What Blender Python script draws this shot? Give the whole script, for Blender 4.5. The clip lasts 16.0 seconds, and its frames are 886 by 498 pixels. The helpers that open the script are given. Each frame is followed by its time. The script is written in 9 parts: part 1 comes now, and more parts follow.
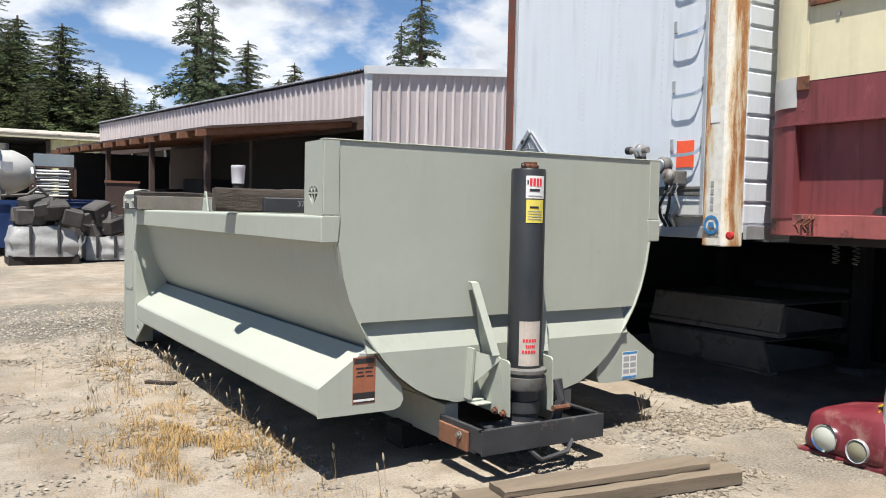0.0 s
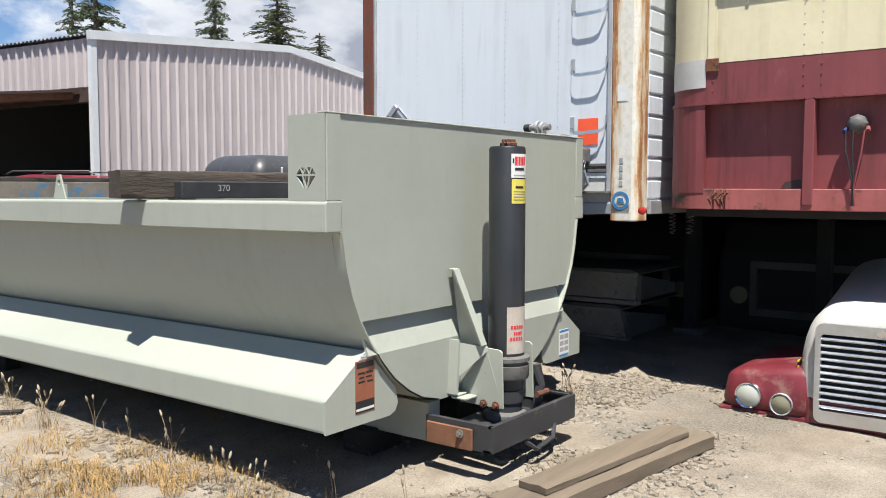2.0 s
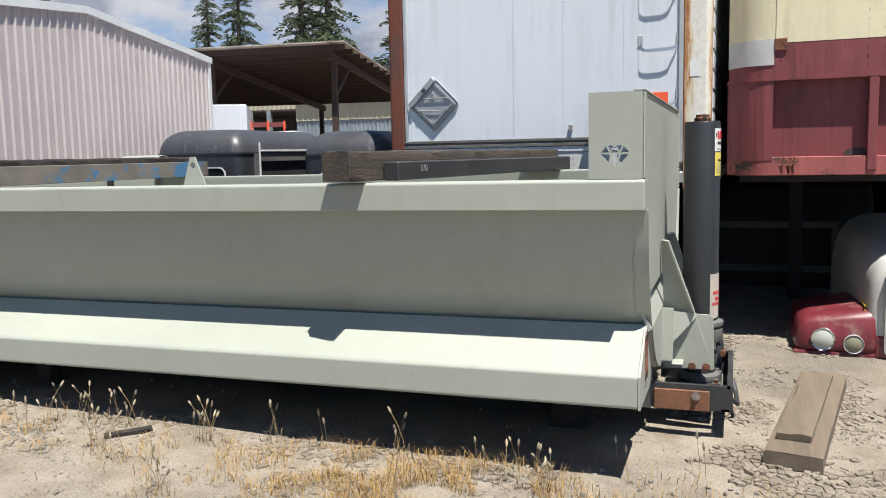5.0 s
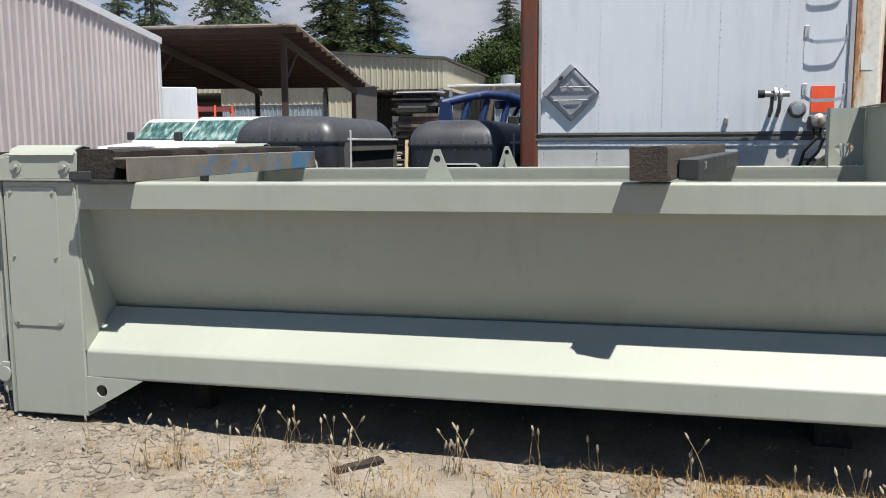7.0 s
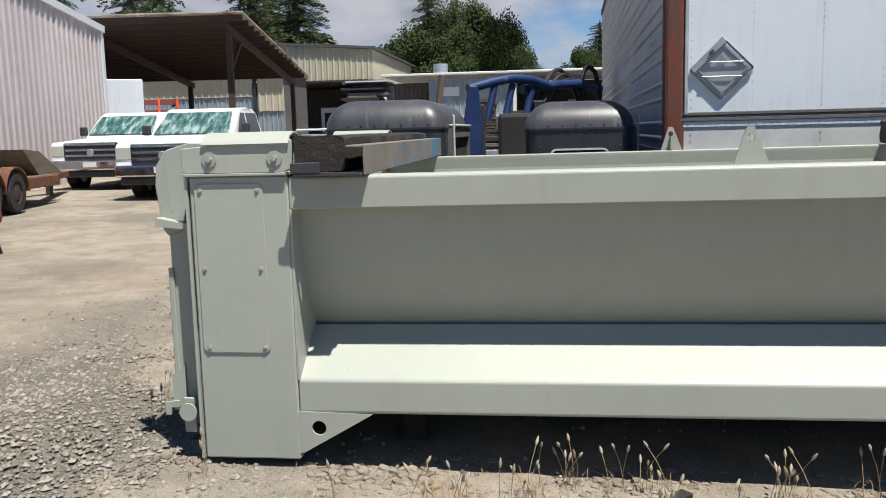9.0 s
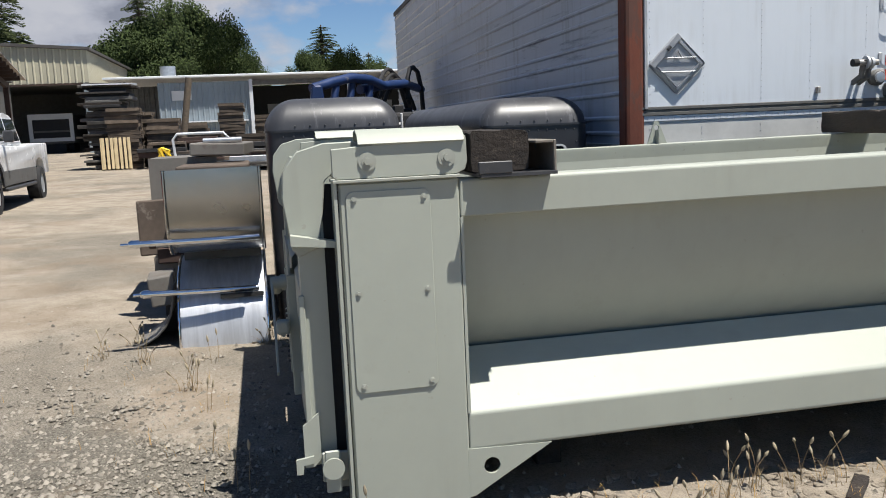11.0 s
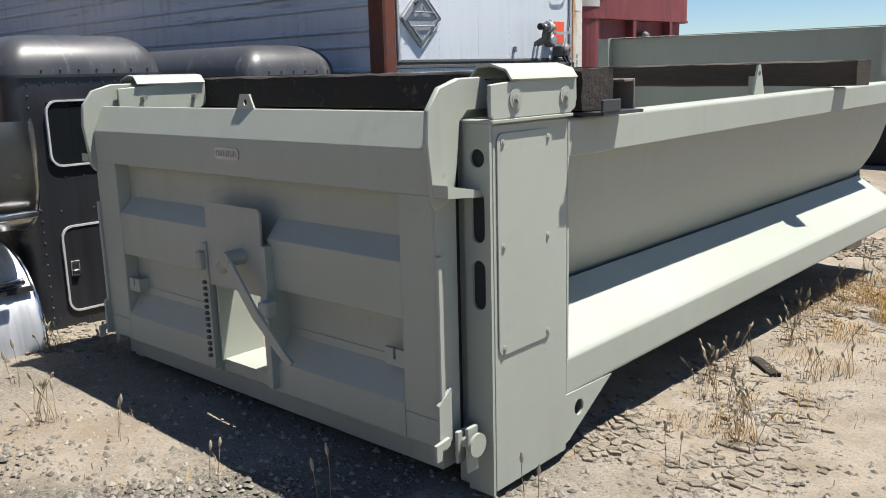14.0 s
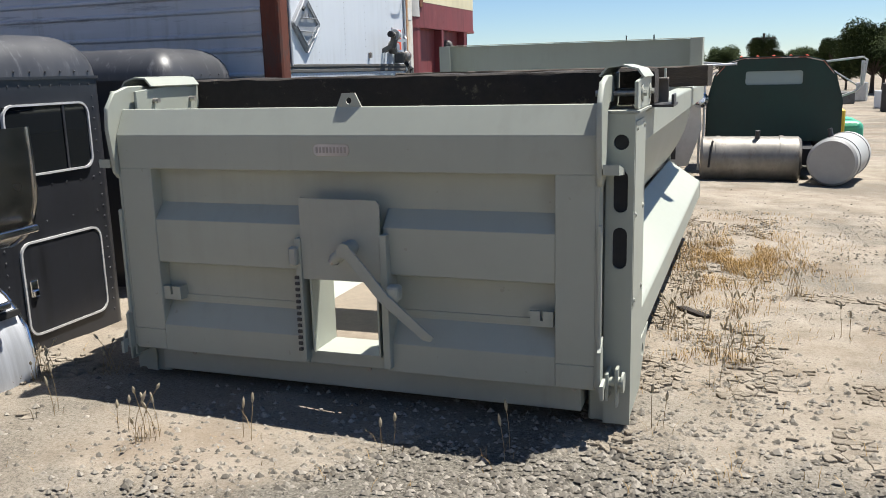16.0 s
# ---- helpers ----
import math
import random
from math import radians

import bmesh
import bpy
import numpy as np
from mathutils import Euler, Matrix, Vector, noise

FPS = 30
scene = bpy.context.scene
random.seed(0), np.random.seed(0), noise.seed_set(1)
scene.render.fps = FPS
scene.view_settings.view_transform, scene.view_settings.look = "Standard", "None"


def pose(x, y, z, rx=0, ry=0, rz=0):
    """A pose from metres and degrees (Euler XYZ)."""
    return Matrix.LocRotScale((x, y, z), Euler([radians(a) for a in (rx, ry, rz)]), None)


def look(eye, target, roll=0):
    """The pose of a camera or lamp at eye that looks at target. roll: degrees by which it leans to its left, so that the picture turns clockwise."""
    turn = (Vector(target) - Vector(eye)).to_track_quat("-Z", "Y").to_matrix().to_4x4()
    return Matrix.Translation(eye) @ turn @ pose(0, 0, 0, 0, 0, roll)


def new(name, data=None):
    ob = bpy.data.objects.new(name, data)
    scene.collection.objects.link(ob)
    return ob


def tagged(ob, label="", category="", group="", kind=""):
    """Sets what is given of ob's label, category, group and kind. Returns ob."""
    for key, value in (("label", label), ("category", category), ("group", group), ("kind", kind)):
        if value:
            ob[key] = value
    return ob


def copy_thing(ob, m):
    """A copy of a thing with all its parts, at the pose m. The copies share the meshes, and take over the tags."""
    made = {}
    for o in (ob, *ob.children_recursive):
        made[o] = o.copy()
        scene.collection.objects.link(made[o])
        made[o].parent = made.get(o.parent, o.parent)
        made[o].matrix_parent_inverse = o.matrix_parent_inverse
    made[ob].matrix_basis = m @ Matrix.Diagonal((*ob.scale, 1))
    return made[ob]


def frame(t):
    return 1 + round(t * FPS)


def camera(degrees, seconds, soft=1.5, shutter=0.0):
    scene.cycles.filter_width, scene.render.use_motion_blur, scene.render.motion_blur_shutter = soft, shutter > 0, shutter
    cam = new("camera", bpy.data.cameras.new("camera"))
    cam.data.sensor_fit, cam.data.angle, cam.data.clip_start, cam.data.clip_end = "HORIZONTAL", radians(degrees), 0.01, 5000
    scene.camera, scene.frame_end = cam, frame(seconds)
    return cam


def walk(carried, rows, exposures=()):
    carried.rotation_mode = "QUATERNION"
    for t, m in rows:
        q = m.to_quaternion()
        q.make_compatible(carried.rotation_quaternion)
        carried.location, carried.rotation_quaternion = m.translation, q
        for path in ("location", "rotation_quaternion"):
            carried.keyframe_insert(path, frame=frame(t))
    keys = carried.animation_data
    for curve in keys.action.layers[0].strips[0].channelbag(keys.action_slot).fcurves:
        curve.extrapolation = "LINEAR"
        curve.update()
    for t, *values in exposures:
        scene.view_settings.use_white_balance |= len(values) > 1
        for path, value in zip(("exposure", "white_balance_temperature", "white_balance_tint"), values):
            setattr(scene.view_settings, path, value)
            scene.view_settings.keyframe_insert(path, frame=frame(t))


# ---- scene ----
cam = camera(55.1, 16.0, soft=0.95)
PATH = [
    (0, (-0.213, -0.138, 1.521), (0.862, 1.546, 1.424), 1.2),
    (0.5, (-0.414, 0.226, 1.488), (0.729, 1.865, 1.389), 1.4),
    (1, (-0.702, 0.608, 1.503), (0.62, 2.104, 1.391), 1.6),
    (1.5, (-1.015, 0.916, 1.517), (0.477, 2.24, 1.364), 0.6),
    (2, (-1.135, 1.262, 1.526), (0.468, 2.449, 1.384), 0.1),
    (2.5, (-1.398, 1.631, 1.498), (0.3, 2.678, 1.37), 0.8),
    (3, (-1.672, 1.989, 1.52), (0.068, 2.963, 1.363), -0.6),
    (3.5, (-1.83, 2.445, 1.558), (-0.063, 3.367, 1.392), 0.2),
    (3.7, (-1.9, 2.579, 1.547), (-0.121, 3.476, 1.37), 0.5),
    (5.8, (-2.425, 4.387, 1.623), (-0.5, 4.878, 1.391), -1.6),
    (6, (-2.38, 4.593, 1.62), (-0.448, 5.057, 1.387), -1.2),
    (6.5, (-2.342, 5.085, 1.625), (-0.409, 5.539, 1.39), -0.1),
    (7, (-2.321, 5.56, 1.652), (-0.386, 5.999, 1.4), -0.3),
    (7.5, (-2.18, 5.991, 1.632), (-0.237, 6.385, 1.372), -1.7),
    (8, (-2.133, 6.493, 1.618), (-0.181, 6.829, 1.34), -1.0),
    (8.5, (-2.077, 6.96, 1.639), (-0.121, 7.248, 1.335), -1.3),
    (8.7, (-2.02, 7.125, 1.625), (-0.06, 7.394, 1.332), -1.4),
    (10.8, (-1.479, 9.064, 1.63), (0.489, 8.817, 1.373), -2.8),
    (11, (-1.426, 9.249, 1.645), (0.512, 8.846, 1.357), -2.5),
    (11.5, (-1.235, 9.581, 1.625), (0.628, 8.946, 1.269), -1.5),
    (12, (-1.117, 9.973, 1.63), (0.649, 9.131, 1.214), -0.8),
    (12.5, (-0.951, 10.325, 1.632), (0.705, 9.298, 1.181), 0.1),
    (13, (-0.582, 10.592, 1.642), (0.996, 9.448, 1.194), -0.4),
    (13.5, (-0.291, 10.935, 1.637), (1.151, 9.617, 1.211), -0.8),
    (14, (-0.006, 11.187, 1.623), (1.293, 9.722, 1.212), -1.5),
    (14.5, (0.337, 11.463, 1.643), (1.487, 9.877, 1.24), -1.5),
    (15, (0.645, 11.883, 1.658), (1.623, 10.181, 1.274), -0.9),
    (15.5, (0.985, 12.154, 1.63), (1.821, 10.379, 1.242), -2.1),
    (16, (1.334, 12.457, 1.634), (1.98, 10.609, 1.223), -1.5),
]
EXPOSURES = [(0, 0.11), (3.5, 0.11), (6, -0.14), (8.5, -0.19), (11.6, -0.2), (12.5, -0.08), (13.5, 0.01), (16, 0.09)]
walk(cam, [(t, look(eye, target, roll)) for t, eye, target, roll in PATH], [(t, 1.15 + e) for t, e in EXPOSURES])

# ---------------------------------------------------------------- light
SUN_TO = Vector((-0.277, -0.272, 1.0)).normalized()
world = bpy.data.worlds.new("sky")
scene.world = world
world.use_nodes = True
sky = world.node_tree.nodes.new("ShaderNodeTexSky")
sky.sky_type = 'NISHITA'
sky.sun_disc = False
sky.sun_elevation = math.asin(SUN_TO.z)
sky.sun_rotation = math.atan2(SUN_TO.x, SUN_TO.y) % (2 * math.pi)
sky.altitude = 600
sky.air_density = 0.9
sky.dust_density = 0.0
sky.ozone_density = 6.0
back = world.node_tree.nodes["Background"]
back.inputs["Strength"].default_value = 0.051
tint = world.node_tree.nodes.new("ShaderNodeMix")
tint.data_type = 'RGBA'
tint.blend_type = 'MULTIPLY'
tint.inputs[0].default_value = 1.0
tint.inputs[7].default_value = (0.93, 0.97, 1.0, 1.0)
world.node_tree.links.new(sky.outputs[0], tint.inputs[6])
world.node_tree.links.new(tint.outputs[2], back.inputs[0])
sun_data = bpy.data.lights.new("sun", 'SUN')
sun_data.energy = 4.35
sun_data.angle = radians(0.53)
sun_data.color = (1.0, 0.964, 0.893)
sun = new("sun", sun_data)
sun.matrix_world = look((0, 0, 60), tuple(Vector((0, 0, 60)) - SUN_TO))

# ---------------------------------------------------------------- materials
def nodes_of(name):
    m = bpy.data.materials.new(name)
    m.use_nodes = True
    nt = m.node_tree
    return m, nt, nt.nodes["Principled BSDF"]


def noise_tex(nt, scale, detail=4, rough=0.6, vec=None, stretch=None):
    n = nt.nodes.new("ShaderNodeTexNoise")
    n.inputs["Scale"].default_value = scale
    n.inputs["Detail"].default_value = detail
    n.inputs["Roughness"].default_value = rough
    if vec is None:
        vec = nt.nodes.new("ShaderNodeNewGeometry").outputs["Position"]
    if stretch:
        mp = nt.nodes.new("ShaderNodeMapping")
        mp.inputs["Scale"].default_value = stretch
        nt.links.new(vec, mp.inputs["Vector"])
        vec = mp.outputs["Vector"]
    nt.links.new(vec, n.inputs["Vector"])
    return n.outputs["Fac"]


def ramp(nt, fac, stops):
    r = nt.nodes.new("ShaderNodeValToRGB")
    e = r.color_ramp.elements
    while len(e) < len(stops):
        e.new(0.5)
    for el, (p, c) in zip(e, stops):
        el.position = p
        el.color = (*c, 1) if len(c) == 3 else c
    nt.links.new(fac, r.inputs["Fac"])
    return r.outputs["Color"]


def mix(nt, fac, a, b, mode='MIX'):
    m = nt.nodes.new("ShaderNodeMix")
    m.data_type = 'RGBA'
    m.blend_type = mode
    for s, v in ((0, fac), (6, a), (7, b)):
        if hasattr(v, "links"):
            nt.links.new(v, m.inputs[s])
        elif s == 0:
            m.inputs[0].default_value = v
        else:
            m.inputs[s].default_value = (*v, 1)
    return m.outputs[2]


def bump(nt, bsdf, height, strength=0.3, dist=0.01):
    b = nt.nodes.new("ShaderNodeBump")
    b.inputs["Strength"].default_value = strength
    b.inputs["Distance"].default_value = dist
    nt.links.new(height, b.inputs["Height"])
    nt.links.new(b.outputs["Normal"], bsdf.inputs["Normal"])


def shade(c, k):
    return tuple(min(1.0, v * k) for v in c)


def mat(name, color, rough=0.5, metal=0.0, var=0.12, scale=1.5, fine=40.0, bumpy=0.15, dist=0.004, worn=None, wear=0.5, wscale=3.0,
        stretch=None, soft=0.08, random_tint=0.0, grime=0.0, spots=0.0, wavy=0.0):
    """Paint, metal, rubber, wood: colour varied at two sizes, worn patches of a second colour, fine relief."""
    m, nt, b = nodes_of(name)
    big = noise_tex(nt, scale, 3, 0.6, None, stretch)
    small = noise_tex(nt, fine, 4, 0.7, None, stretch)
    c = ramp(nt, big, [(0.3, shade(color, 1 - var)), (0.7, shade(color, 1 + var))])
    grain = ramp(nt, small, [(0.3, (1 - var * 0.7,) * 3), (0.7, (1.0,) * 3)])
    c = mix(nt, 1.0, c, grain, 'MULTIPLY')
    if worn:
        w = noise_tex(nt, wscale, 7, 0.72, None, stretch)
        wf = ramp(nt, w, [(wear, (0, 0, 0)), (wear + soft, (1, 1, 1))])
        c = mix(nt, wf, c, worn)
    if grime:
        run = noise_tex(nt, 1.0, 5, 0.6, None, (11, 11, 0.9))
        patchy = noise_tex(nt, 1.3, 4, 0.6)
        a = ramp(nt, run, [(0.48, (1, 1, 1)), (0.66, (1 - grime, 1 - grime * 1.08, 1 - grime * 1.2))])
        pf = ramp(nt, patchy, [(0.4, (0, 0, 0)), (0.62, (1, 1, 1))])
        c = mix(nt, 1.0, c, mix(nt, pf, (1, 1, 1), a), 'MULTIPLY')
    if spots:
        sp = noise_tex(nt, 26.0, 2, 0.5)
        sf = ramp(nt, sp, [(0.74, (0, 0, 0)), (0.77, (spots, spots, spots))])
        c = mix(nt, sf, c, (0.13, 0.085, 0.055))
    if random_tint:
        info = nt.nodes.new("ShaderNodeObjectInfo")
        t = ramp(nt, info.outputs["Random"], [(0.0, (1 - random_tint,) * 3), (1.0, (1 + random_tint * 0.4,) * 3)])
        c = mix(nt, 1.0, c, t, 'MULTIPLY')
    nt.links.new(c, b.inputs["Base Color"])
    b.inputs["Metallic"].default_value = metal
    rr = ramp(nt, big, [(0.25, (max(0.02, rough - 0.08),) * 3), (0.75, (min(1, rough + 0.08),) * 3)])
    nt.links.new(rr, b.inputs["Roughness"])
    if bumpy:
        h = small
        if wavy:
            h = mix(nt, wavy, small, noise_tex(nt, 2.3, 2, 0.4))
        bump(nt, b, h, bumpy, dist)
    return m


CREAM = mat("cream_enamel", (0.328, 0.345, 0.298), 0.52, var=0.05, scale=0.9, fine=9, bumpy=0.04, worn=(0.285, 0.295, 0.245), wear=0.6, wscale=2.2, soft=0.2, grime=0.055, spots=0.2, wavy=0.7)
CREAM_DULL = mat("cream_primer", (0.3168, 0.3258, 0.2844), 0.6, var=0.08, scale=1.5, fine=14, bumpy=0.05, worn=(0.4, 0.4, 0.3), wear=0.6, wscale=3, soft=0.2, grime=0.1, spots=0.2)
BLACK_STEEL = mat("black_steel", (0.035, 0.036, 0.04), 0.5, var=0.25, scale=5, fine=60, bumpy=0.1, worn=(0.12, 0.1, 0.085), wear=0.62, wscale=7)
CYL_PAINT = mat("cylinder_paint", (0.02, 0.0215, 0.024), 0.42, var=0.12, scale=3, fine=50, bumpy=0.03, worn=(0.09, 0.09, 0.09), wear=0.7, wscale=5)
RUST = mat("rust", (0.16, 0.06, 0.03), 0.9, var=0.4, scale=9, fine=60, bumpy=0.5, worn=(0.06, 0.03, 0.02), wear=0.52, wscale=12)
RUST_BROWN = mat("brown_plate", (0.17, 0.075, 0.04), 0.75, var=0.25, scale=8, fine=50, bumpy=0.25, worn=(0.08, 0.04, 0.03), wear=0.6, wscale=9)
GALV = mat("galvanised", (0.5, 0.51, 0.53), 0.38, metal=0.85, var=0.15, scale=6, fine=40, bumpy=0.05)
BOLT = mat("bolt_steel", (0.38, 0.36, 0.33), 0.5, metal=0.7, var=0.3, scale=20, fine=90, bumpy=0.1, worn=(0.2, 0.09, 0.05), wear=0.55, wscale=18)
OLD_WOOD = mat("weathered_timber", (0.0544, 0.04216, 0.03264), 0.9, var=0.35, scale=3, fine=22, bumpy=0.9, dist=0.008, stretch=(0.25, 3, 3), worn=(0.05, 0.04, 0.032), wear=0.52, wscale=9)
DARK_WOOD = mat("dark_timber", (0.0245, 0.0189, 0.0154), 0.92, var=0.4, scale=4, fine=30, bumpy=0.9, dist=0.008, worn=(0.1, 0.08, 0.06), wear=0.6, wscale=12)
PLANK_WOOD = mat("grey_plank", (0.15, 0.117, 0.083), 0.88, var=0.25, scale=3, fine=30, bumpy=0.6, dist=0.004, stretch=(0.2, 3, 3), worn=(0.15, 0.11, 0.08), wear=0.55, wscale=7)
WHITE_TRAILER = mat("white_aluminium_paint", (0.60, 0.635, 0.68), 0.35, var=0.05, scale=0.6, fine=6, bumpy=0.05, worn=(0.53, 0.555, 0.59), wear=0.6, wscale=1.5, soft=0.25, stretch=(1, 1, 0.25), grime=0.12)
# Dirty white of the trailer's sunless sides, with their shade in the base colour.
TRAILER_SIDE = mat("dirty_shade_toned_side", (0.4464, 0.4752, 0.5256), 0.4, var=0.1, scale=1.2, fine=6, bumpy=0.04, worn=(0.16, 0.18, 0.22), wear=0.58, wscale=3, soft=0.12, stretch=(0.25, 1, 3), grime=0.3)
ALU = mat("bare_aluminium", (0.62, 0.63, 0.64), 0.32, metal=0.9, var=0.12, scale=3, fine=30, bumpy=0.06, worn=(0.4, 0.4, 0.4), wear=0.6, wscale=5)
ALU_DULL = mat("dull_aluminium", (0.45, 0.46, 0.47), 0.55, metal=0.55, var=0.15, scale=3, fine=30, bumpy=0.06)
RUST_POST = mat("rust_streaked_cream", (0.68, 0.65, 0.57), 0.7, var=0.12, scale=2, fine=30, bumpy=0.2, worn=(0.36, 0.15, 0.05), wear=0.55, wscale=9, stretch=(1.6, 1.6, 0.28), soft=0.16)
RUST_POST_DARK = mat("red_rust_post", (0.13, 0.03575, 0.0195), 0.85, var=0.3, scale=3, fine=30, bumpy=0.4, worn=(0.09, 0.04, 0.03), wear=0.5, wscale=6, stretch=(1, 1, 0.4))
RED_TRAILER = mat("faded_oxide_red", (0.20, 0.046, 0.05), 0.6, var=0.15, scale=1.4, fine=20, bumpy=0.08, worn=(0.33, 0.13, 0.12), wear=0.6, wscale=3, stretch=(1, 1, 0.35), soft=0.2, grime=0.45)
RED_SKIRT = mat("chalky_pink_red", (0.32, 0.088, 0.082), 0.7, var=0.2, scale=2, fine=30, bumpy=0.1, worn=(0.05, 0.035, 0.03), wear=0.55, wscale=2.6, grime=0.5)
CREAM_TRAILER = mat("yellowed_cream", (0.68, 0.62, 0.42), 0.55, var=0.08, scale=1, fine=20, bumpy=0.06, worn=(0.5, 0.5, 0.45), wear=0.6, wscale=2, soft=0.2, grime=0.2)
GREY_PATCH = mat("grey_primer_patch", (0.5, 0.5, 0.48), 0.6, var=0.1, scale=4, fine=30, bumpy=0.08)
RUBBER = mat("tyre_rubber", (0.02, 0.02, 0.021), 0.85, var=0.3, scale=5, fine=40, bumpy=0.3)
# DARK and DARK_GREY also colour bay interiors, as painted shade.
DARK = mat("undercarriage_and_shade_black", (0.02, 0.02, 0.022), 0.8, var=0.3, scale=4, fine=30, bumpy=0.2)
DARK_GREY = mat("grubby_grey_and_bay_shade", (0.11, 0.108, 0.102), 0.7, var=0.2, scale=3, fine=30, bumpy=0.15, worn=(0.08, 0.07, 0.06), wear=0.55, wscale=4)
SLEEPER = mat("charcoal_sleeper_paint", (0.027, 0.0285, 0.034), 0.33, var=0.15, scale=2, fine=20, bumpy=0.05, worn=(0.1, 0.1, 0.105), wear=0.66, wscale=4, soft=0.2, grime=0.3)
SLEEPER_ROOF = mat("grey_sunburnt_roof", (0.05, 0.051, 0.056), 0.42, var=0.15, scale=2, fine=14, bumpy=0.04, worn=(0.12, 0.12, 0.128), wear=0.56, wscale=9, stretch=(1.6, 1.6, 0.25), soft=0.14)
CHROME = mat("chrome", (0.75, 0.76, 0.78), 0.12, metal=1.0, var=0.06, scale=5, fine=40, bumpy=0.02)
STAINLESS = mat("brushed_stainless", (0.39, 0.3835, 0.364), 0.24, metal=1.0, var=0.15, scale=2, fine=30, bumpy=0.04, worn=(0.4, 0.34, 0.26), wear=0.62, wscale=4, soft=0.2)
FENDER = mat("brushed_fender_aluminium", (0.56, 0.58, 0.62), 0.5, metal=0.6, var=0.15, scale=4, fine=40, bumpy=0.05, stretch=(1, 6, 0.4))
HOOD_RED = mat("dull_red_hood", (0.15, 0.022, 0.03), 0.4, var=0.2, scale=3, fine=25, bumpy=0.05, worn=(0.27, 0.17, 0.14), wear=0.52, wscale=5, soft=0.25)
HOOD_WHITE = mat("dirty_white_hood", (0.5, 0.49, 0.46), 0.45, var=0.1, scale=3, fine=25, bumpy=0.05, worn=(0.4, 0.37, 0.32), wear=0.58, wscale=5, soft=0.2)
GREEN_CAB = mat("dark_green_paint", (0.004, 0.03, 0.022), 0.5, var=0.2, scale=2, fine=20, bumpy=0.05)
BEAD = mat("bright_bead_trim", (0.5, 0.5, 0.5), 0.35, var=0.1, scale=8, fine=40, bumpy=0.02)
TANK_STEEL = mat("dull_brown_steel_tank", (0.24, 0.225, 0.2), 0.5, metal=0.5, var=0.25, scale=3, fine=20, bumpy=0.06, worn=(0.13, 0.09, 0.065), wear=0.56, wscale=4, soft=0.2, stretch=(1, 1, 0.6))
PEEL = mat("stained_paper", (0.42, 0.37, 0.32), 0.7, var=0.12, scale=14, fine=70, bumpy=0.05)
DUST_FLOOR = mat("dusty_floor_plate", (0.2, 0.165, 0.125), 0.85, var=0.25, scale=2, fine=30, bumpy=0.1, worn=(0.12, 0.09, 0.065), wear=0.58, wscale=3, soft=0.2)
CAB_ROOF = mat("orange_roof_worn_white", (0.36, 0.11, 0.065), 0.6, var=0.2, scale=3, fine=25, bumpy=0.08, worn=(0.62, 0.58, 0.52), wear=0.5, wscale=3.5, soft=0.08)
GREEN_LIGHT = mat("faded_green_paint", (0.06, 0.36, 0.22), 0.45, var=0.15, scale=2, fine=20, bumpy=0.05)
YELLOW = mat("yellow_paint", (0.75, 0.5, 0.03), 0.5, var=0.12, scale=6, fine=40, bumpy=0.05)
RED_PAINT = mat("bright_red_paint", (0.45, 0.03, 0.025), 0.45, var=0.1, scale=5, fine=40, bumpy=0.05)
ORANGE_RED = mat("orange_red_reflector", (0.8, 0.1, 0.035), 0.45, var=0.08, scale=5, fine=40, bumpy=0.03)
BLUE_PAINT = mat("blue_paint", (0.0072, 0.027, 0.102), 0.5, var=0.2, scale=3, fine=30, bumpy=0.08, worn=(0.1, 0.1, 0.12), wear=0.62, wscale=5)
PINK_SIDING = mat("pale_pink_siding", (0.444, 0.3922, 0.3922), 0.55, var=0.06, scale=0.5, fine=8, bumpy=0.05, worn=(0.5, 0.42, 0.4), wear=0.62, wscale=0.8, soft=0.25, stretch=(1, 1, 0.3), grime=0.15)
TRIM_WHITE = mat("white_metal_trim", (0.595, 0.612, 0.629), 0.45, var=0.06, scale=1, fine=12, bumpy=0.05)
TAN_SIDING = mat("tan_siding", (0.4125, 0.3825, 0.285), 0.6, var=0.06, scale=0.4, fine=8, bumpy=0.05, stretch=(1, 1, 0.3))
YELLOW_SIDING = mat("pale_yellow_siding", (0.55, 0.53, 0.32), 0.6, var=0.06, scale=0.4, fine=8, bumpy=0.05, stretch=(1, 1, 0.3))
GREY_SIDING = mat("blue_grey_siding", (0.252, 0.294, 0.322), 0.5, metal=0.2, var=0.12, scale=0.6, fine=8, bumpy=0.06, worn=(0.24, 0.22, 0.2), wear=0.62, wscale=1.2, soft=0.2, stretch=(1, 1, 0.3))
ROOF_DARK = mat("dark_roof_edge", (0.07, 0.065, 0.06), 0.7, var=0.2, scale=1, fine=12, bumpy=0.1)
RUSTY_STEEL = mat("rusty_brown_steel", (0.055, 0.032, 0.025), 0.8, var=0.25, scale=1, fine=12, bumpy=0.15)
CAR_WHITE = mat("white_car_paint", (0.663, 0.6715, 0.68), 0.25, var=0.03, scale=2, fine=20, bumpy=0.0)
PALLET = mat("pallet_wood", (0.13, 0.1, 0.075), 0.9, var=0.3, scale=3, fine=25, bumpy=0.4, random_tint=0.5)
PAPER = mat("printed_paper", (0.6375, 0.6375, 0.6205), 0.6, var=0.05, scale=20, fine=80, bumpy=0.03)
LABEL_YELLOW = mat("yellow_label", (0.62, 0.52, 0.09), 0.5, var=0.08, scale=20, fine=80, bumpy=0.03)
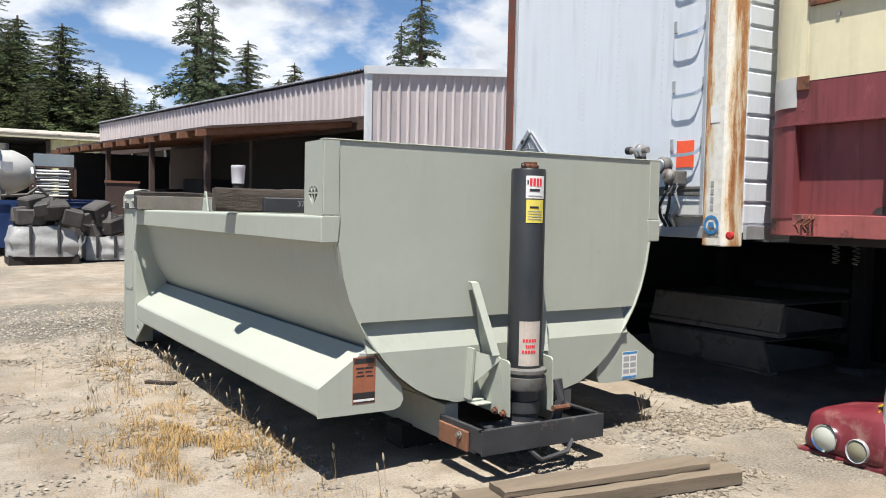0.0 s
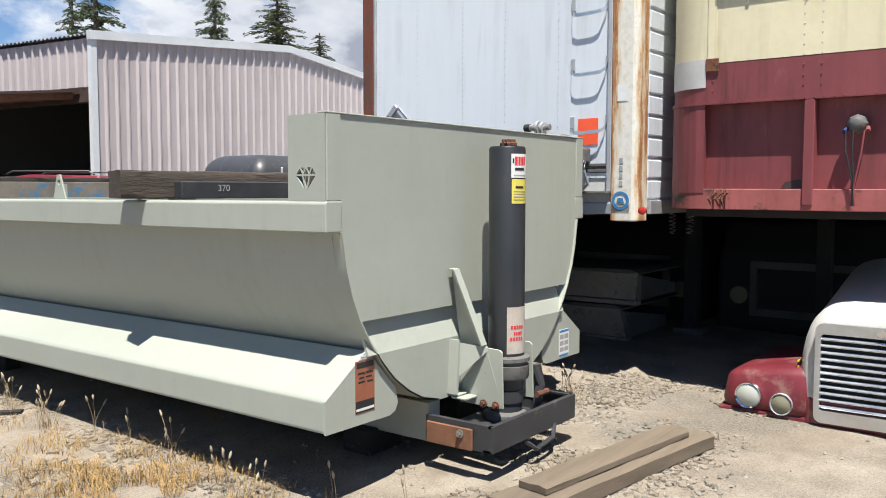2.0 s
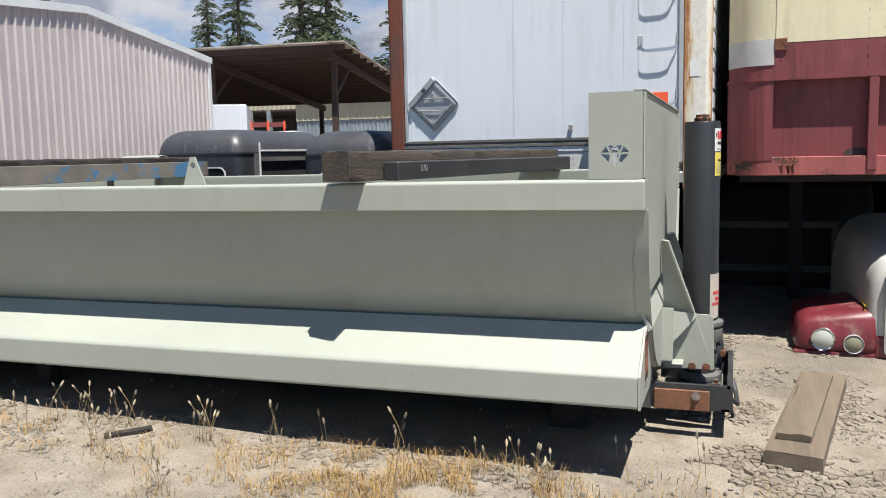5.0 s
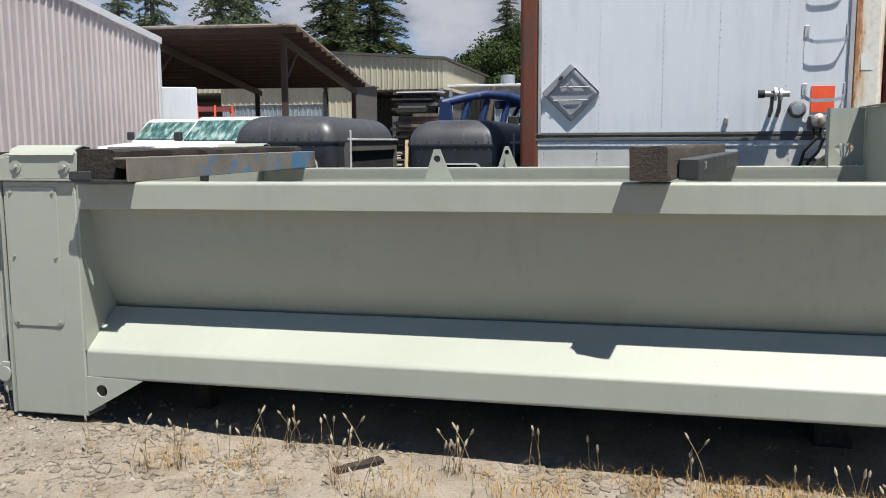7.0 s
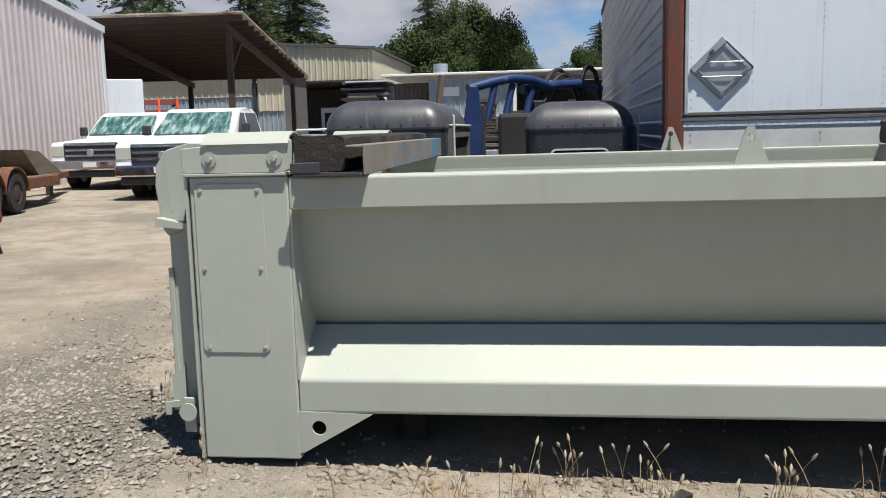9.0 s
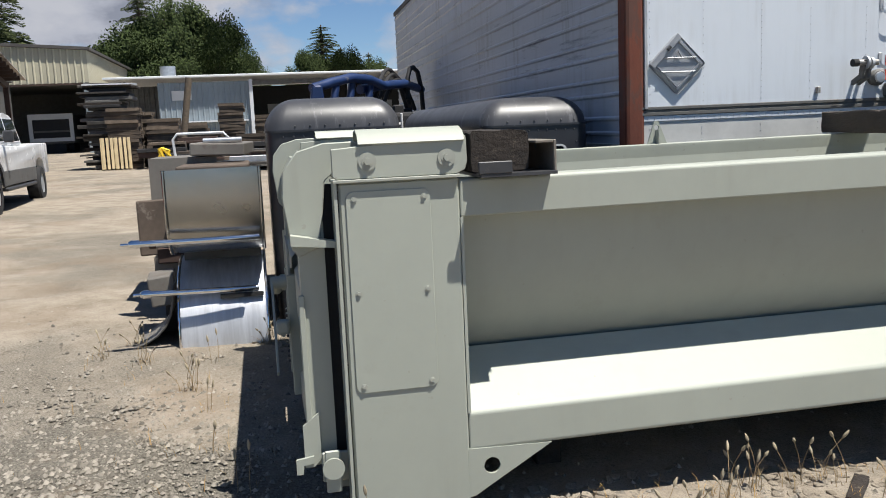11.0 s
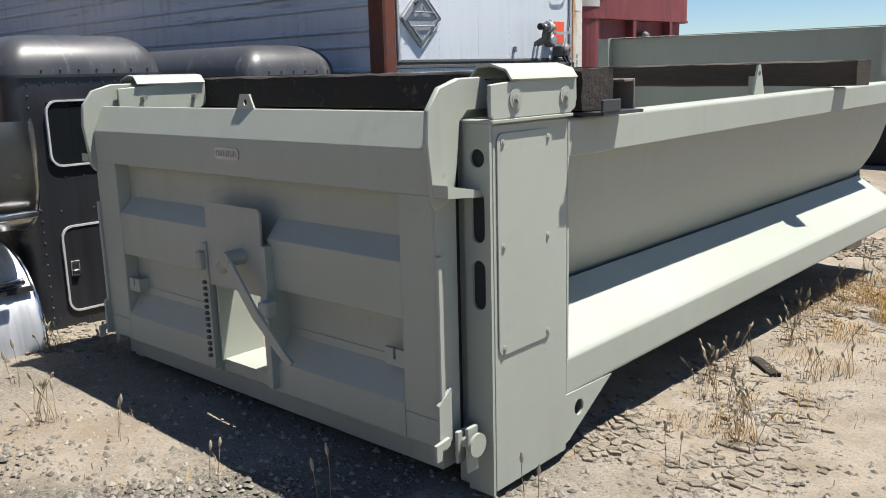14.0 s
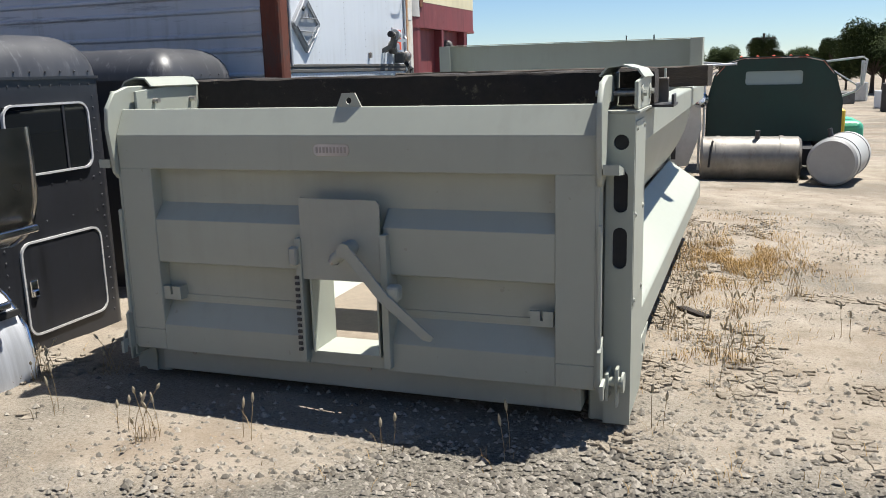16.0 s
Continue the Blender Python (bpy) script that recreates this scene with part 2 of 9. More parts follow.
LABEL_ORANGE = mat("orange_brown_label", (0.28, 0.095, 0.05), 0.5, var=0.1, scale=20, fine=80, bumpy=0.03)
INK = mat("black_ink", (0.02, 0.02, 0.022), 0.5, var=0.1, bumpy=0.0)
INK_RED = mat("red_ink", (0.6, 0.03, 0.04), 0.5, var=0.1, bumpy=0.0)
INK_GREY = mat("grey_ink", (0.3, 0.3, 0.3), 0.5, var=0.1, bumpy=0.0)
INK_BLUE = mat("blue_ink", (0.05, 0.2, 0.42), 0.5, var=0.2, scale=20, bumpy=0.0)
CHALK = mat("chalk", (0.3, 0.31, 0.31), 0.9, var=0.1, bumpy=0.0)
TAPE_GREY = mat("grey_placard_steel", (0.32, 0.33, 0.35), 0.45, metal=0.4, var=0.12, scale=6, fine=40, bumpy=0.05)
BAG = mat("silver_woven_bag", (0.297, 0.297, 0.2925), 0.4, var=0.2, scale=3, fine=20, bumpy=0.4, dist=0.02)
SCRAP = mat("dark_scrap_metal", (0.06, 0.055, 0.05), 0.7, var=0.4, scale=4, fine=20, bumpy=0.3, random_tint=0.4)
TANK_WHITE = mat("chalky_white_tank", (0.3465, 0.3465, 0.336), 0.55, var=0.08, scale=2, fine=20, bumpy=0.06)


def rusty_post_mat():
    """Cream paint gone to orange rust along both edges of an upright post."""
    m, nt, b = nodes_of("rust_edged_cream")
    tc = nt.nodes.new("ShaderNodeTexCoord")
    sep = nt.nodes.new("ShaderNodeSeparateXYZ")
    nt.links.new(tc.outputs["Generated"], sep.inputs[0])

    def op(kind, a, c2):
        n = nt.nodes.new("ShaderNodeMath")
        n.operation = kind
        for i, v in enumerate((a, c2)):
            if hasattr(v, "links"):
                nt.links.new(v, n.inputs[i])
            else:
                n.inputs[i].default_value = v
        return n.outputs[0]
    edge = op('ABSOLUTE', op('SUBTRACT', sep.outputs["Y"], 0.42), 0.0)
    runs = noise_tex(nt, 3.0, 6, 0.65, None, (5, 5, 0.7))
    flecks = noise_tex(nt, 22.0, 5, 0.7)
    fac = op('ADD', op('MULTIPLY', edge, 0.75), op('MULTIPLY', runs, 0.75))
    fac = op('ADD', fac, op('MULTIPLY', flecks, 0.2))
    c = ramp(nt, fac, [(0.66, (0.64, 0.62, 0.56)), (0.75, (0.56, 0.46, 0.32)), (0.83, (0.36, 0.17, 0.065)), (0.93, (0.2, 0.065, 0.03))])
    grain = ramp(nt, flecks, [(0.3, (0.82, 0.8, 0.77)), (0.55, (1, 1, 1))])
    c = mix(nt, 1.0, c, grain, 'MULTIPLY')
    nt.links.new(c, b.inputs["Base Color"])
    b.inputs["Roughness"].default_value = 0.7
    bump(nt, b, flecks, 0.2, 0.004)
    return m


RUST_EDGED = rusty_post_mat()
BARK = mat("conifer_bark", (0.09, 0.065, 0.05), 0.95, var=0.3, scale=2, fine=12, bumpy=0.4)


def leaf_mat(name, dark, light):
    m, nt, b = nodes_of(name)
    g = nt.nodes.new("ShaderNodeNewGeometry")
    c = ramp(nt, g.outputs["Random Per Island"], [(0.0, dark), (1.0, light)])
    nt.links.new(c, b.inputs["Base Color"])
    b.inputs["Roughness"].default_value = 0.9
    b.inputs["Specular IOR Level"].default_value = 0.15
    return m


NEEDLES = leaf_mat("conifer_needles", (0.022, 0.036, 0.015), (0.085, 0.10, 0.042))
NEEDLES_BLUE = leaf_mat("far_conifer_needles", (0.035, 0.052, 0.03), (0.11, 0.135, 0.075))
LEAVES = leaf_mat("broadleaf_leaves", (0.014, 0.024, 0.008), (0.055, 0.075, 0.024))
STRAW = leaf_mat("dry_straw", (0.23, 0.14, 0.055), (0.44, 0.29, 0.115))
STRAW_PALE = leaf_mat("pale_seed_heads", (0.17, 0.115, 0.06), (0.32, 0.24, 0.14))
STONE = leaf_mat("gravel_stone", (0.105, 0.094, 0.078), (0.31, 0.28, 0.236))
CLOD = leaf_mat("dry_mud_flake", (0.14, 0.124, 0.101), (0.235, 0.212, 0.178))


def glass_mat(name, color, rough=0.05):
    m, nt, b = nodes_of(name)
    b.inputs["Base Color"].default_value = (*color, 1)
    b.inputs["Roughness"].default_value = rough
    b.inputs["Specular IOR Level"].default_value = 0.7
    return m


DARK_GLASS = glass_mat("dark_window_glass", (0.01, 0.012, 0.014))
LENS = glass_mat("headlight_lens", (0.42, 0.43, 0.38), 0.12)
# PALE_GLASS holds a bright reflection as its base colour.
PALE_GLASS = glass_mat("pale_reflection_glass", (0.30, 0.37, 0.36), 0.1)
LENS_AMBER = glass_mat("clouded_lens", (0.2, 0.19, 0.13), 0.25)


def windscreen_mat():
    """Windscreen with a crinkled silver sun shade behind it."""
    m, nt, b = nodes_of("sunshade_windscreen")
    n = noise_tex(nt, 3.2, 3, 0.6, None, (1.0, 2.6, 0.8))
    c = ramp(nt, n, [(0.38, (0.03, 0.07, 0.066)), (0.52, (0.07, 0.14, 0.13)), (0.66, (0.27, 0.34, 0.325))])
    nt.links.new(c, b.inputs["Base Color"])
    b.inputs["Roughness"].default_value = 0.15
    return m


WINDSCREEN = windscreen_mat()


def earth_mat(name, plate):
    """Pale dried mud and dust with grit, cracks and patches of grey crushed rock; plate: the tint of a single crust plate."""
    m, nt, b = nodes_of(name)
    pos = nt.nodes.new("ShaderNodeNewGeometry").outputs["Position"]
    big = noise_tex(nt, 0.5, 5, 0.6, pos)
    mid = noise_tex(nt, 3.0, 6, 0.65, pos)
    fine = noise_tex(nt, 70.0, 6, 0.8, pos)
    grit = noise_tex(nt, 190.0, 3, 0.7, pos)
    c = ramp(nt, mid, [(0.3, (0.204, 0.171, 0.134)), (0.5, (0.278, 0.24, 0.193)), (0.7, (0.325, 0.287, 0.239))])
    grey = ramp(nt, fine, [(0.32, (0.064, 0.057, 0.047)), (0.5, (0.14, 0.128, 0.108)), (0.68, (0.245, 0.226, 0.193))])
    gf = ramp(nt, big, [(0.46, (0, 0, 0)), (0.6, (0.7, 0.7, 0.7))])
    d = nt.nodes.new("ShaderNodeVectorMath")
    d.operation = 'DISTANCE'
    mp = nt.nodes.new("ShaderNodeMapping")
    mp.inputs["Scale"].default_value = (0.62, 1.0, 0.0)
    nt.links.new(pos, mp.inputs["Vector"])
    nt.links.new(mp.outputs["Vector"], d.inputs[0])
    d.inputs[1].default_value = (0.62 * 1.4, 10.5, 0.0)
    wob = nt.nodes.new("ShaderNodeMath")
    wob.operation = 'MULTIPLY_ADD'
    nt.links.new(noise_tex(nt, 1.6, 5, 0.65, pos), wob.inputs[0])
    wob.inputs[1].default_value = 1.6
    nt.links.new(d.outputs["Value"], wob.inputs[2])
    mr = nt.nodes.new("ShaderNodeMapRange")
    mr.inputs["From Min"].default_value = 2.25
    mr.inputs["From Max"].default_value = 1.9
    nt.links.new(wob.outputs[0], mr.inputs["Value"])
    if not plate:
        c = mix(nt, gf, c, grey)
        c = mix(nt, mr.outputs["Result"], c, grey)
    else:
        g = nt.nodes.new("ShaderNodeNewGeometry")
        t = ramp(nt, g.outputs["Random Per Island"], [(0.0, (0.78, 0.77, 0.75)), (1.0, (1.1, 1.1, 1.09))])
        c = mix(nt, 1.0, c, t, 'MULTIPLY')
    speck = ramp(nt, fine, [(0.3, (0.5, 0.48, 0.45)), (0.5, (1.0, 1.0, 1.0)), (0.72, (1.12, 1.11, 1.1))])
    c = mix(nt, 0.6 if plate else 0.9, c, speck, 'MULTIPLY')
    dots = ramp(nt, grit, [(0.3, (0.6, 0.59, 0.57)), (0.45, (1, 1, 1)), (0.66, (1, 1, 1)), (0.74, (1.3, 1.29, 1.27))])
    c = mix(nt, 0.8, c, dots, 'MULTIPLY')
    h = fine
    if not plate:
        wn = nt.nodes.new("ShaderNodeTexNoise")
        wn.inputs["Scale"].default_value = 9
        nt.links.new(pos, wn.inputs["Vector"])
        sc = nt.nodes.new("ShaderNodeVectorMath")
        sc.operation = 'SCALE'
        sc.inputs["Scale"].default_value = 0.06
        nt.links.new(wn.outputs["Color"], sc.inputs[0])
        warp = nt.nodes.new("ShaderNodeVectorMath")
        warp.operation = 'ADD'
        nt.links.new(pos, warp.inputs[0])
        nt.links.new(sc.outputs[0], warp.inputs[1])
        v = nt.nodes.new("ShaderNodeTexVoronoi")
        v.feature = 'DISTANCE_TO_EDGE'
        v.inputs["Scale"].default_value = 10
        nt.links.new(warp.outputs[0], v.inputs["Vector"])
        crack = ramp(nt, v.outputs["Distance"], [(0.0, (0.55, 0.52, 0.48)), (0.018, (1, 1, 1))])
        patch = ramp(nt, noise_tex(nt, 0.9, 4, 0.6, pos), [(0.5, (0, 0, 0)), (0.66, (1, 1, 1))])
        crack2 = mix(nt, patch, (1, 1, 1), crack)
        crack2 = mix(nt, mr.outputs["Result"], crack2, (1, 1, 1))
        brown = ramp(nt, noise_tex(nt, 1.1, 5, 0.65, pos), [(0.5, (0, 0, 0)), (0.68, (0.55, 0.55, 0.55))])
        c = mix(nt, brown, c, (0.19, 0.145, 0.105))
        c = mix(nt, 1.0, c, crack2, 'MULTIPLY')
        h = mix(nt, 0.5, fine, crack2)
    nt.links.new(c, b.inputs["Base Color"])
    b.inputs["Roughness"].default_value = 0.95
    b.inputs["Specular IOR Level"].default_value = 0.1
    bump(nt, b, h, 0.7, 0.02)
    return m


MUD_PLATE = earth_mat("mud_plate", True)
SEED = leaf_mat("pale_seed_head", (0.22, 0.18, 0.12), (0.38, 0.33, 0.24))
GROUND = earth_mat("dry_cracked_yard", False)


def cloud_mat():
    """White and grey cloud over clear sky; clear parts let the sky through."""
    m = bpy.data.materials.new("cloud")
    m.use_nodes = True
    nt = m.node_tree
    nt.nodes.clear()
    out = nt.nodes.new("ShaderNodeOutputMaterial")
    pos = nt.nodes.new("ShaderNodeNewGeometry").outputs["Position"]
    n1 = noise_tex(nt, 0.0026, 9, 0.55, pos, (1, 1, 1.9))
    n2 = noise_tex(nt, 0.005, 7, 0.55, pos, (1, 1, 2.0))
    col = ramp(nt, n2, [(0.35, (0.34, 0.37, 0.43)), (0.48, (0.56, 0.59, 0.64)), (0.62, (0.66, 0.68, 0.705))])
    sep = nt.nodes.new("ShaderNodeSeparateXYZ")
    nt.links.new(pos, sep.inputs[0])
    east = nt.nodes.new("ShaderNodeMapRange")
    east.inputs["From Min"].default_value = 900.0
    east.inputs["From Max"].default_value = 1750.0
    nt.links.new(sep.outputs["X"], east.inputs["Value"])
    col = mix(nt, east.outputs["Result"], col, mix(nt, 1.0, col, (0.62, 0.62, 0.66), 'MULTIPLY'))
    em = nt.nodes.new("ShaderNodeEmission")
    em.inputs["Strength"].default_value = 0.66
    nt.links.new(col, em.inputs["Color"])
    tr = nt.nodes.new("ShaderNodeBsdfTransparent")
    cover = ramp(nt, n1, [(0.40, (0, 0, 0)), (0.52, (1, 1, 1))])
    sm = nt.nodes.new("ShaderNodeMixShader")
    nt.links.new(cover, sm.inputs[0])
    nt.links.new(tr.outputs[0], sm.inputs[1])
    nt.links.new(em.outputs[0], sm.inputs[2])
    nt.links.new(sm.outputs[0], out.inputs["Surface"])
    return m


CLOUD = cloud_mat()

# ---------------------------------------------------------------- mesh helpers
ORG = {}


def thing(name, label, category, base=(0, 0, 0), group="", kind=""):
    ob = new(name)
    ob.empty_display_size = 0.2
    ob.location = base
    ORG[ob] = Vector(base)
    return tagged(ob, label, category, group, kind)


def mesh_of(name, bm, material, angle=38):
    bmesh.ops.recalc_face_normals(bm, faces=bm.faces[:])
    me = bpy.data.meshes.new(name)
    bm.to_mesh(me)
    bm.free()
    flags = [p.use_smooth for p in me.polygons]
    if any(flags):
        me.set_sharp_from_angle(angle=radians(angle))
    me.polygons.foreach_set("use_smooth", flags)
    me.materials.append(material)
    return me


def part(name, bm, material, parent, label="", kind=""):
    """One bmesh, in the same coordinates as its thing, becomes one mesh object under it."""
    lo = Vector([min(v.co[i] for v in bm.verts) for i in range(3)])
    hi = Vector([max(v.co[i] for v in bm.verts) for i in range(3)])
    c = (lo + hi) / 2
    bmesh.ops.translate(bm, vec=-c, verts=bm.verts[:])
    ob = new(name, mesh_of(name, bm, material))
    ob.parent = parent
    ob.location = c - ORG[parent]
    ORG[ob] = c
    return tagged(ob, label, kind=kind)


def solo(name, bm, material, label, category="", group="", kind=""):
    """A thing that is one mesh."""
    lo = Vector([min(v.co[i] for v in bm.verts) for i in range(3)])
    hi = Vector([max(v.co[i] for v in bm.verts) for i in range(3)])
    c = Vector(((lo.x + hi.x) / 2, (lo.y + hi.y) / 2, lo.z))
    bmesh.ops.translate(bm, vec=-c, verts=bm.verts[:])
    ob = new(name, mesh_of(name, bm, material))
    ob.location = c
    ORG[ob] = c
    return tagged(ob, label, category, group, kind)


def merged(bm, other):
    me = bpy.data.meshes.new("tmp")
    other.to_mesh(me)
    other.free()
    bm.from_mesh(me)
    bpy.data.meshes.remove(me)
    return bm


def moved(bm, m):
    bmesh.ops.transform(bm, matrix=m, verts=bm.verts[:])
    return bm


def rounded(bm):
    """Shade smooth; folds past the sharp angle stay crisp."""
    for f in bm.faces:
        f.smooth = True
    return bm


def box(x0, x1, y0, y1, z0, z1, bevel=0.0, seg=1, bm=None):
    b = bmesh.new()
    v = [b.verts.new((x, y, z)) for x in (x0, x1) for y in (y0, y1) for z in (z0, z1)]
    for f in ((0, 1, 3, 2), (4, 6, 7, 5), (0, 4, 5, 1), (2, 3, 7, 6), (0, 2, 6, 4), (1, 5, 7, 3)):
        b.faces.new([v[i] for i in f])
    if bevel:
        bmesh.ops.bevel(b, geom=b.edges[:], offset=bevel, segments=seg, affect='EDGES', profile=0.5)
    return merged(bm, b) if bm else b


def prism(pts, axis, a, b, bevel=0.0, bm=None, seg=1):
    """A polygon drawn in the two other axes (in order x, y, z), drawn out along axis from a to b."""
    o = bmesh.new()

    def at(p, s):
        q = list(p)
        q.insert("xyz".index(axis), s)
        return o.verts.new(q)
    lo, hi = [at(p, a) for p in pts], [at(p, b) for p in pts]
    n = len(pts)
    o.faces.new(lo)
    o.faces.new(hi[::-1])
    for i in range(n):
        o.faces.new((lo[i], hi[i], hi[(i + 1) % n], lo[(i + 1) % n]))
    if bevel:
        bmesh.ops.recalc_face_normals(o, faces=o.faces[:])
        bmesh.ops.bevel(o, geom=o.edges[:], offset=bevel, segments=seg, affect='EDGES', profile=0.5)
    if len(pts) > 12:
        rounded(o)
    return merged(bm, o) if bm else o


def strip(pts, thick, axis, a, b, bm=None):
    """A bent sheet: an open line of points, given thickness, drawn out along axis."""
    off = []
    n = len(pts)
    for i, p in enumerate(pts):
        p0, p1 = pts[max(0, i - 1)], pts[min(n - 1, i + 1)]
        d = Vector((p1[0] - p0[0], p1[1] - p0[1])).normalized()
        off.append((p[0] - d.y * thick, p[1] + d.x * thick))
    o = bmesh.new()

    def at(p, s):
        q = list(p)
        q.insert("xyz".index(axis), s)
        return o.verts.new(q)
    rows = [[at(p, s) for p in line] for s in (a, b) for line in (pts, off)]
    A, B, C, D = rows
    for i in range(n - 1):
        o.faces.new((A[i], A[i + 1], C[i + 1], C[i]))
        o.faces.new((B[i], D[i], D[i + 1], B[i + 1]))
        o.faces.new((A[i], B[i], B[i + 1], A[i + 1]))
        o.faces.new((C[i], C[i + 1], D[i + 1], D[i]))
    for i in (0, n - 1):
        o.faces.new((A[i], C[i], D[i], B[i]))
    rounded(o)
    return merged(bm, o) if bm else o


def plate(outer, holes, axis, a, b, bm=None):
    """A plate with real holes: outlines drawn in the two other axes, from a to b along axis."""
    o = bmesh.new()
    edges = []

    def at(p, s):
        q = list(p)
        q.insert("xyz".index(axis), s)
        return o.verts.new(q)
    for loop in (outer, *holes):
        vs = [at(p, a) for p in loop]
        edges += [o.edges.new((vs[i], vs[(i + 1) % len(vs)])) for i in range(len(vs))]
    bmesh.ops.triangle_fill(o, use_beauty=True, edges=edges)
    d = Vector((0, 0, 0))
    d["xyz".index(axis)] = b - a
    r = bmesh.ops.extrude_face_region(o, geom=o.faces[:])
    bmesh.ops.translate(o, vec=d, verts=[v for v in r["geom"] if isinstance(v, bmesh.types.BMVert)])
    rounded(o)
    return merged(bm, o) if bm else o


def ring_pts(cx, cy, rx, ry=None, n=20, a0=0.0, a1=360.0):
    ry = rx if ry is None else ry
    full = abs(a1 - a0) >= 359.9
    k = n if full else n - 1
    return [(cx + rx * math.cos(radians(a0 + (a1 - a0) * i / k)), cy + ry * math.sin(radians(a0 + (a1 - a0) * i / k))) for i in range(n)]


def slot_pts(cx, cy, w, h, n=8):
    """An upright slot with round ends."""
    r = w / 2
    top = ring_pts(cx, cy + h / 2 - r, r, r, n, 0, 180)
    low = ring_pts(cx, cy - h / 2 + r, r, r, n, 180, 360)
    return top + low


def round_rect(x0, x1, y0, y1, r, n=5):
    p = []
    for cx, cy, a in ((x1 - r, y1 - r, 0), (x0 + r, y1 - r, 90), (x0 + r, y0 + r, 180), (x1 - r, y0 + r, 270)):
        p += ring_pts(cx, cy, r, r, n, a, a + 90)
    return p


def cyl(p0, p1, r0, r1=None, n=16, bm=None, caps=True):
    r1 = r0 if r1 is None else r1
    p0, p1 = Vector(p0), Vector(p1)
    d = p1 - p0
    o = bmesh.new()
    q = d.to_track_quat('Z', 'Y').to_matrix()
    A, B = [], []
    for i in range(n):
        a = 2 * math.pi * i / n
        w = q @ Vector((math.cos(a), math.sin(a), 0))
        A.append(o.verts.new(p0 + w * r0))
        B.append(o.verts.new(p1 + w * r1))
    for i in range(n):
        j = (i + 1) % n
        o.faces.new((A[i], A[j], B[j], B[i]))
    if caps:
        o.faces.new(A[::-1])
        o.faces.new(B)
    rounded(o)
    return merged(bm, o) if bm else o


def lathe(profile, p0, axis, n=24, bm=None):
    """A turned shape: (radius, distance along axis) points from p0."""
    p0, ax = Vector(p0), Vector(axis).normalized()
    q = ax.to_track_quat('Z', 'Y').to_matrix()
    o = bmesh.new()
    rings = []
    for r, h in profile:
        if r <= 1e-6:
            rings.append([o.verts.new(p0 + ax * h)])
        else:
            rings.append([o.verts.new(p0 + ax * h + q @ Vector((r * math.cos(2 * math.pi * i / n), r * math.sin(2 * math.pi * i / n), 0))) for i in range(n)])
    for A, B in zip(rings, rings[1:]):
        for i in range(n):
            j = (i + 1) % n
            f = [A[i % len(A)], A[j % len(A)], B[j % len(B)], B[i % len(B)]]
            u = []
            for v in f:
                if v not in u:
                    u.append(v)
            if len(u) > 2:
                o.faces.new(u)
    rounded(o)
    return merged(bm, o) if bm else o


def tube(pts, r, n=8, bm=None, closed=False):
    """A round bar bent along points."""
    P = [Vector(p) for p in pts]
    o = bmesh.new()
    rings = []
    k = len(P)
    up = Vector((0.13, 0.21, 0.97))
    for i, p in enumerate(P):
        a = P[(i - 1) % k] if closed or i else P[0]
        b = P[(i + 1) % k] if closed or i < k - 1 else P[-1]
        d = (b - a).normalized()
        u = d.cross(up)
        if u.length < 0.1:
            u = d.cross(Vector((1, 0, 0)))
        u.normalize()
        w = d.cross(u)
        rings.append([o.verts.new(p + r * (math.cos(2 * math.pi * j / n) * u + math.sin(2 * math.pi * j / n) * w)) for j in range(n)])
    m = k if closed else k - 1
    for i in range(m):
        A, B = rings[i], rings[(i + 1) % k]
        for j in range(n):
            o.faces.new((A[j], A[(j + 1) % n], B[(j + 1) % n], B[j]))
    if not closed:
        o.faces.new(rings[0][::-1])
        o.faces.new(rings[-1])
    rounded(o)
    return merged(bm, o) if bm else o


def hexbolt(p, axis, r, h, bm=None):
    p, ax = Vector(p), Vector(axis).normalized()
    b = cyl(p, p + ax * 0.35 * h, 1.6 * r, n=14, bm=bm)
    return cyl(p + ax * 0.3 * h, p + ax * h, r, n=6, bm=b)


def ground_z(x, y):
    v = 0.024 * (y - 4) + 0.018 * (x - 2)
    z = 0.55 * math.tanh(v / 0.55) if v > 0 else 0.5 * math.tanh(v / 0.5)
    far = math.hypot(x - 2, y - 6)
    dip = 0.03 * math.exp(-((x - 1.6) ** 2 / 1.5 + (y - 7.0) ** 2 / 4.0))
    heap = 0.10 * math.exp(-((x - 2.05) ** 2 / 0.5 + (y - 10.05) ** 2 / 0.12)) + 0.05 * math.exp(-((x - 0.6) ** 2 / 0.9 + (y - 10.3) ** 2 / 0.3))
    return z - dip + heap + (0.004 * max(0.0, far - 30) if x + y > 20 else 0.0) * min(1.0, max(0.0, (x + y - 20) / 20))

# ---------------------------------------------------------------- ground and sky
def lines(lo, hi, step, reach):
    a = list(np.arange(lo, hi, step))
    up, d, x = [], step, hi
    while x < reach:
        up.append(x)
        d *= 1.22
        x += d
    down, d, x = [], step, lo
    while x > -reach:
        d *= 1.22
        x -= d
        down.append(x)
    return down[::-1] + a + up + [reach]


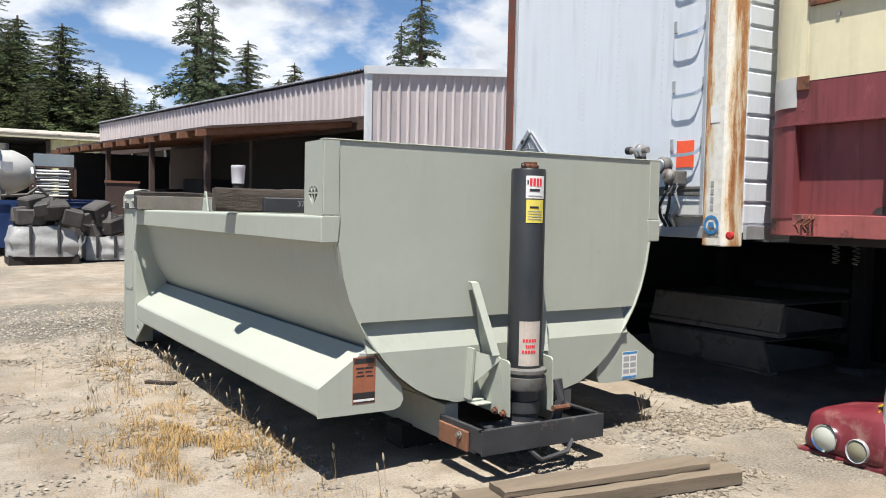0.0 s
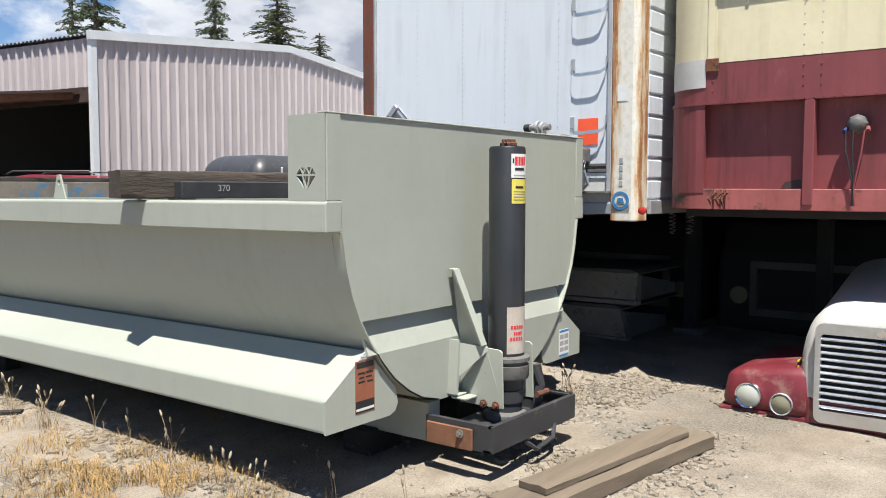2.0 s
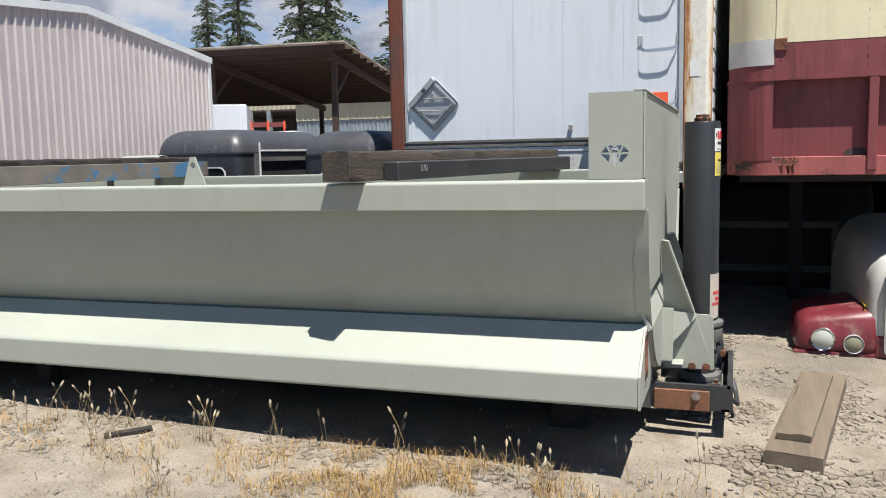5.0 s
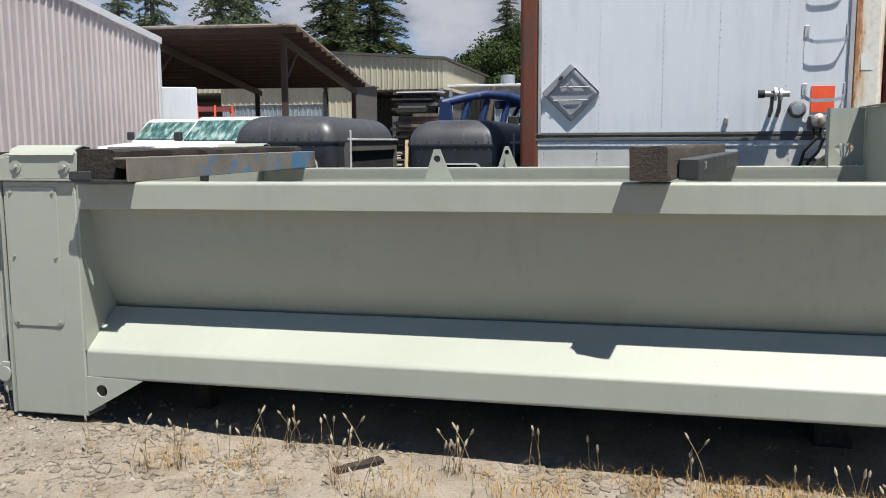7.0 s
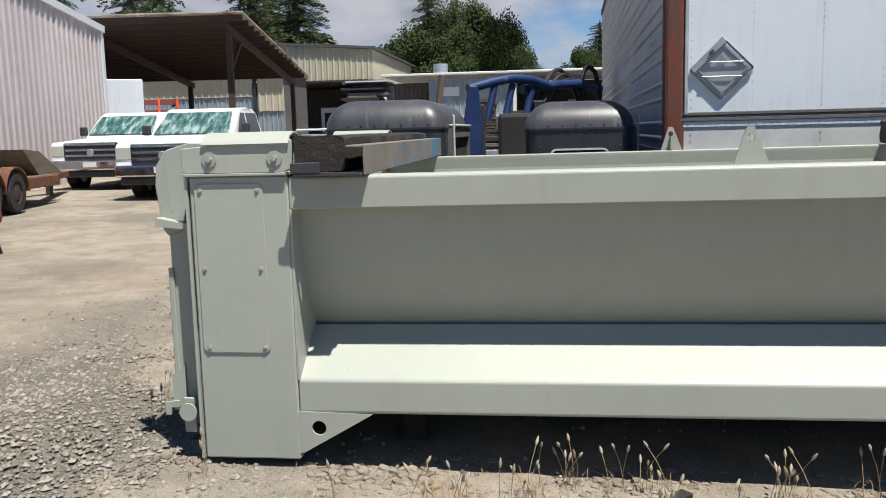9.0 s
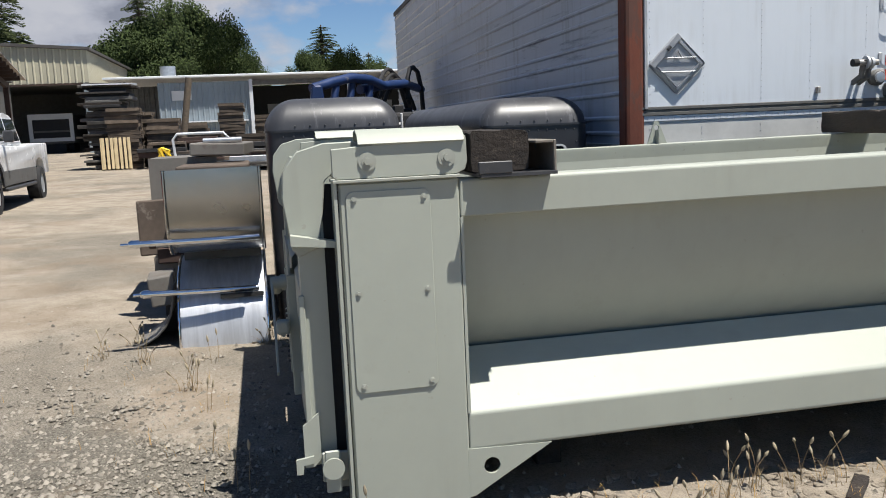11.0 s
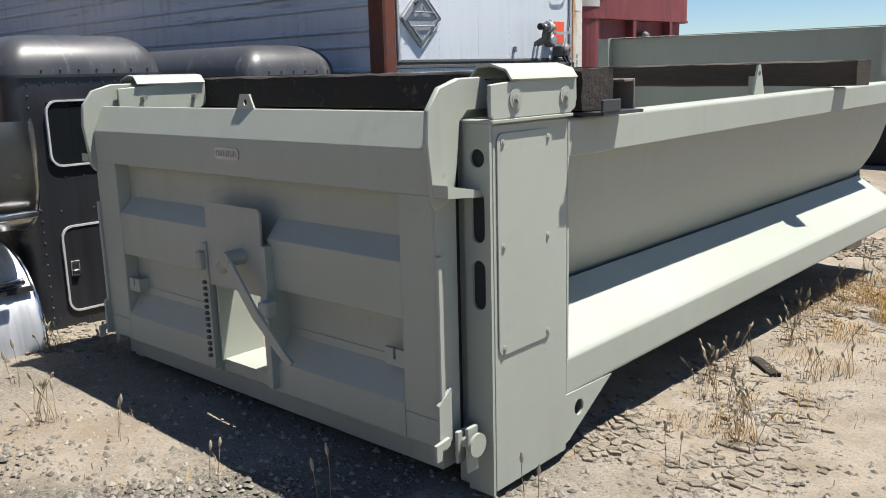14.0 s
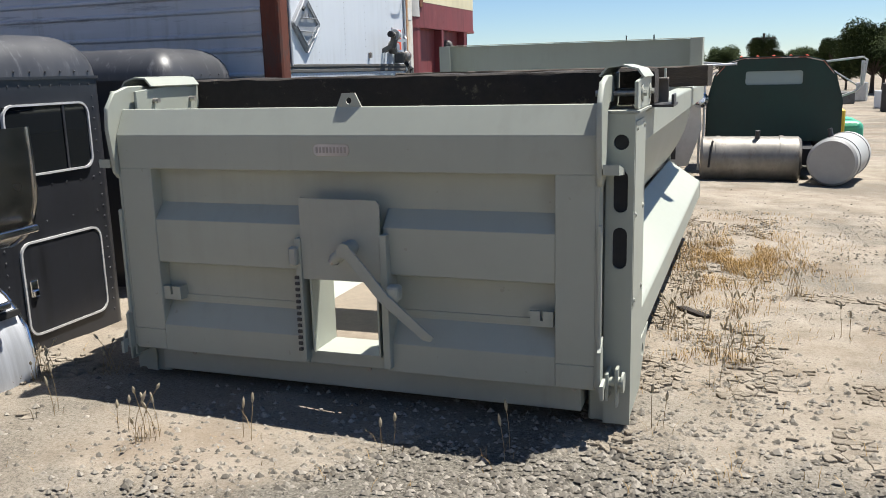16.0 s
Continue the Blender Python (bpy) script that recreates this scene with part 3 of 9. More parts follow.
def build_ground():
    xs, ys = lines(-2.6, 6.2, 0.07, 2600), lines(0.5, 12.6, 0.07, 2600)
    verts = []
    for y in ys:
        for x in xs:
            z = ground_z(x, y)
            if -4 < x < 9 and -3 < y < 15:
                n1 = noise.noise((x * 1.3, y * 1.3, 0.3))
                n2 = noise.noise((x * 5.0, y * 5.0, 1.7))
                n3 = noise.noise((x * 13.0, y * 13.0, 4.1))
                z += 0.012 * n1 + 0.008 * n2 + 0.006 * n3
            verts.append((x, y, z))
    w = len(xs)
    faces = [(j * w + i, j * w + i + 1, (j + 1) * w + i + 1, (j + 1) * w + i) for j in range(len(ys) - 1) for i in range(w - 1)]
    me = bpy.data.meshes.new("ground")
    me.from_pydata(verts, [], faces)
    me.polygons.foreach_set("use_smooth", [True] * len(faces))
    me.materials.append(GROUND)
    return tagged(new("ground", me), "pale dry cracked mud and gravel yard ground", "ground", kind="structure")


build_ground()


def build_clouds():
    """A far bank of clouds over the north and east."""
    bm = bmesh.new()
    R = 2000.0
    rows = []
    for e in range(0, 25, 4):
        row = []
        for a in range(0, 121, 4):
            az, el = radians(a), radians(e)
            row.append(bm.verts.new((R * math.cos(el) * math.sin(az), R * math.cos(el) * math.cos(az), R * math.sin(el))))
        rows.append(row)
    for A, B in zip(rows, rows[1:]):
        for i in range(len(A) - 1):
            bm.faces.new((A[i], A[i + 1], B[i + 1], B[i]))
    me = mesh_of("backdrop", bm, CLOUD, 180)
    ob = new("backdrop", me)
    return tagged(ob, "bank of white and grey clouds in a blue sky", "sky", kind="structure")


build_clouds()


# ---------------------------------------------------------------- the steel dump body
X0, X1, XC = 1.70, 4.26, 2.98
YF, YR = 4.0, 8.985
TUB = [(1.797, 1.44), (1.80, 1.29), (1.832, 1.13), (1.870, 1.0), (1.925, 0.88), (1.99, 0.775), (2.085, 0.65), (2.185, 0.548), (2.30, 0.465), (2.42, 0.405), (2.56, 0.37)]


def mir(pts):
    return [(2 * XC - x, z) for x, z in pts][::-1]


def flared(bm):
    """The body is a little wider and higher towards its front: move points by how far forward they lie."""
    for v in bm.verts:
        k = (8.51 - v.co.y) / 4.51
        u = min(1.0, max(0.0, (v.co.x - X0) / (X1 - X0)))
        v.co.x += (1 - u) * (0.031 - 0.073 * k) + u * (-0.033 - 0.034 * k)
        v.co.z += 0.026 * k - 0.017
    return bm


def diamond(cy, cz, w, h, flip=1):
    """The cut facets of a brilliant, as hole outlines in y, z."""
    def q(*p):
        return [(cy + flip * a * w, cz + b * h) for a, b in p]
    return [
        q((-0.47, 0.18), (-0.30, 0.42), (-0.19, 0.18)), q((-0.24, 0.45), (-0.04, 0.45), (-0.14, 0.22)), q((-0.12, 0.18), (0.0, 0.42), (0.12, 0.18)),
        q((0.04, 0.45), (0.24, 0.45), (0.14, 0.22)), q((0.19, 0.18), (0.30, 0.42), (0.47, 0.18)),
        q((-0.46, 0.11), (-0.20, 0.11), (-0.06, -0.42)), q((-0.13, 0.11), (0.13, 0.11), (0.0, -0.46)), q((0.46, 0.11), (0.20, 0.11), (0.06, -0.42))]


def build_dump_body():
    T = thing("dump_body", "cream-painted steel truck dump body standing on the yard on blocks", "dump body", (XC, 6.5, 0.1))
    # tub
    prof = TUB + mir(TUB)
    part("tub", flared(strip(prof, 0.010, 'y', YF + 0.055, 8.976)), CREAM, T, "curved cream steel tub shell")
    for side in (0, 1):
        def X(x, s=side):
            return x if s == 0 else 2 * XC - x

        def PX(pts, s=side):
            return [(X(x), z) for x, z in pts]
        part("top_rail", flared(prism(PX([(X0, 1.312), (X0, 1.448), (X0 + 0.010, 1.458), (X0 + 0.115, 1.458), (X0 + 0.115, 1.44), (X0 + 0.103, 1.312)]), 'y', YF - 0.004, 8.518, 0.006, seg=2)), CREAM, T)
        part("skirt", flared(prism(PX([(1.998, 0.725), (1.716, 0.536), (1.704, 0.521), (1.704, 0.378), (1.712, 0.368), (2.2, 0.368), (2.085, 0.63)]), 'y', YF + 0.022, 8.517, 0.006, seg=2)), CREAM, T, "sloping boxed side skirt")
        part("skirt_end_plate", flared(prism(PX([(2.000, 0.728), (1.702, 0.526), (1.702, 0.366), (2.17, 0.364), (2.215, 0.38), (2.235, 0.42), (2.22, 0.5), (2.085, 0.635)]), 'y', YF + 0.010, YF + 0.021)), CREAM, T)
        # front corner post with a cut-out emblem
        fp = plate([(YF + 0.008, 1.46), (YF + 0.255, 1.46), (YF + 0.255, 1.86), (YF + 0.008, 1.86)], diamond(YF + 0.133, 1.562, 0.138, 0.118), 'x', X(X0 + 0.010), X(X0 + 0.020))
        part("corner_side_plate", flared(fp), CREAM, T, "side plate with a cut-out faceted emblem")
        part("corner_front_strip", flared(prism(PX([(X0 + 0.012, 1.461), (X0 + 0.012, 1.86), (X0 + 0.106, 1.86), (X0 + 0.106, 1.461)]), 'y', YF - 0.003, YF + 0.006, 0.003)), CREAM, T)
        cp = prism(PX([(X0 + 0.021, 1.46), (X0 + 0.021, 1.86), (X0 + 0.12, 1.86), (X0 + 0.12, 1.46)]), 'y', YF + 0.247, YF + 0.255)
        part("corner_back_plate", flared(cp), CREAM, T)
        # rear post
        Z0, Z1 = 0.13, 1.448
        part("rear_post", box(*sorted((X(1.728), X(1.90))), 8.52, YR - 0.006, Z0, Z1, 0.008), CREAM, T, "tall boxed rear corner post")
        rearface = plate([(X(1.722), Z0), (X(1.835), Z0), (X(1.835), Z1), (X(1.722), Z1)],
                         [slot_pts(X(1.775), 1.335, 0.062, 0.063), slot_pts(X(1.775), 1.135, 0.058, 0.175), slot_pts(X(1.775), 0.90, 0.058, 0.175)], 'y', YR, YR + 0.012)
        part("post_rear_plate", rearface, CREAM, T, "rear plate with one round and two slotted holes")
        # Thin black sheet behind the holes: shade of the hollow post as colour.
        hb = box(*sorted((X(1.735), X(1.82))), YR - 0.0055, YR - 0.0015, 0.75, 1.42)
        part("post_cavity", hb, DARK, T)
        cov = part("access_cover", prism(round_rect(8.635, 8.955, 0.64, 1.415, 0.03), 'x', X(1.7275), X(1.722), 0.0015), CREAM, T, "bolted access cover plate")
        for y in (8.66, 8.925):
            for z in (0.665, 1.03, 1.385):
                part("bolt", hexbolt((X(1.722), y, z), (X(-1) - X(0), 0, 0), 0.0075, 0.007), CREAM_DULL, cov)
        part("post_inner_plate", prism(PX([(1.731, 1.295), (1.731, 0.51), (2.029, 0.708), (2.02, 0.765), (1.955, 0.865), (1.90, 0.985), (1.862, 1.115), (1.832, 1.275), (1.832, 1.295)]), 'y', 8.507, 8.519), CREAM, T)
        part("foot_gusset", plate([(8.525, 0.362), (8.175, 0.352), (8.50, 0.165), (8.525, 0.16)], [ring_pts(8.428, 0.284, 0.034, n=16)], 'x', X(1.730), X(1.742)), CREAM, T, "triangular foot gusset with a round hole")
        part("corner_fill", prism(PX([(1.915, 0.93), (1.915, 0.335), (2.62, 0.335), (2.58, 0.35), (2.44, 0.386), (2.32, 0.446), (2.205, 0.53), (2.105, 0.632), (2.01, 0.757), (1.945, 0.862)]), 'y', 8.978, 9.0535), CREAM_DULL, T)
        # Added black strip paints the shade in the gap between post and gate.
        part("gate_seal", box(*sorted((X(1.872), X(1.90))), 8.982, 9.05, 0.345, 1.44), RUBBER, T, "black strip for the shaded gap beside the tailgate")
        # hinge bracket on the rear post
        b1 = part("hinge_bracket", prism([(8.53, 1.462), (8.985, 1.462), (9.0, 1.475), (9.0, 1.575), (8.50, 1.61), (8.49, 1.60), (8.487, 1.51), (8.497, 1.478)], 'x', *sorted((X(1.712), X(1.727))), 0.003), CREAM, T, "hinge bracket with two bolts")
        part("hinge_plate", prism([(8.53, 1.462), (8.985, 1.462), (9.0, 1.475), (9.0, 1.575), (8.50, 1.61), (8.49, 1.60), (8.487, 1.51), (8.497, 1.478)], 'x', *sorted((X(1.852), X(1.867))), 0.003), CREAM, b1)
        part("hinge_cover", strip(PX([(1.706, 1.585), (1.728, 1.616), (1.79, 1.634), (1.846, 1.628), (1.878, 1.592)]) if side == 0 else PX([(1.878, 1.592), (1.846, 1.628), (1.79, 1.634), (1.728, 1.616), (1.706, 1.585)]), 0.008, 'y', 8.50, 8.90), CREAM, b1, "bent cover over the hinge")
        part("base_pad", box(*sorted((X(1.705), X(1.86))), 8.52, 9.0, 1.449, 1.461, 0.002), CREAM_DULL, b1)
        for y in (8.568, 8.868):
            part("bolt", hexbolt((X(1.712), y, 1.525), (X(-1) - X(0), 0, 0), 0.014, 0.02, cyl((X(1.713), y, 1.525), (X(1.706), y, 1.525), 0.034, n=20)), CREAM_DULL, b1)
            part("bolt", cyl((X(1.72), y, 1.525), (X(1.9), y, 1.525), 0.013, n=10), BOLT, b1, "rusty hinge pin")
        # lug on the rail
        part("chain_lug", plate([(6.57, 1.455), (6.595, 1.44), (6.54, 1.612), (6.51, 1.612), (6.44, 1.44)], [ring_pts(6.524, 1.565, 0.018, n=12)], 'x', X(X0 + 0.103), X(X0 + 0.115)), CREAM, T, "tapered lifting lug with a hole")
        part("lug_web", box(*sorted((X(X0 + 0.115), X(X0 + 0.16))), 6.52, 6.53, 1.43, 1.55), CREAM, T)
        # front panel edge flange
        part("edge_flange", flared(strip(PX([(1.80, 1.311)] + TUB[2:]), 0.008, 'y', YF - 0.012, YF + 0.07)), CREAM, T)
    # front panel, upper and lower
    up = [(1.806, 1.857), (1.80, 1.29), (1.832, 1.13), (1.870, 1.0), (1.93, 0.872)]
    part("front_panel", flared(prism(up + mir(up), 'y', YF + 0.004, YF + 0.012)), CREAM, T, "tall front headboard plate")
    part("headboard_cap", flared(box(1.71, 4.25, YF - 0.004, YF + 0.05, 1.861, 1.868, 0.002)), CREAM, T)
    part("lower_front_slope", flared(prism([(YF + 0.062, 0.875), (YF - 0.012, 0.70), (YF + 0.002, 0.69), (YF + 0.07, 0.855)], 'x', 1.985, 2 * XC - 1.985)), CREAM, T, "forward-sloping step under the headboard")
    lp = [(2.045, 0.70)] + TUB[6:]
    part("lower_front_panel", flared(prism(lp + mir(lp), 'y', YF - 0.012, YF)), CREAM, T)
    part("floor_plate", box(2.5, 2 * XC - 2.5, YF + 0.2, 8.975, 0.381, 0.386), DUST_FLOOR, T, "dusty brown floor plate")
    part("floor_lip", box(2.62, 2 * XC - 2.62, 8.978, 9.0535, 0.345, 0.378), CREAM_DULL, T)
    part("floor_sill", box(1.92, 4.04, 8.9, 9.045, 0.19, 0.36, 0.004), CREAM_DULL, T, "dull rear floor sill with small bolts")
    for x in (1.95, 2.9, 3.85):
        part("bolt", cyl((x, 9.044, 0.29), (x, 9.052, 0.29), 0.011, n=8), BOLT, T)
    # long sills and cross members under the floor
    for x in (2.535, 3.42):
        part("long_sill", box(x - 0.05, x + 0.05, YF + 0.035, 8.9, 0.145, 0.36, 0.004), CREAM_DULL, T)
    # lifting tower: two upright gussets beside the cylinder
    for s in (0, 1):
        def X(x, s=s):
            return x if s == 0 else 2 * 2.873 - x
        def leant(bm, s=s):
            """The tall arm leans outwards above the knee."""
            for v in bm.verts:
                v.co.x += (1 if s else -1) * 0.15 * max(0.0, v.co.z - 0.65)
            return bm
        arm = [(4.0, 1.083), (3.962, 1.078), (3.818, 0.668), (3.805, 0.656), (3.725, 0.652), (3.71, 0.638), (3.70, 0.33), (3.985, 0.33), (3.985, 0.66)]
        g = part("tower_gusset", leant(prism(arm, 'x', *sorted((X(2.708), X(2.720))), 0.002)), CREAM, T, "upright gusset beside the hoist")
        part("gusset_flange", leant(prism([(3.99, 1.09), (3.956, 1.086), (3.812, 0.672), (3.82, 0.664), (3.965, 1.079)], 'x', *sorted((X(2.668), X(2.720))))), CREAM, g)
        web = bmesh.new()
        tri = [(X(2.62), 3.95, 0.685), (X(2.716), 3.785, 0.655), (X(2.60), 3.965, 0.46)]
        vs = [web.verts.new(p) for p in tri] + [web.verts.new((p[0], p[1] + 0.012, p[2] - 0.004)) for p in tri]
        for f in ((0, 1, 2), (5, 4, 3), (0, 3, 4, 1), (1, 4, 5, 2), (2, 5, 3, 0)):
            web.faces.new([vs[i] for i in f])
        bmesh.ops.recalc_face_normals(web, faces=web.faces[:])
        part("diagonal_web", web, CREAM, g)
        part("shelf_tab", prism([(3.97, 0.372), (3.97, 0.384), (3.87, 0.384), (3.87, 0.372)], 'x', *sorted((X(2.60), X(2.708))), 0.003), CREAM, g)
        part("wing_rib", prism([(X(2.608), 0.70), (X(2.622), 0.70), (X(2.604), 0.40), (X(2.588), 0.40)], 'y', 3.925, 3.99), CREAM, g)
        part("foot_weld", box(*sorted((X(2.60), X(2.70))), 3.93, 3.99, 0.385, 0.398, 0.004), CREAM, g)
        for y in (3.745, 3.825):
            part("bolt", hexbolt((X(2.708), y, 0.345), (-1 if s == 0 else 1, 0, 0), 0.014, 0.026), RUST, g)
    return T


DUMP = build_dump_body()


def build_tailgate(T):
    G = part("tailgate", box(1.87, 4.09, 9.058, 9.068, 0.33, 0.385), CREAM, T, "hinged tailgate with a sliding grain chute")
    xl, xr = 1.85, 4.12
    plates = plate([(xl, 0.33), (xr, 0.33), (xr, 1.49), (xl, 1.49)], [[(2.80, 0.388), (3.13, 0.388), (3.13, 0.74), (2.80, 0.74)]], 'y', 9.055, 9.063)
    part("skin", plates, CREAM, G)
    part("top_rail", prism([(9.06, 1.492), (9.075, 1.492), (9.135, 1.372), (9.135, 1.218), (9.06, 1.212)], 'x', xl, xr, 0.003), CREAM, G)
    for a, b in ((xl, 2.016), (3.945, xr)):
        part("stile", box(a, b, 9.06, 9.135, 0.43, 1.22, 0.004), CREAM, G)
    for a, b in ((2.016, 2.77), (3.165, 3.945)):
        part("middle_rib", prism([(9.06, 1.055), (9.13, 0.975), (9.13, 0.77), (9.06, 0.75)], 'x', a, b, 0.002), CREAM, G)
        part("bottom_rib", prism([(9.06, 0.565), (9.135, 0.455), (9.135, 0.325), (9.06, 0.325)], 'x', a, b, 0.002), CREAM, G)
        part("seam", prism([(9.06, 0.60), (9.068, 0.597), (9.068, 0.578), (9.06, 0.575)], 'x', a, b), CREAM, G)
    for a, b in ((xl, 2.016), (3.945, xr)):
        part("bottom_rail_end", box(a, b, 9.06, 9.135, 0.325, 0.43, 0.004), CREAM, G)
    part("bottom_rail", box(2.77, 3.165, 9.06, 9.12, 0.325, 0.388, 0.003), CREAM, G)
    # chute with sliding door
    door = part("chute_door", prism([(2.778, 0.735), (2.772, 1.08), (2.785, 1.098), (3.15, 1.102), (3.158, 1.09), (3.155, 0.735)], 'y', 9.150, 9.160), CREAM_DULL, G, "sliding chute door plate")
    for a, b, t in ((2.742, 2.775, 0.95), (3.157, 3.185, 0.92)):
        part("guide", box(a, b, 9.06, 9.170, 0.345, t, 0.003), CREAM, G)
    for x in (2.80, 3.125):
        part("chute_cheek", box(x - 0.004, x + 0.004, 8.93, 9.15, 0.388, 0.74), CREAM, G)
    part("chute_floor", box(2.806, 3.124, 8.93, 9.14, 0.384, 0.393), CREAM, G)
    tooth = bmesh.new()
    for i in range(13):
        z = 0.40 + i * 0.028
        box(3.17, 3.187, 9.17, 9.182, z, z + 0.014, bm=tooth)
    part("ratchet_strip", tooth, BLACK_STEEL, G, "notched black ratchet strip")
    part("ratchet_pawl", box(3.165, 3.205, 9.165, 9.2, 0.80, 0.885, 0.008), CREAM_DULL, G)
    at_pivot = Matrix.Translation((-0.022, 0, 0.008))
    lever = part("lever", moved(prism([(2.95, 0.905), (2.92, 0.91), (2.89, 0.885), (2.735, 0.70), (2.56, 0.548), (2.53, 0.528), (2.543, 0.508), (2.58, 0.512), (2.77, 0.665), (2.935, 0.86)], 'y', 9.235, 9.248, 0.002), at_pivot), CREAM_DULL, G, "long flat operating lever")
    part("pivot", moved(cyl((2.93, 9.16, 0.883), (2.93, 9.25, 0.883), 0.033, n=16, bm=cyl((2.99, 9.22, 0.835), (2.93, 9.22, 0.883), 0.027, n=12)), at_pivot), CREAM_DULL, lever)
    part("bolt", moved(cyl((3.005, 9.22, 0.823), (2.985, 9.22, 0.839), 0.016, n=8), at_pivot), BOLT, lever)
    part("boss", moved(box(2.69, 2.75, 9.17, 9.236, 0.665, 0.735, 0.015, 2), at_pivot), CREAM_DULL, lever)
    for x in (2.075, 3.9):
        part("chain_keeper", plate([(x - 0.05, 0.58), (x + 0.05, 0.58), (x + 0.05, 0.645), (x + 0.006, 0.645), (x + 0.006, 0.605), (x - 0.006, 0.605), (x - 0.006, 0.645), (x - 0.05, 0.645)], [], 'y', 9.10, 9.12), CREAM, G, "slotted chain keeper")
        part("keeper_arm", box(x - 0.05, x - 0.04, 9.06, 9.1, 0.58, 0.645), CREAM, G)
    part("maker_plate", prism(round_rect(2.91, 3.08, 1.285, 1.335, 0.02), 'y', 9.135, 9.139), GALV, G, "worn maker plate with unreadable raised lettering")
    marks = bmesh.new()
    for i in range(9):
        x = 2.925 + i * 0.0168
        box(x, x + 0.009, 9.139, 9.1405, 1.298, 1.323, bm=marks)
    part("raised_marks", marks, INK_GREY, G)
    part("lifting_eye", plate([(2.87, 1.488), (2.99, 1.488), (2.962, 1.55), (2.90, 1.55)], [ring_pts(2.931, 1.518, 0.014, n=12)], 'y', 9.066, 9.074), CREAM, G)
    # hook shaped ears and latches at both ends
    for s in (0, 1):
        def X(x, s=s):
            return x if s == 0 else 2 * 2.985 - x
        ear = [(9.135, 1.17), (9.16, 1.20), (9.185, 1.40), (9.175, 1.50), (9.12, 1.57), (9.02, 1.598), (8.90, 1.60), (8.84, 1.57), (8.84, 1.49), (8.98, 1.49), (9.02, 1.455), (9.035, 1.33), (9.055, 1.20)]
        part("hinge_ear", prism(ear, 'x', *sorted((X(1.826), X(1.848))), 0.004), CREAM, G, "hook-shaped hinge ear")
        part("side_channel", prism([(9.036, 0.34), (9.135, 0.34), (9.135, 1.2), (9.036, 1.3)], 'x', *sorted((X(1.839), X(1.852)))), CREAM, G)
        part("edge_rod", box(*sorted((X(1.826), X(1.842))), 9.125, 9.15, 0.50, 1.02, 0.004), CREAM, G)
        part("striker", prism([(9.10, 0.55), (9.165, 0.50), (9.165, 0.33), (9.13, 0.33), (9.10, 0.36)], 'x', *sorted((X(1.822), X(1.836)))), CREAM, G)
        part("catch", prism([(9.13, 0.38), (9.20, 0.37), (9.20, 0.31), (9.175, 0.31), (9.17, 0.345), (9.13, 0.35)], 'x', *sorted((X(1.806), X(1.82)))), CREAM, G)
        part("upper_strap", prism([(8.99, 1.205), (9.165, 1.222), (9.165, 1.262), (8.99, 1.228)], 'x', *sorted((X(1.76), X(1.822)))), CREAM, T, "hold-open strap on the post")
        lt = part("latch", cyl((X(1.745), 9.06, 0.345), (X(1.80), 9.06, 0.345), 0.022, n=14, bm=cyl((X(1.738), 9.06, 0.345), (X(1.748), 9.06, 0.345), 0.043, n=20)), CREAM, T, "lower tailgate latch with a round knob")
        part("hook", box(*sorted((X(1.762), X(1.775))), 9.03, 9.09, 0.24, 0.41, 0.004), CREAM, lt)
        part("latch_bracket", box(*sorted((X(1.80), X(1.815))), 8.99, 9.10, 0.27, 0.39, 0.004), CREAM, lt)


build_tailgate(DUMP)

# ---------------------------------------------------------------- semi trailers behind the body
def rivets(pts, axis, r=0.011, h=0.006, bm=None):
    b = bm or bmesh.new()
    for p in pts:
        cyl(p, Vector(p) + Vector(axis) * h, r, r * 0.6, n=6, bm=b)
    return b


def flat_bar(pts, height, thick, bm):
    """An upright flat bar bent along points."""
    rows = []
    for p in pts:
        p = Vector(p)
        rows.append([bm.verts.new(p + Vector(o)) for o in ((0, 0, -height / 2), (0, 0, height / 2), (thick, thick / 2, height / 2), (thick, thick / 2, -height / 2))])
    for A, B in zip(rows, rows[1:]):
        for i in range(4):
            bm.faces.new((A[i], A[(i + 1) % 4], B[(i + 1) % 4], B[i]))
    bm.faces.new(rows[0])
    bm.faces.new(rows[-1][::-1])
    return bm


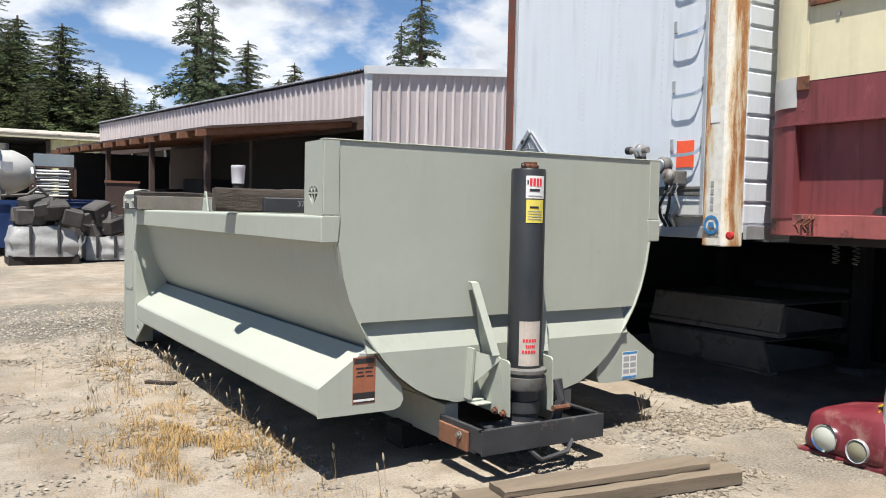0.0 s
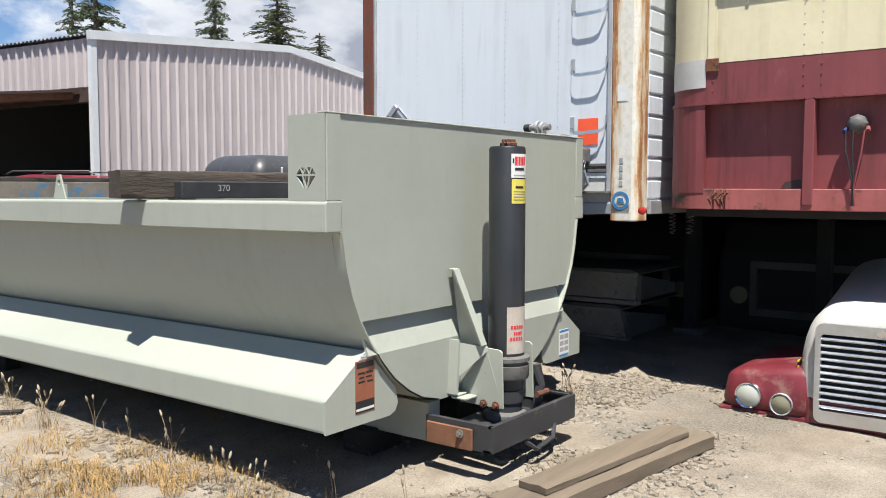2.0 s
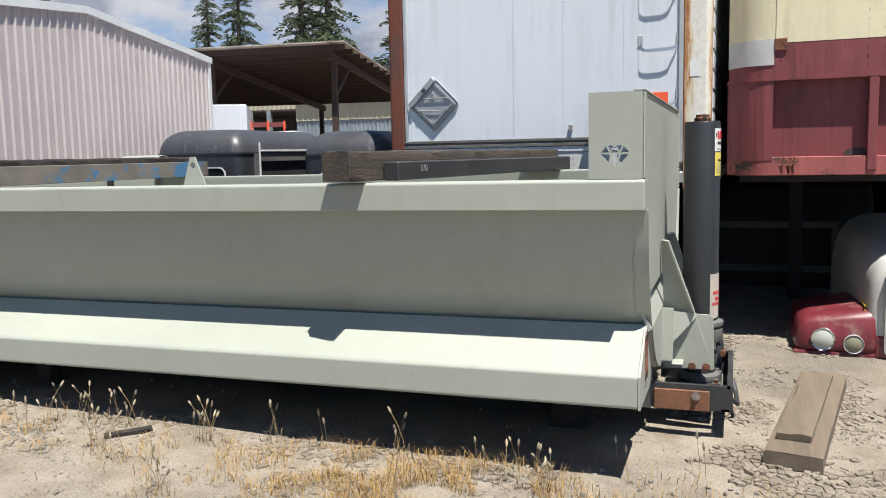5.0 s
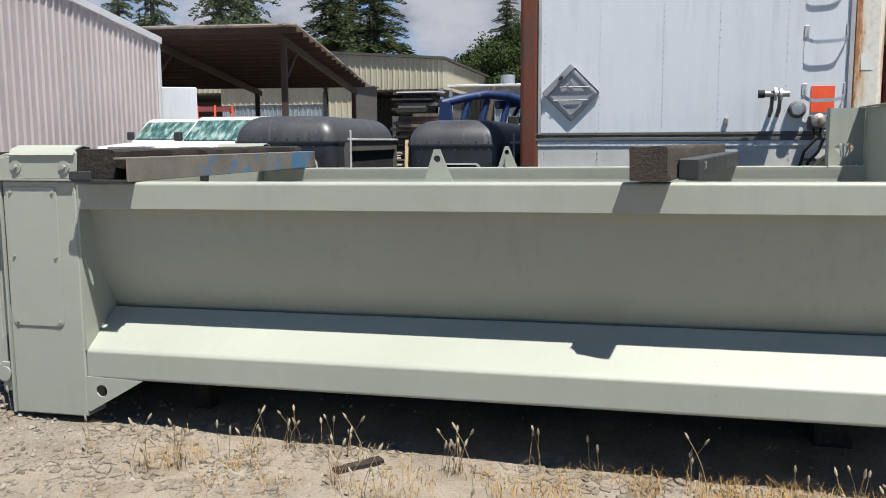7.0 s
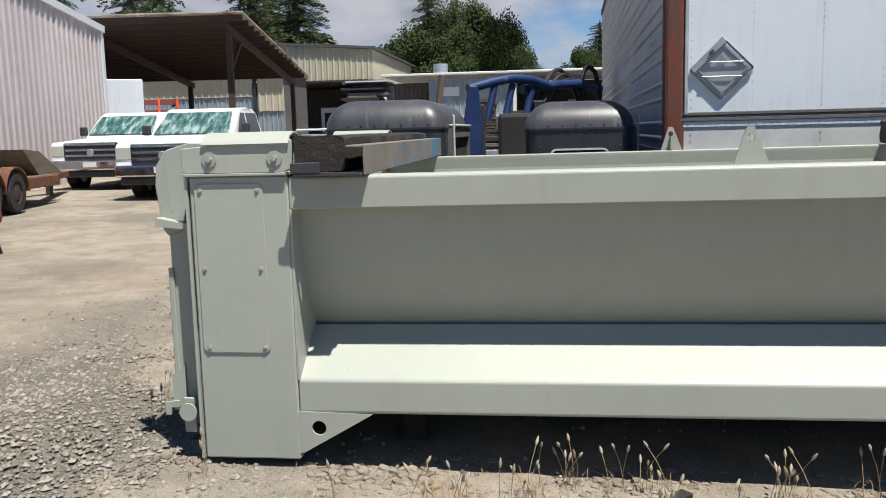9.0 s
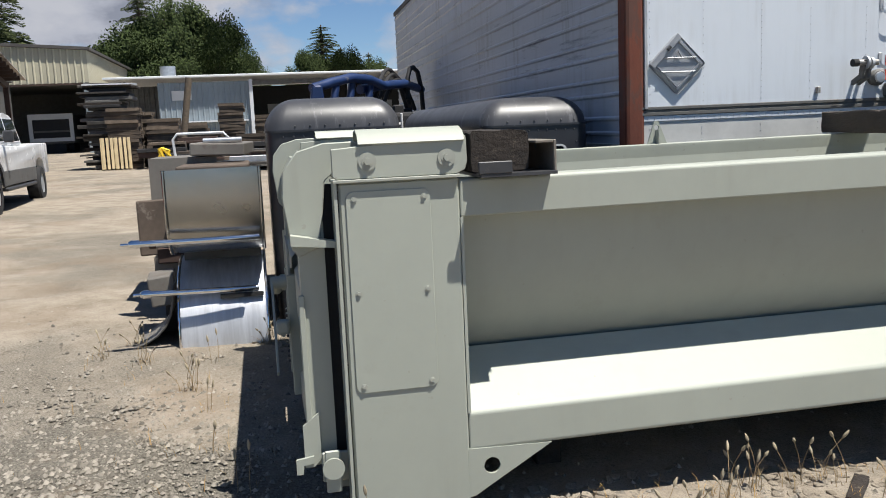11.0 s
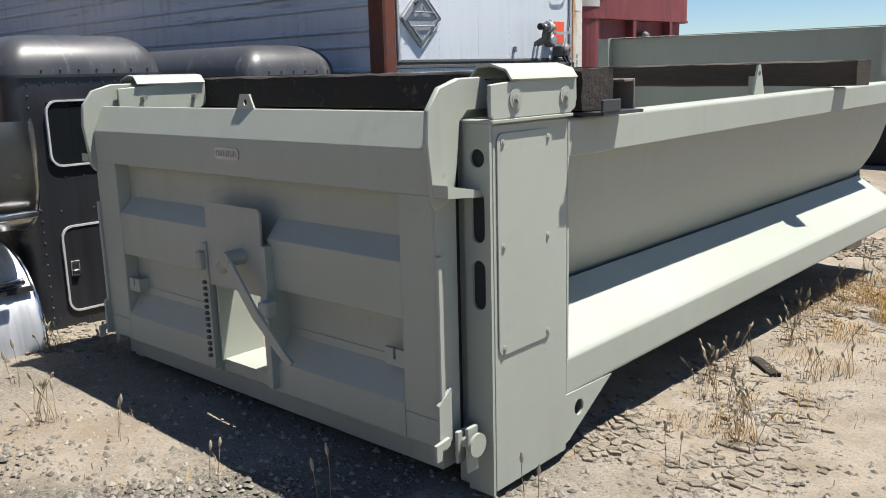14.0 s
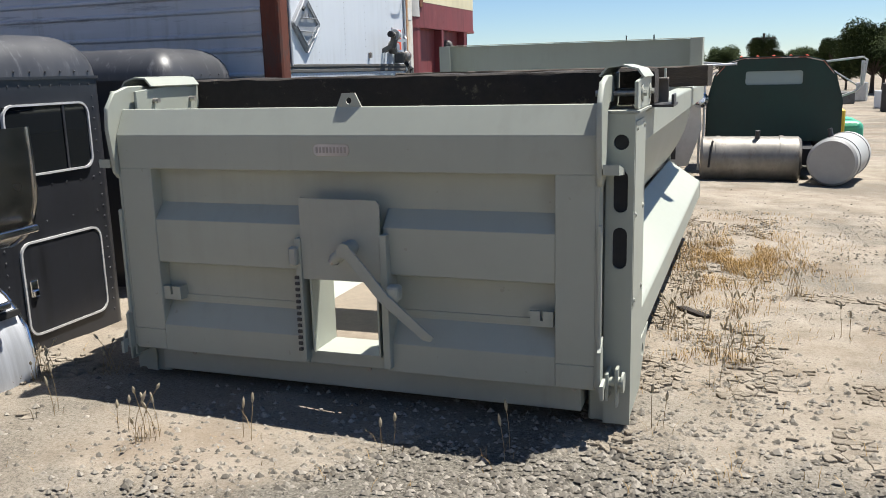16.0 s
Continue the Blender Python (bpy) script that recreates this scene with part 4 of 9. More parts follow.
def build_white_trailer():
    # local frame: nose in the plane x = 0, width along -y from 0 to -2.6, heading +x behind it
    T = thing("semi_trailer", "tall white box trailer with riveted nose and rusty corner posts", "trailer")
    zb, zt, W, L = 1.34, 4.12, 2.68, 13.0
    part("nose_panel", box(0, 0.04, -W + 0.18, -0.10, 1.70, zt, 0.006), WHITE_TRAILER, T, "white riveted nose panel")
    part("lower_panel", box(0.004, 0.05, -W + 0.18, -0.10, zb + 0.07, 1.605), GREY_PATCH, T, "grubby bare metal lower strip")
    part("rivet_strip", box(-0.004, 0.05, -W + 0.18, -0.10, 1.605, 1.645, 0.002), WHITE_TRAILER, T)
    part("bolster_rail", prism([(0.0, 1.645), (-0.012, 1.650), (-0.012, 1.672), (-0.004, 1.676), (-0.004, 1.690), (-0.014, 1.694), (-0.014, 1.712), (0.0, 1.716)], 'y', -W + 0.18, -0.10), DARK_GREY, T, "dark grooved rail across the nose")
    part("bottom_rail", box(-0.02, 0.12, -W + 0.05, -0.02, zb, zb + 0.085, 0.006), ALU_DULL, T)
    # corner posts
    part("corner_post", box(-0.015, 0.16, -0.125, 0.03, zb, zt, 0.03, 2), RUST_POST_DARK, T, "red rusty corner post")
    part("corner_strip", box(-0.022, 0.0, -0.145, -0.118, 1.70, zt, 0.004), ALU_DULL, T)
    part("corner_post", prism([(-0.02, -W + 0.21), (-0.02, -W + 0.035), (0.02, -W), (0.16, -W), (0.16, -W + 0.05), (0.03, -W + 0.21)], 'z', zb - 0.05, zt, 0.008), RUST_EDGED, T, "cream corner post streaked with rust")
    part("corner_strip", box(-0.02, 0.0, -W + 0.21, -W + 0.245, 1.50, zt, 0.004), ALU_DULL, T)
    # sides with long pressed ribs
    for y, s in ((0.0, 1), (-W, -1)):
        # Shaded north side gets the darker tone, sunlit south side the plain white.
        part("side_wall", box(0.15, L, min(y, y - s * 0.05), max(y, y - s * 0.05), zb + 0.05, zt), TRAILER_SIDE if s > 0 else WHITE_TRAILER, T, "side wall with long dirty ribs, toned darker on the shaded side")
        ribs = bmesh.new()
        k = 0
        z = zb + 0.18
        while z < zt - 0.1:
            if s < 0:
                prism([(y, z - 0.065), (y + s * 0.008, z - 0.058), (y + s * 0.008, z + 0.058), (y, z + 0.065)], 'x', 0.16, L, bm=ribs)
                z += 0.155
                continue
            prism([(y, z - 0.022), (y + s * 0.016, z - 0.008), (y + s * 0.016, z + 0.008), (y, z + 0.022)], 'x', 0.16, L, bm=ribs)
            z += 0.12 if k % 2 == 0 else 0.19
            k += 1
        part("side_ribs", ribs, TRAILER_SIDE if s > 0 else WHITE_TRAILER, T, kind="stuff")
        part("side_rail", box(0.16, L, min(y, y + s * 0.03), max(y, y + s * 0.03), zb, zb + 0.10, 0.004), ALU_DULL, T)
        part("top_edge", box(0.0, L, min(y, y + s * 0.03), max(y, y + s * 0.03), zt - 0.05, zt + 0.04, 0.006), ROOF_DARK, T)
    part("roof", box(0.0, L, -W, 0.0, zt, zt + 0.03), ALU_DULL, T)
    part("underfloor", box(0.10, L, -W + 0.06, -0.06, zb + 0.01, zb + 0.07), DARK, T)
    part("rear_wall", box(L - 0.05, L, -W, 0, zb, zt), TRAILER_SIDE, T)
    # rivet rows
    pts = []
    for y in (-0.17, -0.61, -1.10, -1.52, -2.01):
        z = 1.75
        while z < 3.9:
            pts.append((0.0, y, z))
            z += 0.062 if y != -1.10 else 0.045
    part("riveting", rivets(pts, (-1, 0, 0), 0.0052, 0.003), GALV, T, kind="stuff")
    low = [(-0.004, y, 1.625) for y in np.arange(-2.35, -0.14, 0.055)] + [(0.004, y, z) for y in (-0.17, -0.6, -1.1, -1.6, -2.05) for z in (1.45, 1.5, 1.55)]
    part("riveting", rivets(low, (-1, 0, 0), 0.006, 0.004), GALV, T, kind="stuff")
    # placard, turned on its corner
    pl = part("placard_holder", box(-0.02, -0.003, -0.165, 0.165, -0.165, 0.165, 0.02, 2), TAPE_GREY, T, "grey steel hazard placard holder, empty, turned on its corner")
    pl.rotation_euler = (radians(45), 0, 0)
    pl.location = (-0.012, -0.385, 2.03)
    ORG[pl] = Vector((0, 0, 0))
    fr = bmesh.new()
    for a in (-0.13, 0.125):
        box(-0.034, -0.02, -0.14, 0.14, a, a + 0.012, bm=fr)
        box(-0.034, -0.02, a, a + 0.012, -0.14, 0.14, bm=fr)
    o = part("placard_frame", fr, TAPE_GREY, pl)
    o.location = (-0.012, 0, 0)
    o = part("placard_flap", box(-0.026, -0.008, 0.115, 0.165, -0.16, 0.165, 0.004), TAPE_GREY, pl, "wide folded flap along one edge")
    o.location = (-0.02, 0.142, 0.0)
    o = part("flap_hook", box(-0.01, 0.01, -0.012, 0.012, -0.02, 0.02, 0.004), BLACK_STEEL, pl)
    o.location = (-0.034, 0.14, 0.03)
    fr = bmesh.new()
    c45 = math.sqrt(0.5)
    for u0, h0, u1, h1 in ((-0.15, 0.045, 0.15, 0.045), (-0.14, -0.06, 0.14, -0.06), (-0.03, 0.045, 0.0, 0.10), (0.03, 0.045, 0.0, 0.10)):
        tube([(-0.03, (u + h) * c45, (h - u) * c45) for u, h in ((u0, h0), (u1, h1))], 0.005, 6, bm=fr)
    o = part("placard_clip", fr, TAPE_GREY, pl, kind="stuff")
    o.location = (-0.022, 0, 0)
    # ladder of bent flat rungs
    y0, y1 = -2.14, -2.43
    for i, z in enumerate((1.95, 2.38, 2.82, 3.26, 3.70)):
        r = bmesh.new()
        pts = [(-0.005, y0, z + 0.07), (-0.025, y0 - 0.005, z + 0.015), (-0.05, y0 - 0.035, z - 0.005), (-0.055, y0 - 0.08, z - 0.01), (-0.055, y1 + 0.08, z - 0.004), (-0.05, y1 + 0.035, z + 0.003), (-0.025, y1 + 0.005, z + 0.03), (-0.005, y1, z + 0.07)]
        flat_bar(pts, 0.026, 0.006, r)
        part("rung", r, ALU, T, "bent flat metal ladder rung")
        for y in (y0, y1):
            part("rung_foot", box(-0.008, 0.0, y - 0.018, y + 0.018, z + 0.03, z + 0.12, 0.003), ALU_DULL, T)
    part("reflector", box(-0.006, 0.0, -2.355, -2.19, 1.855, 2.05), ORANGE_RED, T, "square orange-red reflector sticker")
    # air couplings and lamp
    cpl = part("air_coupling", cyl((-0.13, -1.82, 1.99), (-0.13, -2.02, 1.99), 0.024, n=14), BOLT, T, "metal gladhand coupling on a bracket")
    part("black_cap", cyl((-0.13, -1.80, 1.99), (-0.13, -1.845, 1.99), 0.03, n=14), RUBBER, cpl)
    part("clamp", lathe([(0, -0.01), (0.05, -0.01), (0.05, 0.01), (0, 0.01)], (-0.13, -1.92, 1.99), (0, 1, 0), 14, lathe([(0, -0.01), (0.045, -0.01), (0.045, 0.012), (0, 0.012)], (-0.13, -1.96, 1.985), (0, 1, 0), 14)), ALU_DULL, cpl)
    for dy in (-1.955, -1.90):
        part("bracket", prism([(-0.155, 2.01), (-0.105, 2.01), (-0.085, 1.9), (0.0, 1.86), (0.0, 1.82), (-0.12, 1.87)], 'y', dy - 0.011, dy + 0.011), DARK_GREY, cpl)
    rs = part("round_socket", lathe([(0, 0), (0.062, 0), (0.066, 0.05), (0.05, 0.07), (0.0, 0.072)], (0, -2.09, 1.875), (-1, 0, 0), 20), DARK_GREY, T, "round dark electrical socket")
    part("socket_lid", lathe([(0, 0.07), (0.045, 0.072), (0.04, 0.085), (0, 0.088)], (0, -2.09, 1.875), (-1, 0, 0), 16), GALV, rs)
    jb = part("junction_block", box(-0.11, 0, -2.30, -2.17, 1.72, 1.83, 0.015, 2), DARK_GREY, T, "dark junction block with hoses")
    part("knob", lathe([(0, 0), (0.05, 0), (0.05, 0.03), (0.02, 0.05), (0, 0.05)], (-0.11, -2.23, 1.79), (-1, 0, 0.1), 12), BOLT, jb)
    for dy, c in ((-0.02, RUBBER), (0.03, RUBBER), (-0.07, GALV)):
        part("hose", tube([(-0.10, -2.23 + dy, 1.73), (-0.14, -2.25 + dy, 1.66), (-0.12, -2.20 + dy * 2, 1.56), (-0.08, -2.16 + dy, 1.48), (-0.02, -2.15 + dy, 1.42)], 0.012, 8), c, jb)
    part("latch_bracket", box(-0.03, 0, -1.60, -1.57, 1.77, 1.82, 0.004), BOLT, T)
    part("step_plate", box(-0.09, 0.0, -2.47, -2.15, 1.49, 1.51, 0.003), DARK_GREY, T)
    # number bars and round transfer on the cream post
    yb = -W + 0.125
    part("transfer_ring", plate(ring_pts(yb, 1.44, 0.068, n=24), [ring_pts(yb, 1.44, 0.047, n=24)], 'x', -0.0235, -0.0215), INK_BLUE, T, "faded blue round transfer")
    part("transfer_mark", prism([(yb - 0.03, 1.42), (yb + 0.03, 1.43), (yb + 0.02, 1.46), (yb - 0.02, 1.46)], 'x', -0.0235, -0.0215), INK_BLUE, T)
    for i in range(4):
        z = 1.545 + i * 0.055
        part("unit_bar", box(-0.023, -0.0212, yb - 0.014, yb + 0.014, z, z + 0.038), INK_GREY, T)
    part("paper_patch", box(-0.0232, -0.0212, yb - 0.045, yb + 0.035, 2.16, 2.28), PAPER, T)
    part("marker_lamp", lathe([(0, 0), (0.03, 0), (0.028, 0.02), (0, 0.03)], (-0.02, -W - 0.05, 1.37), (-1, 0, 0), 12), RED_PAINT, T, "small red marker lamp")
    # landing gear and wheels in the shade below
    for y in (-0.55, -W + 0.55):
        lg = part("landing_leg", box(2.4, 2.53, y - 0.065, y + 0.065, 0.15, zb + 0.02, 0.005), DARK, T)
        part("foot", box(2.32, 2.61, y - 0.14, y + 0.14, 0.09, 0.15, 0.01), DARK_GREY, lg)
    for x in (10.3, 11.6):
        for y in (-0.3, -W + 0.3):
            w = part("wheel", lathe([(0, -0.14), (0.3, -0.14), (0.48, -0.13), (0.51, -0.08), (0.51, 0.08), (0.48, 0.13), (0.3, 0.14), (0, 0.14)], (x, y, 0.66), (0, 1, 0), 24), RUBBER, T)
        part("axle", cyl((x, -W + 0.3, 0.66), (x, -0.3, 0.66), 0.07, n=10), DARK, T)
    T.matrix_basis = pose(4.712, 6.47, 0, 0, 0, 1.6 - 3.1)
    return T


build_white_trailer()


def build_red_trailer():
    T = thing("semi_trailer", "older cream and oxide-red box trailer with a rounded riveted nose", "trailer")
    # local: nose plane x = 0, left end y = 0 (rounded), right end y = -2.5
    W, L, zb, zt = 2.5, 12.0, 1.385, 4.05
    R = 0.34

    def outline(inset=0.0):
        p = [(L, -0.0 - inset), (R, -0.0 - inset)]
        p += [(R - (R - inset) * math.sin(radians(a)), -R + (R - inset) * math.cos(radians(a))) for a in range(10, 91, 10)]
        q = [(x, -W - y) for x, y in p[::-1]]
        return p + q
    part("upper_body", prism(outline(), 'z', 2.388, zt), CREAM_TRAILER, T, "yellowed cream upper body")
    part("red_band", prism(outline(0.002), 'z', 2.112, 2.388), RED_TRAILER, T, "faded red band")
    part("lower_body", prism(outline(0.085), 'z', 1.5, 2.112), RED_TRAILER, T, "recessed red lower nose")
    part("skirt", prism(outline(0.0), 'z', zb, 1.527, 0.004), RED_SKIRT, T, "chalky pink-red bottom skirt")
    part("corner_sheet", prism([(R - (R + 0.004) * math.sin(radians(a)), -R + (R + 0.004) * math.cos(radians(a))) for a in range(0, 91, 10)] + [(0.1, -R + 0.02), (R, -R)], 'z', 1.5, 2.112), RED_TRAILER, T, "curved red corner sheet")
    part("grey_patch", prism([(R - (R + 0.004) * math.sin(radians(a)), -R + (R + 0.004) * math.cos(radians(a))) for a in range(10, 91, 8)] + [(0.1, -R + 0.02), (R - 0.06, -R)], 'z', 2.225, 2.42), GREY_PATCH, T, "grey primer patch on the corner")
    part("seam_flange", prism(outline(-0.012), 'z', 2.106, 2.128), RED_TRAILER, T)
    for y in (-1.03, -1.84):
        part("nose_rib", box(-0.012, 0.09, y - 0.034, y + 0.034, 1.42, 2.105, 0.006), RED_TRAILER, T)
    pts = [(-0.012, y, 2.117) for y in np.arange(-W + 0.36, -R, 0.06)] + [(0.0, -0.39, z) for z in np.arange(2.2, 3.9, 0.065)]
    pts += [(0.0, y, z) for y in (-0.985, -1.095) for z in np.arange(2.2, 3.9, 0.065)]
    part("riveting", rivets([q for q in pts if q[2] < 2.388], (-1, 0, 0), 0.0065, 0.003), RED_TRAILER, T, kind="stuff")
    part("riveting", rivets([q for q in pts if q[2] >= 2.388], (-1, 0, 0), 0.0065, 0.0025), GREY_PATCH, T, kind="stuff")
    part("seam_cover", box(-0.006, 0.0, -0.41, -0.35, 2.389, zt), CREAM_TRAILER, T)
    part("corner_tab", box(-0.014, 0.0, -0.43, -0.34, 2.33, 2.42, 0.004), RUST, T)
    vent = part("nose_vent", plate([(-0.42, 2.86), (-2.1, 2.86), (-2.1, 3.6), (-0.42, 3.6)], [[(-0.48, 2.93), (-2.04, 2.93), (-2.04, 3.54), (-0.48, 3.54)]], 'x', -0.03, 0.01), RUST, T, "rusty framed nose opening")
    # Black sheet over the solid nose, painted shade for the opening.
    part("dark_screen", box(0.0, 0.008, -2.05, -0.47, 2.92, 3.55), DARK, vent)
    for y in (-0.62, -1.0):
        part("bolt", cyl((0.0, y, 2.78), (-0.012, y, 2.78), 0.014, n=8), BOLT, T)
    gh = part("gladhand", lathe([(0, 0), (0.06, 0), (0.062, 0.05), (0.042, 0.085), (0.025, 0.095), (0, 0.095)], (0.07, -1.312, 1.935), (-1, 0, 0), 8), DARK_GREY, T, "grey hexagonal gladhand box")
    for dy, c, m in ((0.06, 1, BLUE_PAINT), (-0.06, 1, RED_TRAILER)):
        part("hand_valve", cyl((0.03, -1.312 + dy, 1.91), (-0.015, -1.312 + dy * 1.15, 1.885), 0.015, n=8), m, gh)
    for dy in (0.06, -0.05, 0.015):
        part("hose", tube([(-0.02, -1.312 + dy, 1.89), (-0.04, -1.312 + dy * 0.8, 1.75), (-0.03, -1.312 + dy * 0.3, 1.62), (-0.03, -1.31, 1.52), (-0.02, -1.312 + dy * 0.2, 1.42)], 0.006, 6), RED_TRAILER if dy < 0 else DARK, gh)
    hooks = bmesh.new()
    for y in (-0.41, -0.46, -0.49):
        tube([(-0.02, y, 1.41), (-0.05, y + 0.02, 1.46), (-0.03, y - 0.03, 1.5), (-0.01, y - 0.01, 1.52)], 0.009, 6, bm=hooks)
    part("tie_hook", hooks, RUST, T, "rusty tie hooks")
    part("underfloor", box(0.3, L, -W + 0.1, -0.1, zb - 0.06, zb + 0.02), DARK, T)
    for y in (-0.6, -W + 0.6):
        part("landing_leg", box(2.2, 2.33, y - 0.06, y + 0.06, 0.02, zb, 0.005), DARK, T)
    for y in (-0.93, -1.62):
        part("soot_stain", prism([(y - 0.13, 1.535), (y + 0.02, 1.529), (y + 0.09, 1.54), (y + 0.06, 1.575), (y - 0.03, 1.59), (y - 0.1, 1.565)], 'x', 0.08, 0.0825), SCRAP, T, "black soot stain")
    T.matrix_basis = pose(4.735, 3.68, 0, 0, 0, -1.5)
    return T


build_red_trailer()

# ---------------------------------------------------------------- far buildings
def corrugated(pts, z0, z1, pitch, depth, bm=None, ztop=None, t=0.02):
    """Upright ribbed sheet siding from pts[0] to pts[1] in plan. ztop: a function of 0..1 for a gable."""
    a, b = Vector((*pts[0], 0)), Vector((*pts[1], 0))
    d = b - a
    n = max(1, int(d.length / pitch))
    nrm = Vector((d.y, -d.x, 0)).normalized()
    o = bm or bmesh.new()
    prev = None
    for i in range(n):
        for f, k in ((0.0, 0), (0.14, 1), (0.26, 1), (0.40, 0)):
            s = (i + f) / n
            p = a + d * s + nrm * (depth * k)
            top = ztop(s) if ztop else z1
            cur = (o.verts.new((p.x, p.y, z0)), o.verts.new((p.x, p.y, top)))
            if prev:
                o.faces.new((prev[0], cur[0], cur[1], prev[1]))
            prev = cur
    p = b
    top = ztop(1.0) if ztop else z1
    cur = (o.verts.new((p.x, p.y, z0)), o.verts.new((p.x, p.y, top)))
    o.faces.new((prev[0], cur[0], cur[1], prev[1]))
    return o


def build_pink_shed():
    S = thing("metal_shed", "long pale pink ribbed metal shed with an open side", "shed", (17.2, 36, 0.4))
    xa, xb, ya, yb = 9.8, 23.54, 21.05, 42.5
    ev, pk, zb = 5.03, 5.68, 0.2

    def gable(s):
        return ev + (pk - ev) * (1 - abs(2 * s - 1)) - 0.06
    part("gable_wall", corrugated([(xa, ya), (xb, ya)], zb, ev, 0.31, 0.045, ztop=gable), PINK_SIDING, S, "pale pink ribbed gable wall")
    part("gable_backing", prism([(xa, zb), (xb, zb), (xb, ev - 0.1), ((xa + xb) / 2, pk - 0.1), (xa, ev - 0.1)], 'y', ya + 0.01, ya + 0.06), PINK_SIDING, S)
    tr = strip([(xa - 0.1, ev - 0.13), ((xa + xb) / 2, pk - 0.13), (xb + 0.1, ev - 0.13)], 0.2, 'y', ya - 0.10, ya + 0.02)
    part("gable_trim", tr, TRIM_WHITE, S, "white metal gable trim")
    part("corner_trim", box(xa - 0.06, xa + 0.1, ya - 0.06, ya + 0.06, zb, ev), TRIM_WHITE, S)
    part("corner_trim", box(xb - 0.1, xb + 0.06, ya - 0.06, ya + 0.06, zb, ev), TRIM_WHITE, S)
    part("eave_wall", corrugated([(xa, yb), (xa, ya)], 3.84, ev - 0.08, 0.31, 0.045), PINK_SIDING, S, "pink wall band over the open bays")
    part("far_wall", box(xb - 0.05, xb, ya, yb, zb, ev), PINK_SIDING, S)
    part("back_wall", prism([(xa, zb), (xb, zb), (xb, ev), ((xa + xb) / 2, pk), (xa, ev)], 'y', yb - 0.05, yb), PINK_SIDING, S)
    for s in (-1, 1):
        x0 = xa - 0.11 if s < 0 else xb + 0.11
        xm = (xa + xb) / 2
        rf = bmesh.new()
        n = 140
        prev = None
        for i in range(n * 2 + 1):
            y = ya - 0.05 + (yb - ya + 0.1) * i / (2 * n)
            dz = 0.06 if i % 2 else 0.0
            cur = (rf.verts.new((x0, y, ev - 0.04 + dz)), rf.verts.new((xm, y, pk + dz)))
            if prev:
                rf.faces.new((prev[0], cur[0], cur[1], prev[1]))
            prev = cur
        part("roof", rf, GALV, S, "ribbed metal roof sheet")
    part("header_beam", box(xa - 0.02, xa + 0.2, ya + 0.08, yb, 3.5, 3.85), RUSTY_STEEL, S)
    y = ya + 6.5
    while y < yb:
        part("post", box(xa - 0.02, xa + 0.16, y - 0.09, y + 0.09, zb, 3.55), DARK_GREY, S)
        y += 3.6
    # Added wall, coloured black for the shade inside the bays.
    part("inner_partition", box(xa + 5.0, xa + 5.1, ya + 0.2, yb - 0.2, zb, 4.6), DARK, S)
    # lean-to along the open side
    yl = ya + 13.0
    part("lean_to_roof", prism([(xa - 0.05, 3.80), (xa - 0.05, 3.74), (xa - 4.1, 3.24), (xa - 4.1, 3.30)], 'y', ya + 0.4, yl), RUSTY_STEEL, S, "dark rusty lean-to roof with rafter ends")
    # Black end wall: the lean-to's shade is put into its colour.
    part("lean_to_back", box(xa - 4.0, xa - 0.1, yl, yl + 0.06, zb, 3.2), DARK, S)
    y = ya + 0.6
    while y < yl:
        part("rafter", prism([(xa - 0.06, 3.735), (xa - 0.06, 3.58), (xa - 4.3, 3.06), (xa - 4.3, 3.21)], 'y', y, y + 0.12), RUST_BROWN, S)
        y += 1.1
    y = ya + 0.9
    while y < yl:
        part("lean_to_post", box(xa - 3.95, xa - 3.83, y, y + 0.12, zb, 3.12), RUSTY_STEEL, S)
        y += 3.6
    S.matrix_basis = Matrix.Translation((23.6, 21.05, 0)) @ Matrix.Rotation(radians(6.7), 4, 'Z') @ Matrix.Translation((17.2 - 23.6, 36 - 21.05, 0.4))
    return S


build_pink_shed()


SHEET_BROWN = mat("dusty_roof_sheet", (0.42, 0.37, 0.32), 0.7, var=0.3, scale=0.8, fine=9, bumpy=0.1, worn=(0.08, 0.06, 0.05), wear=0.55, wscale=0.7, soft=0.1)


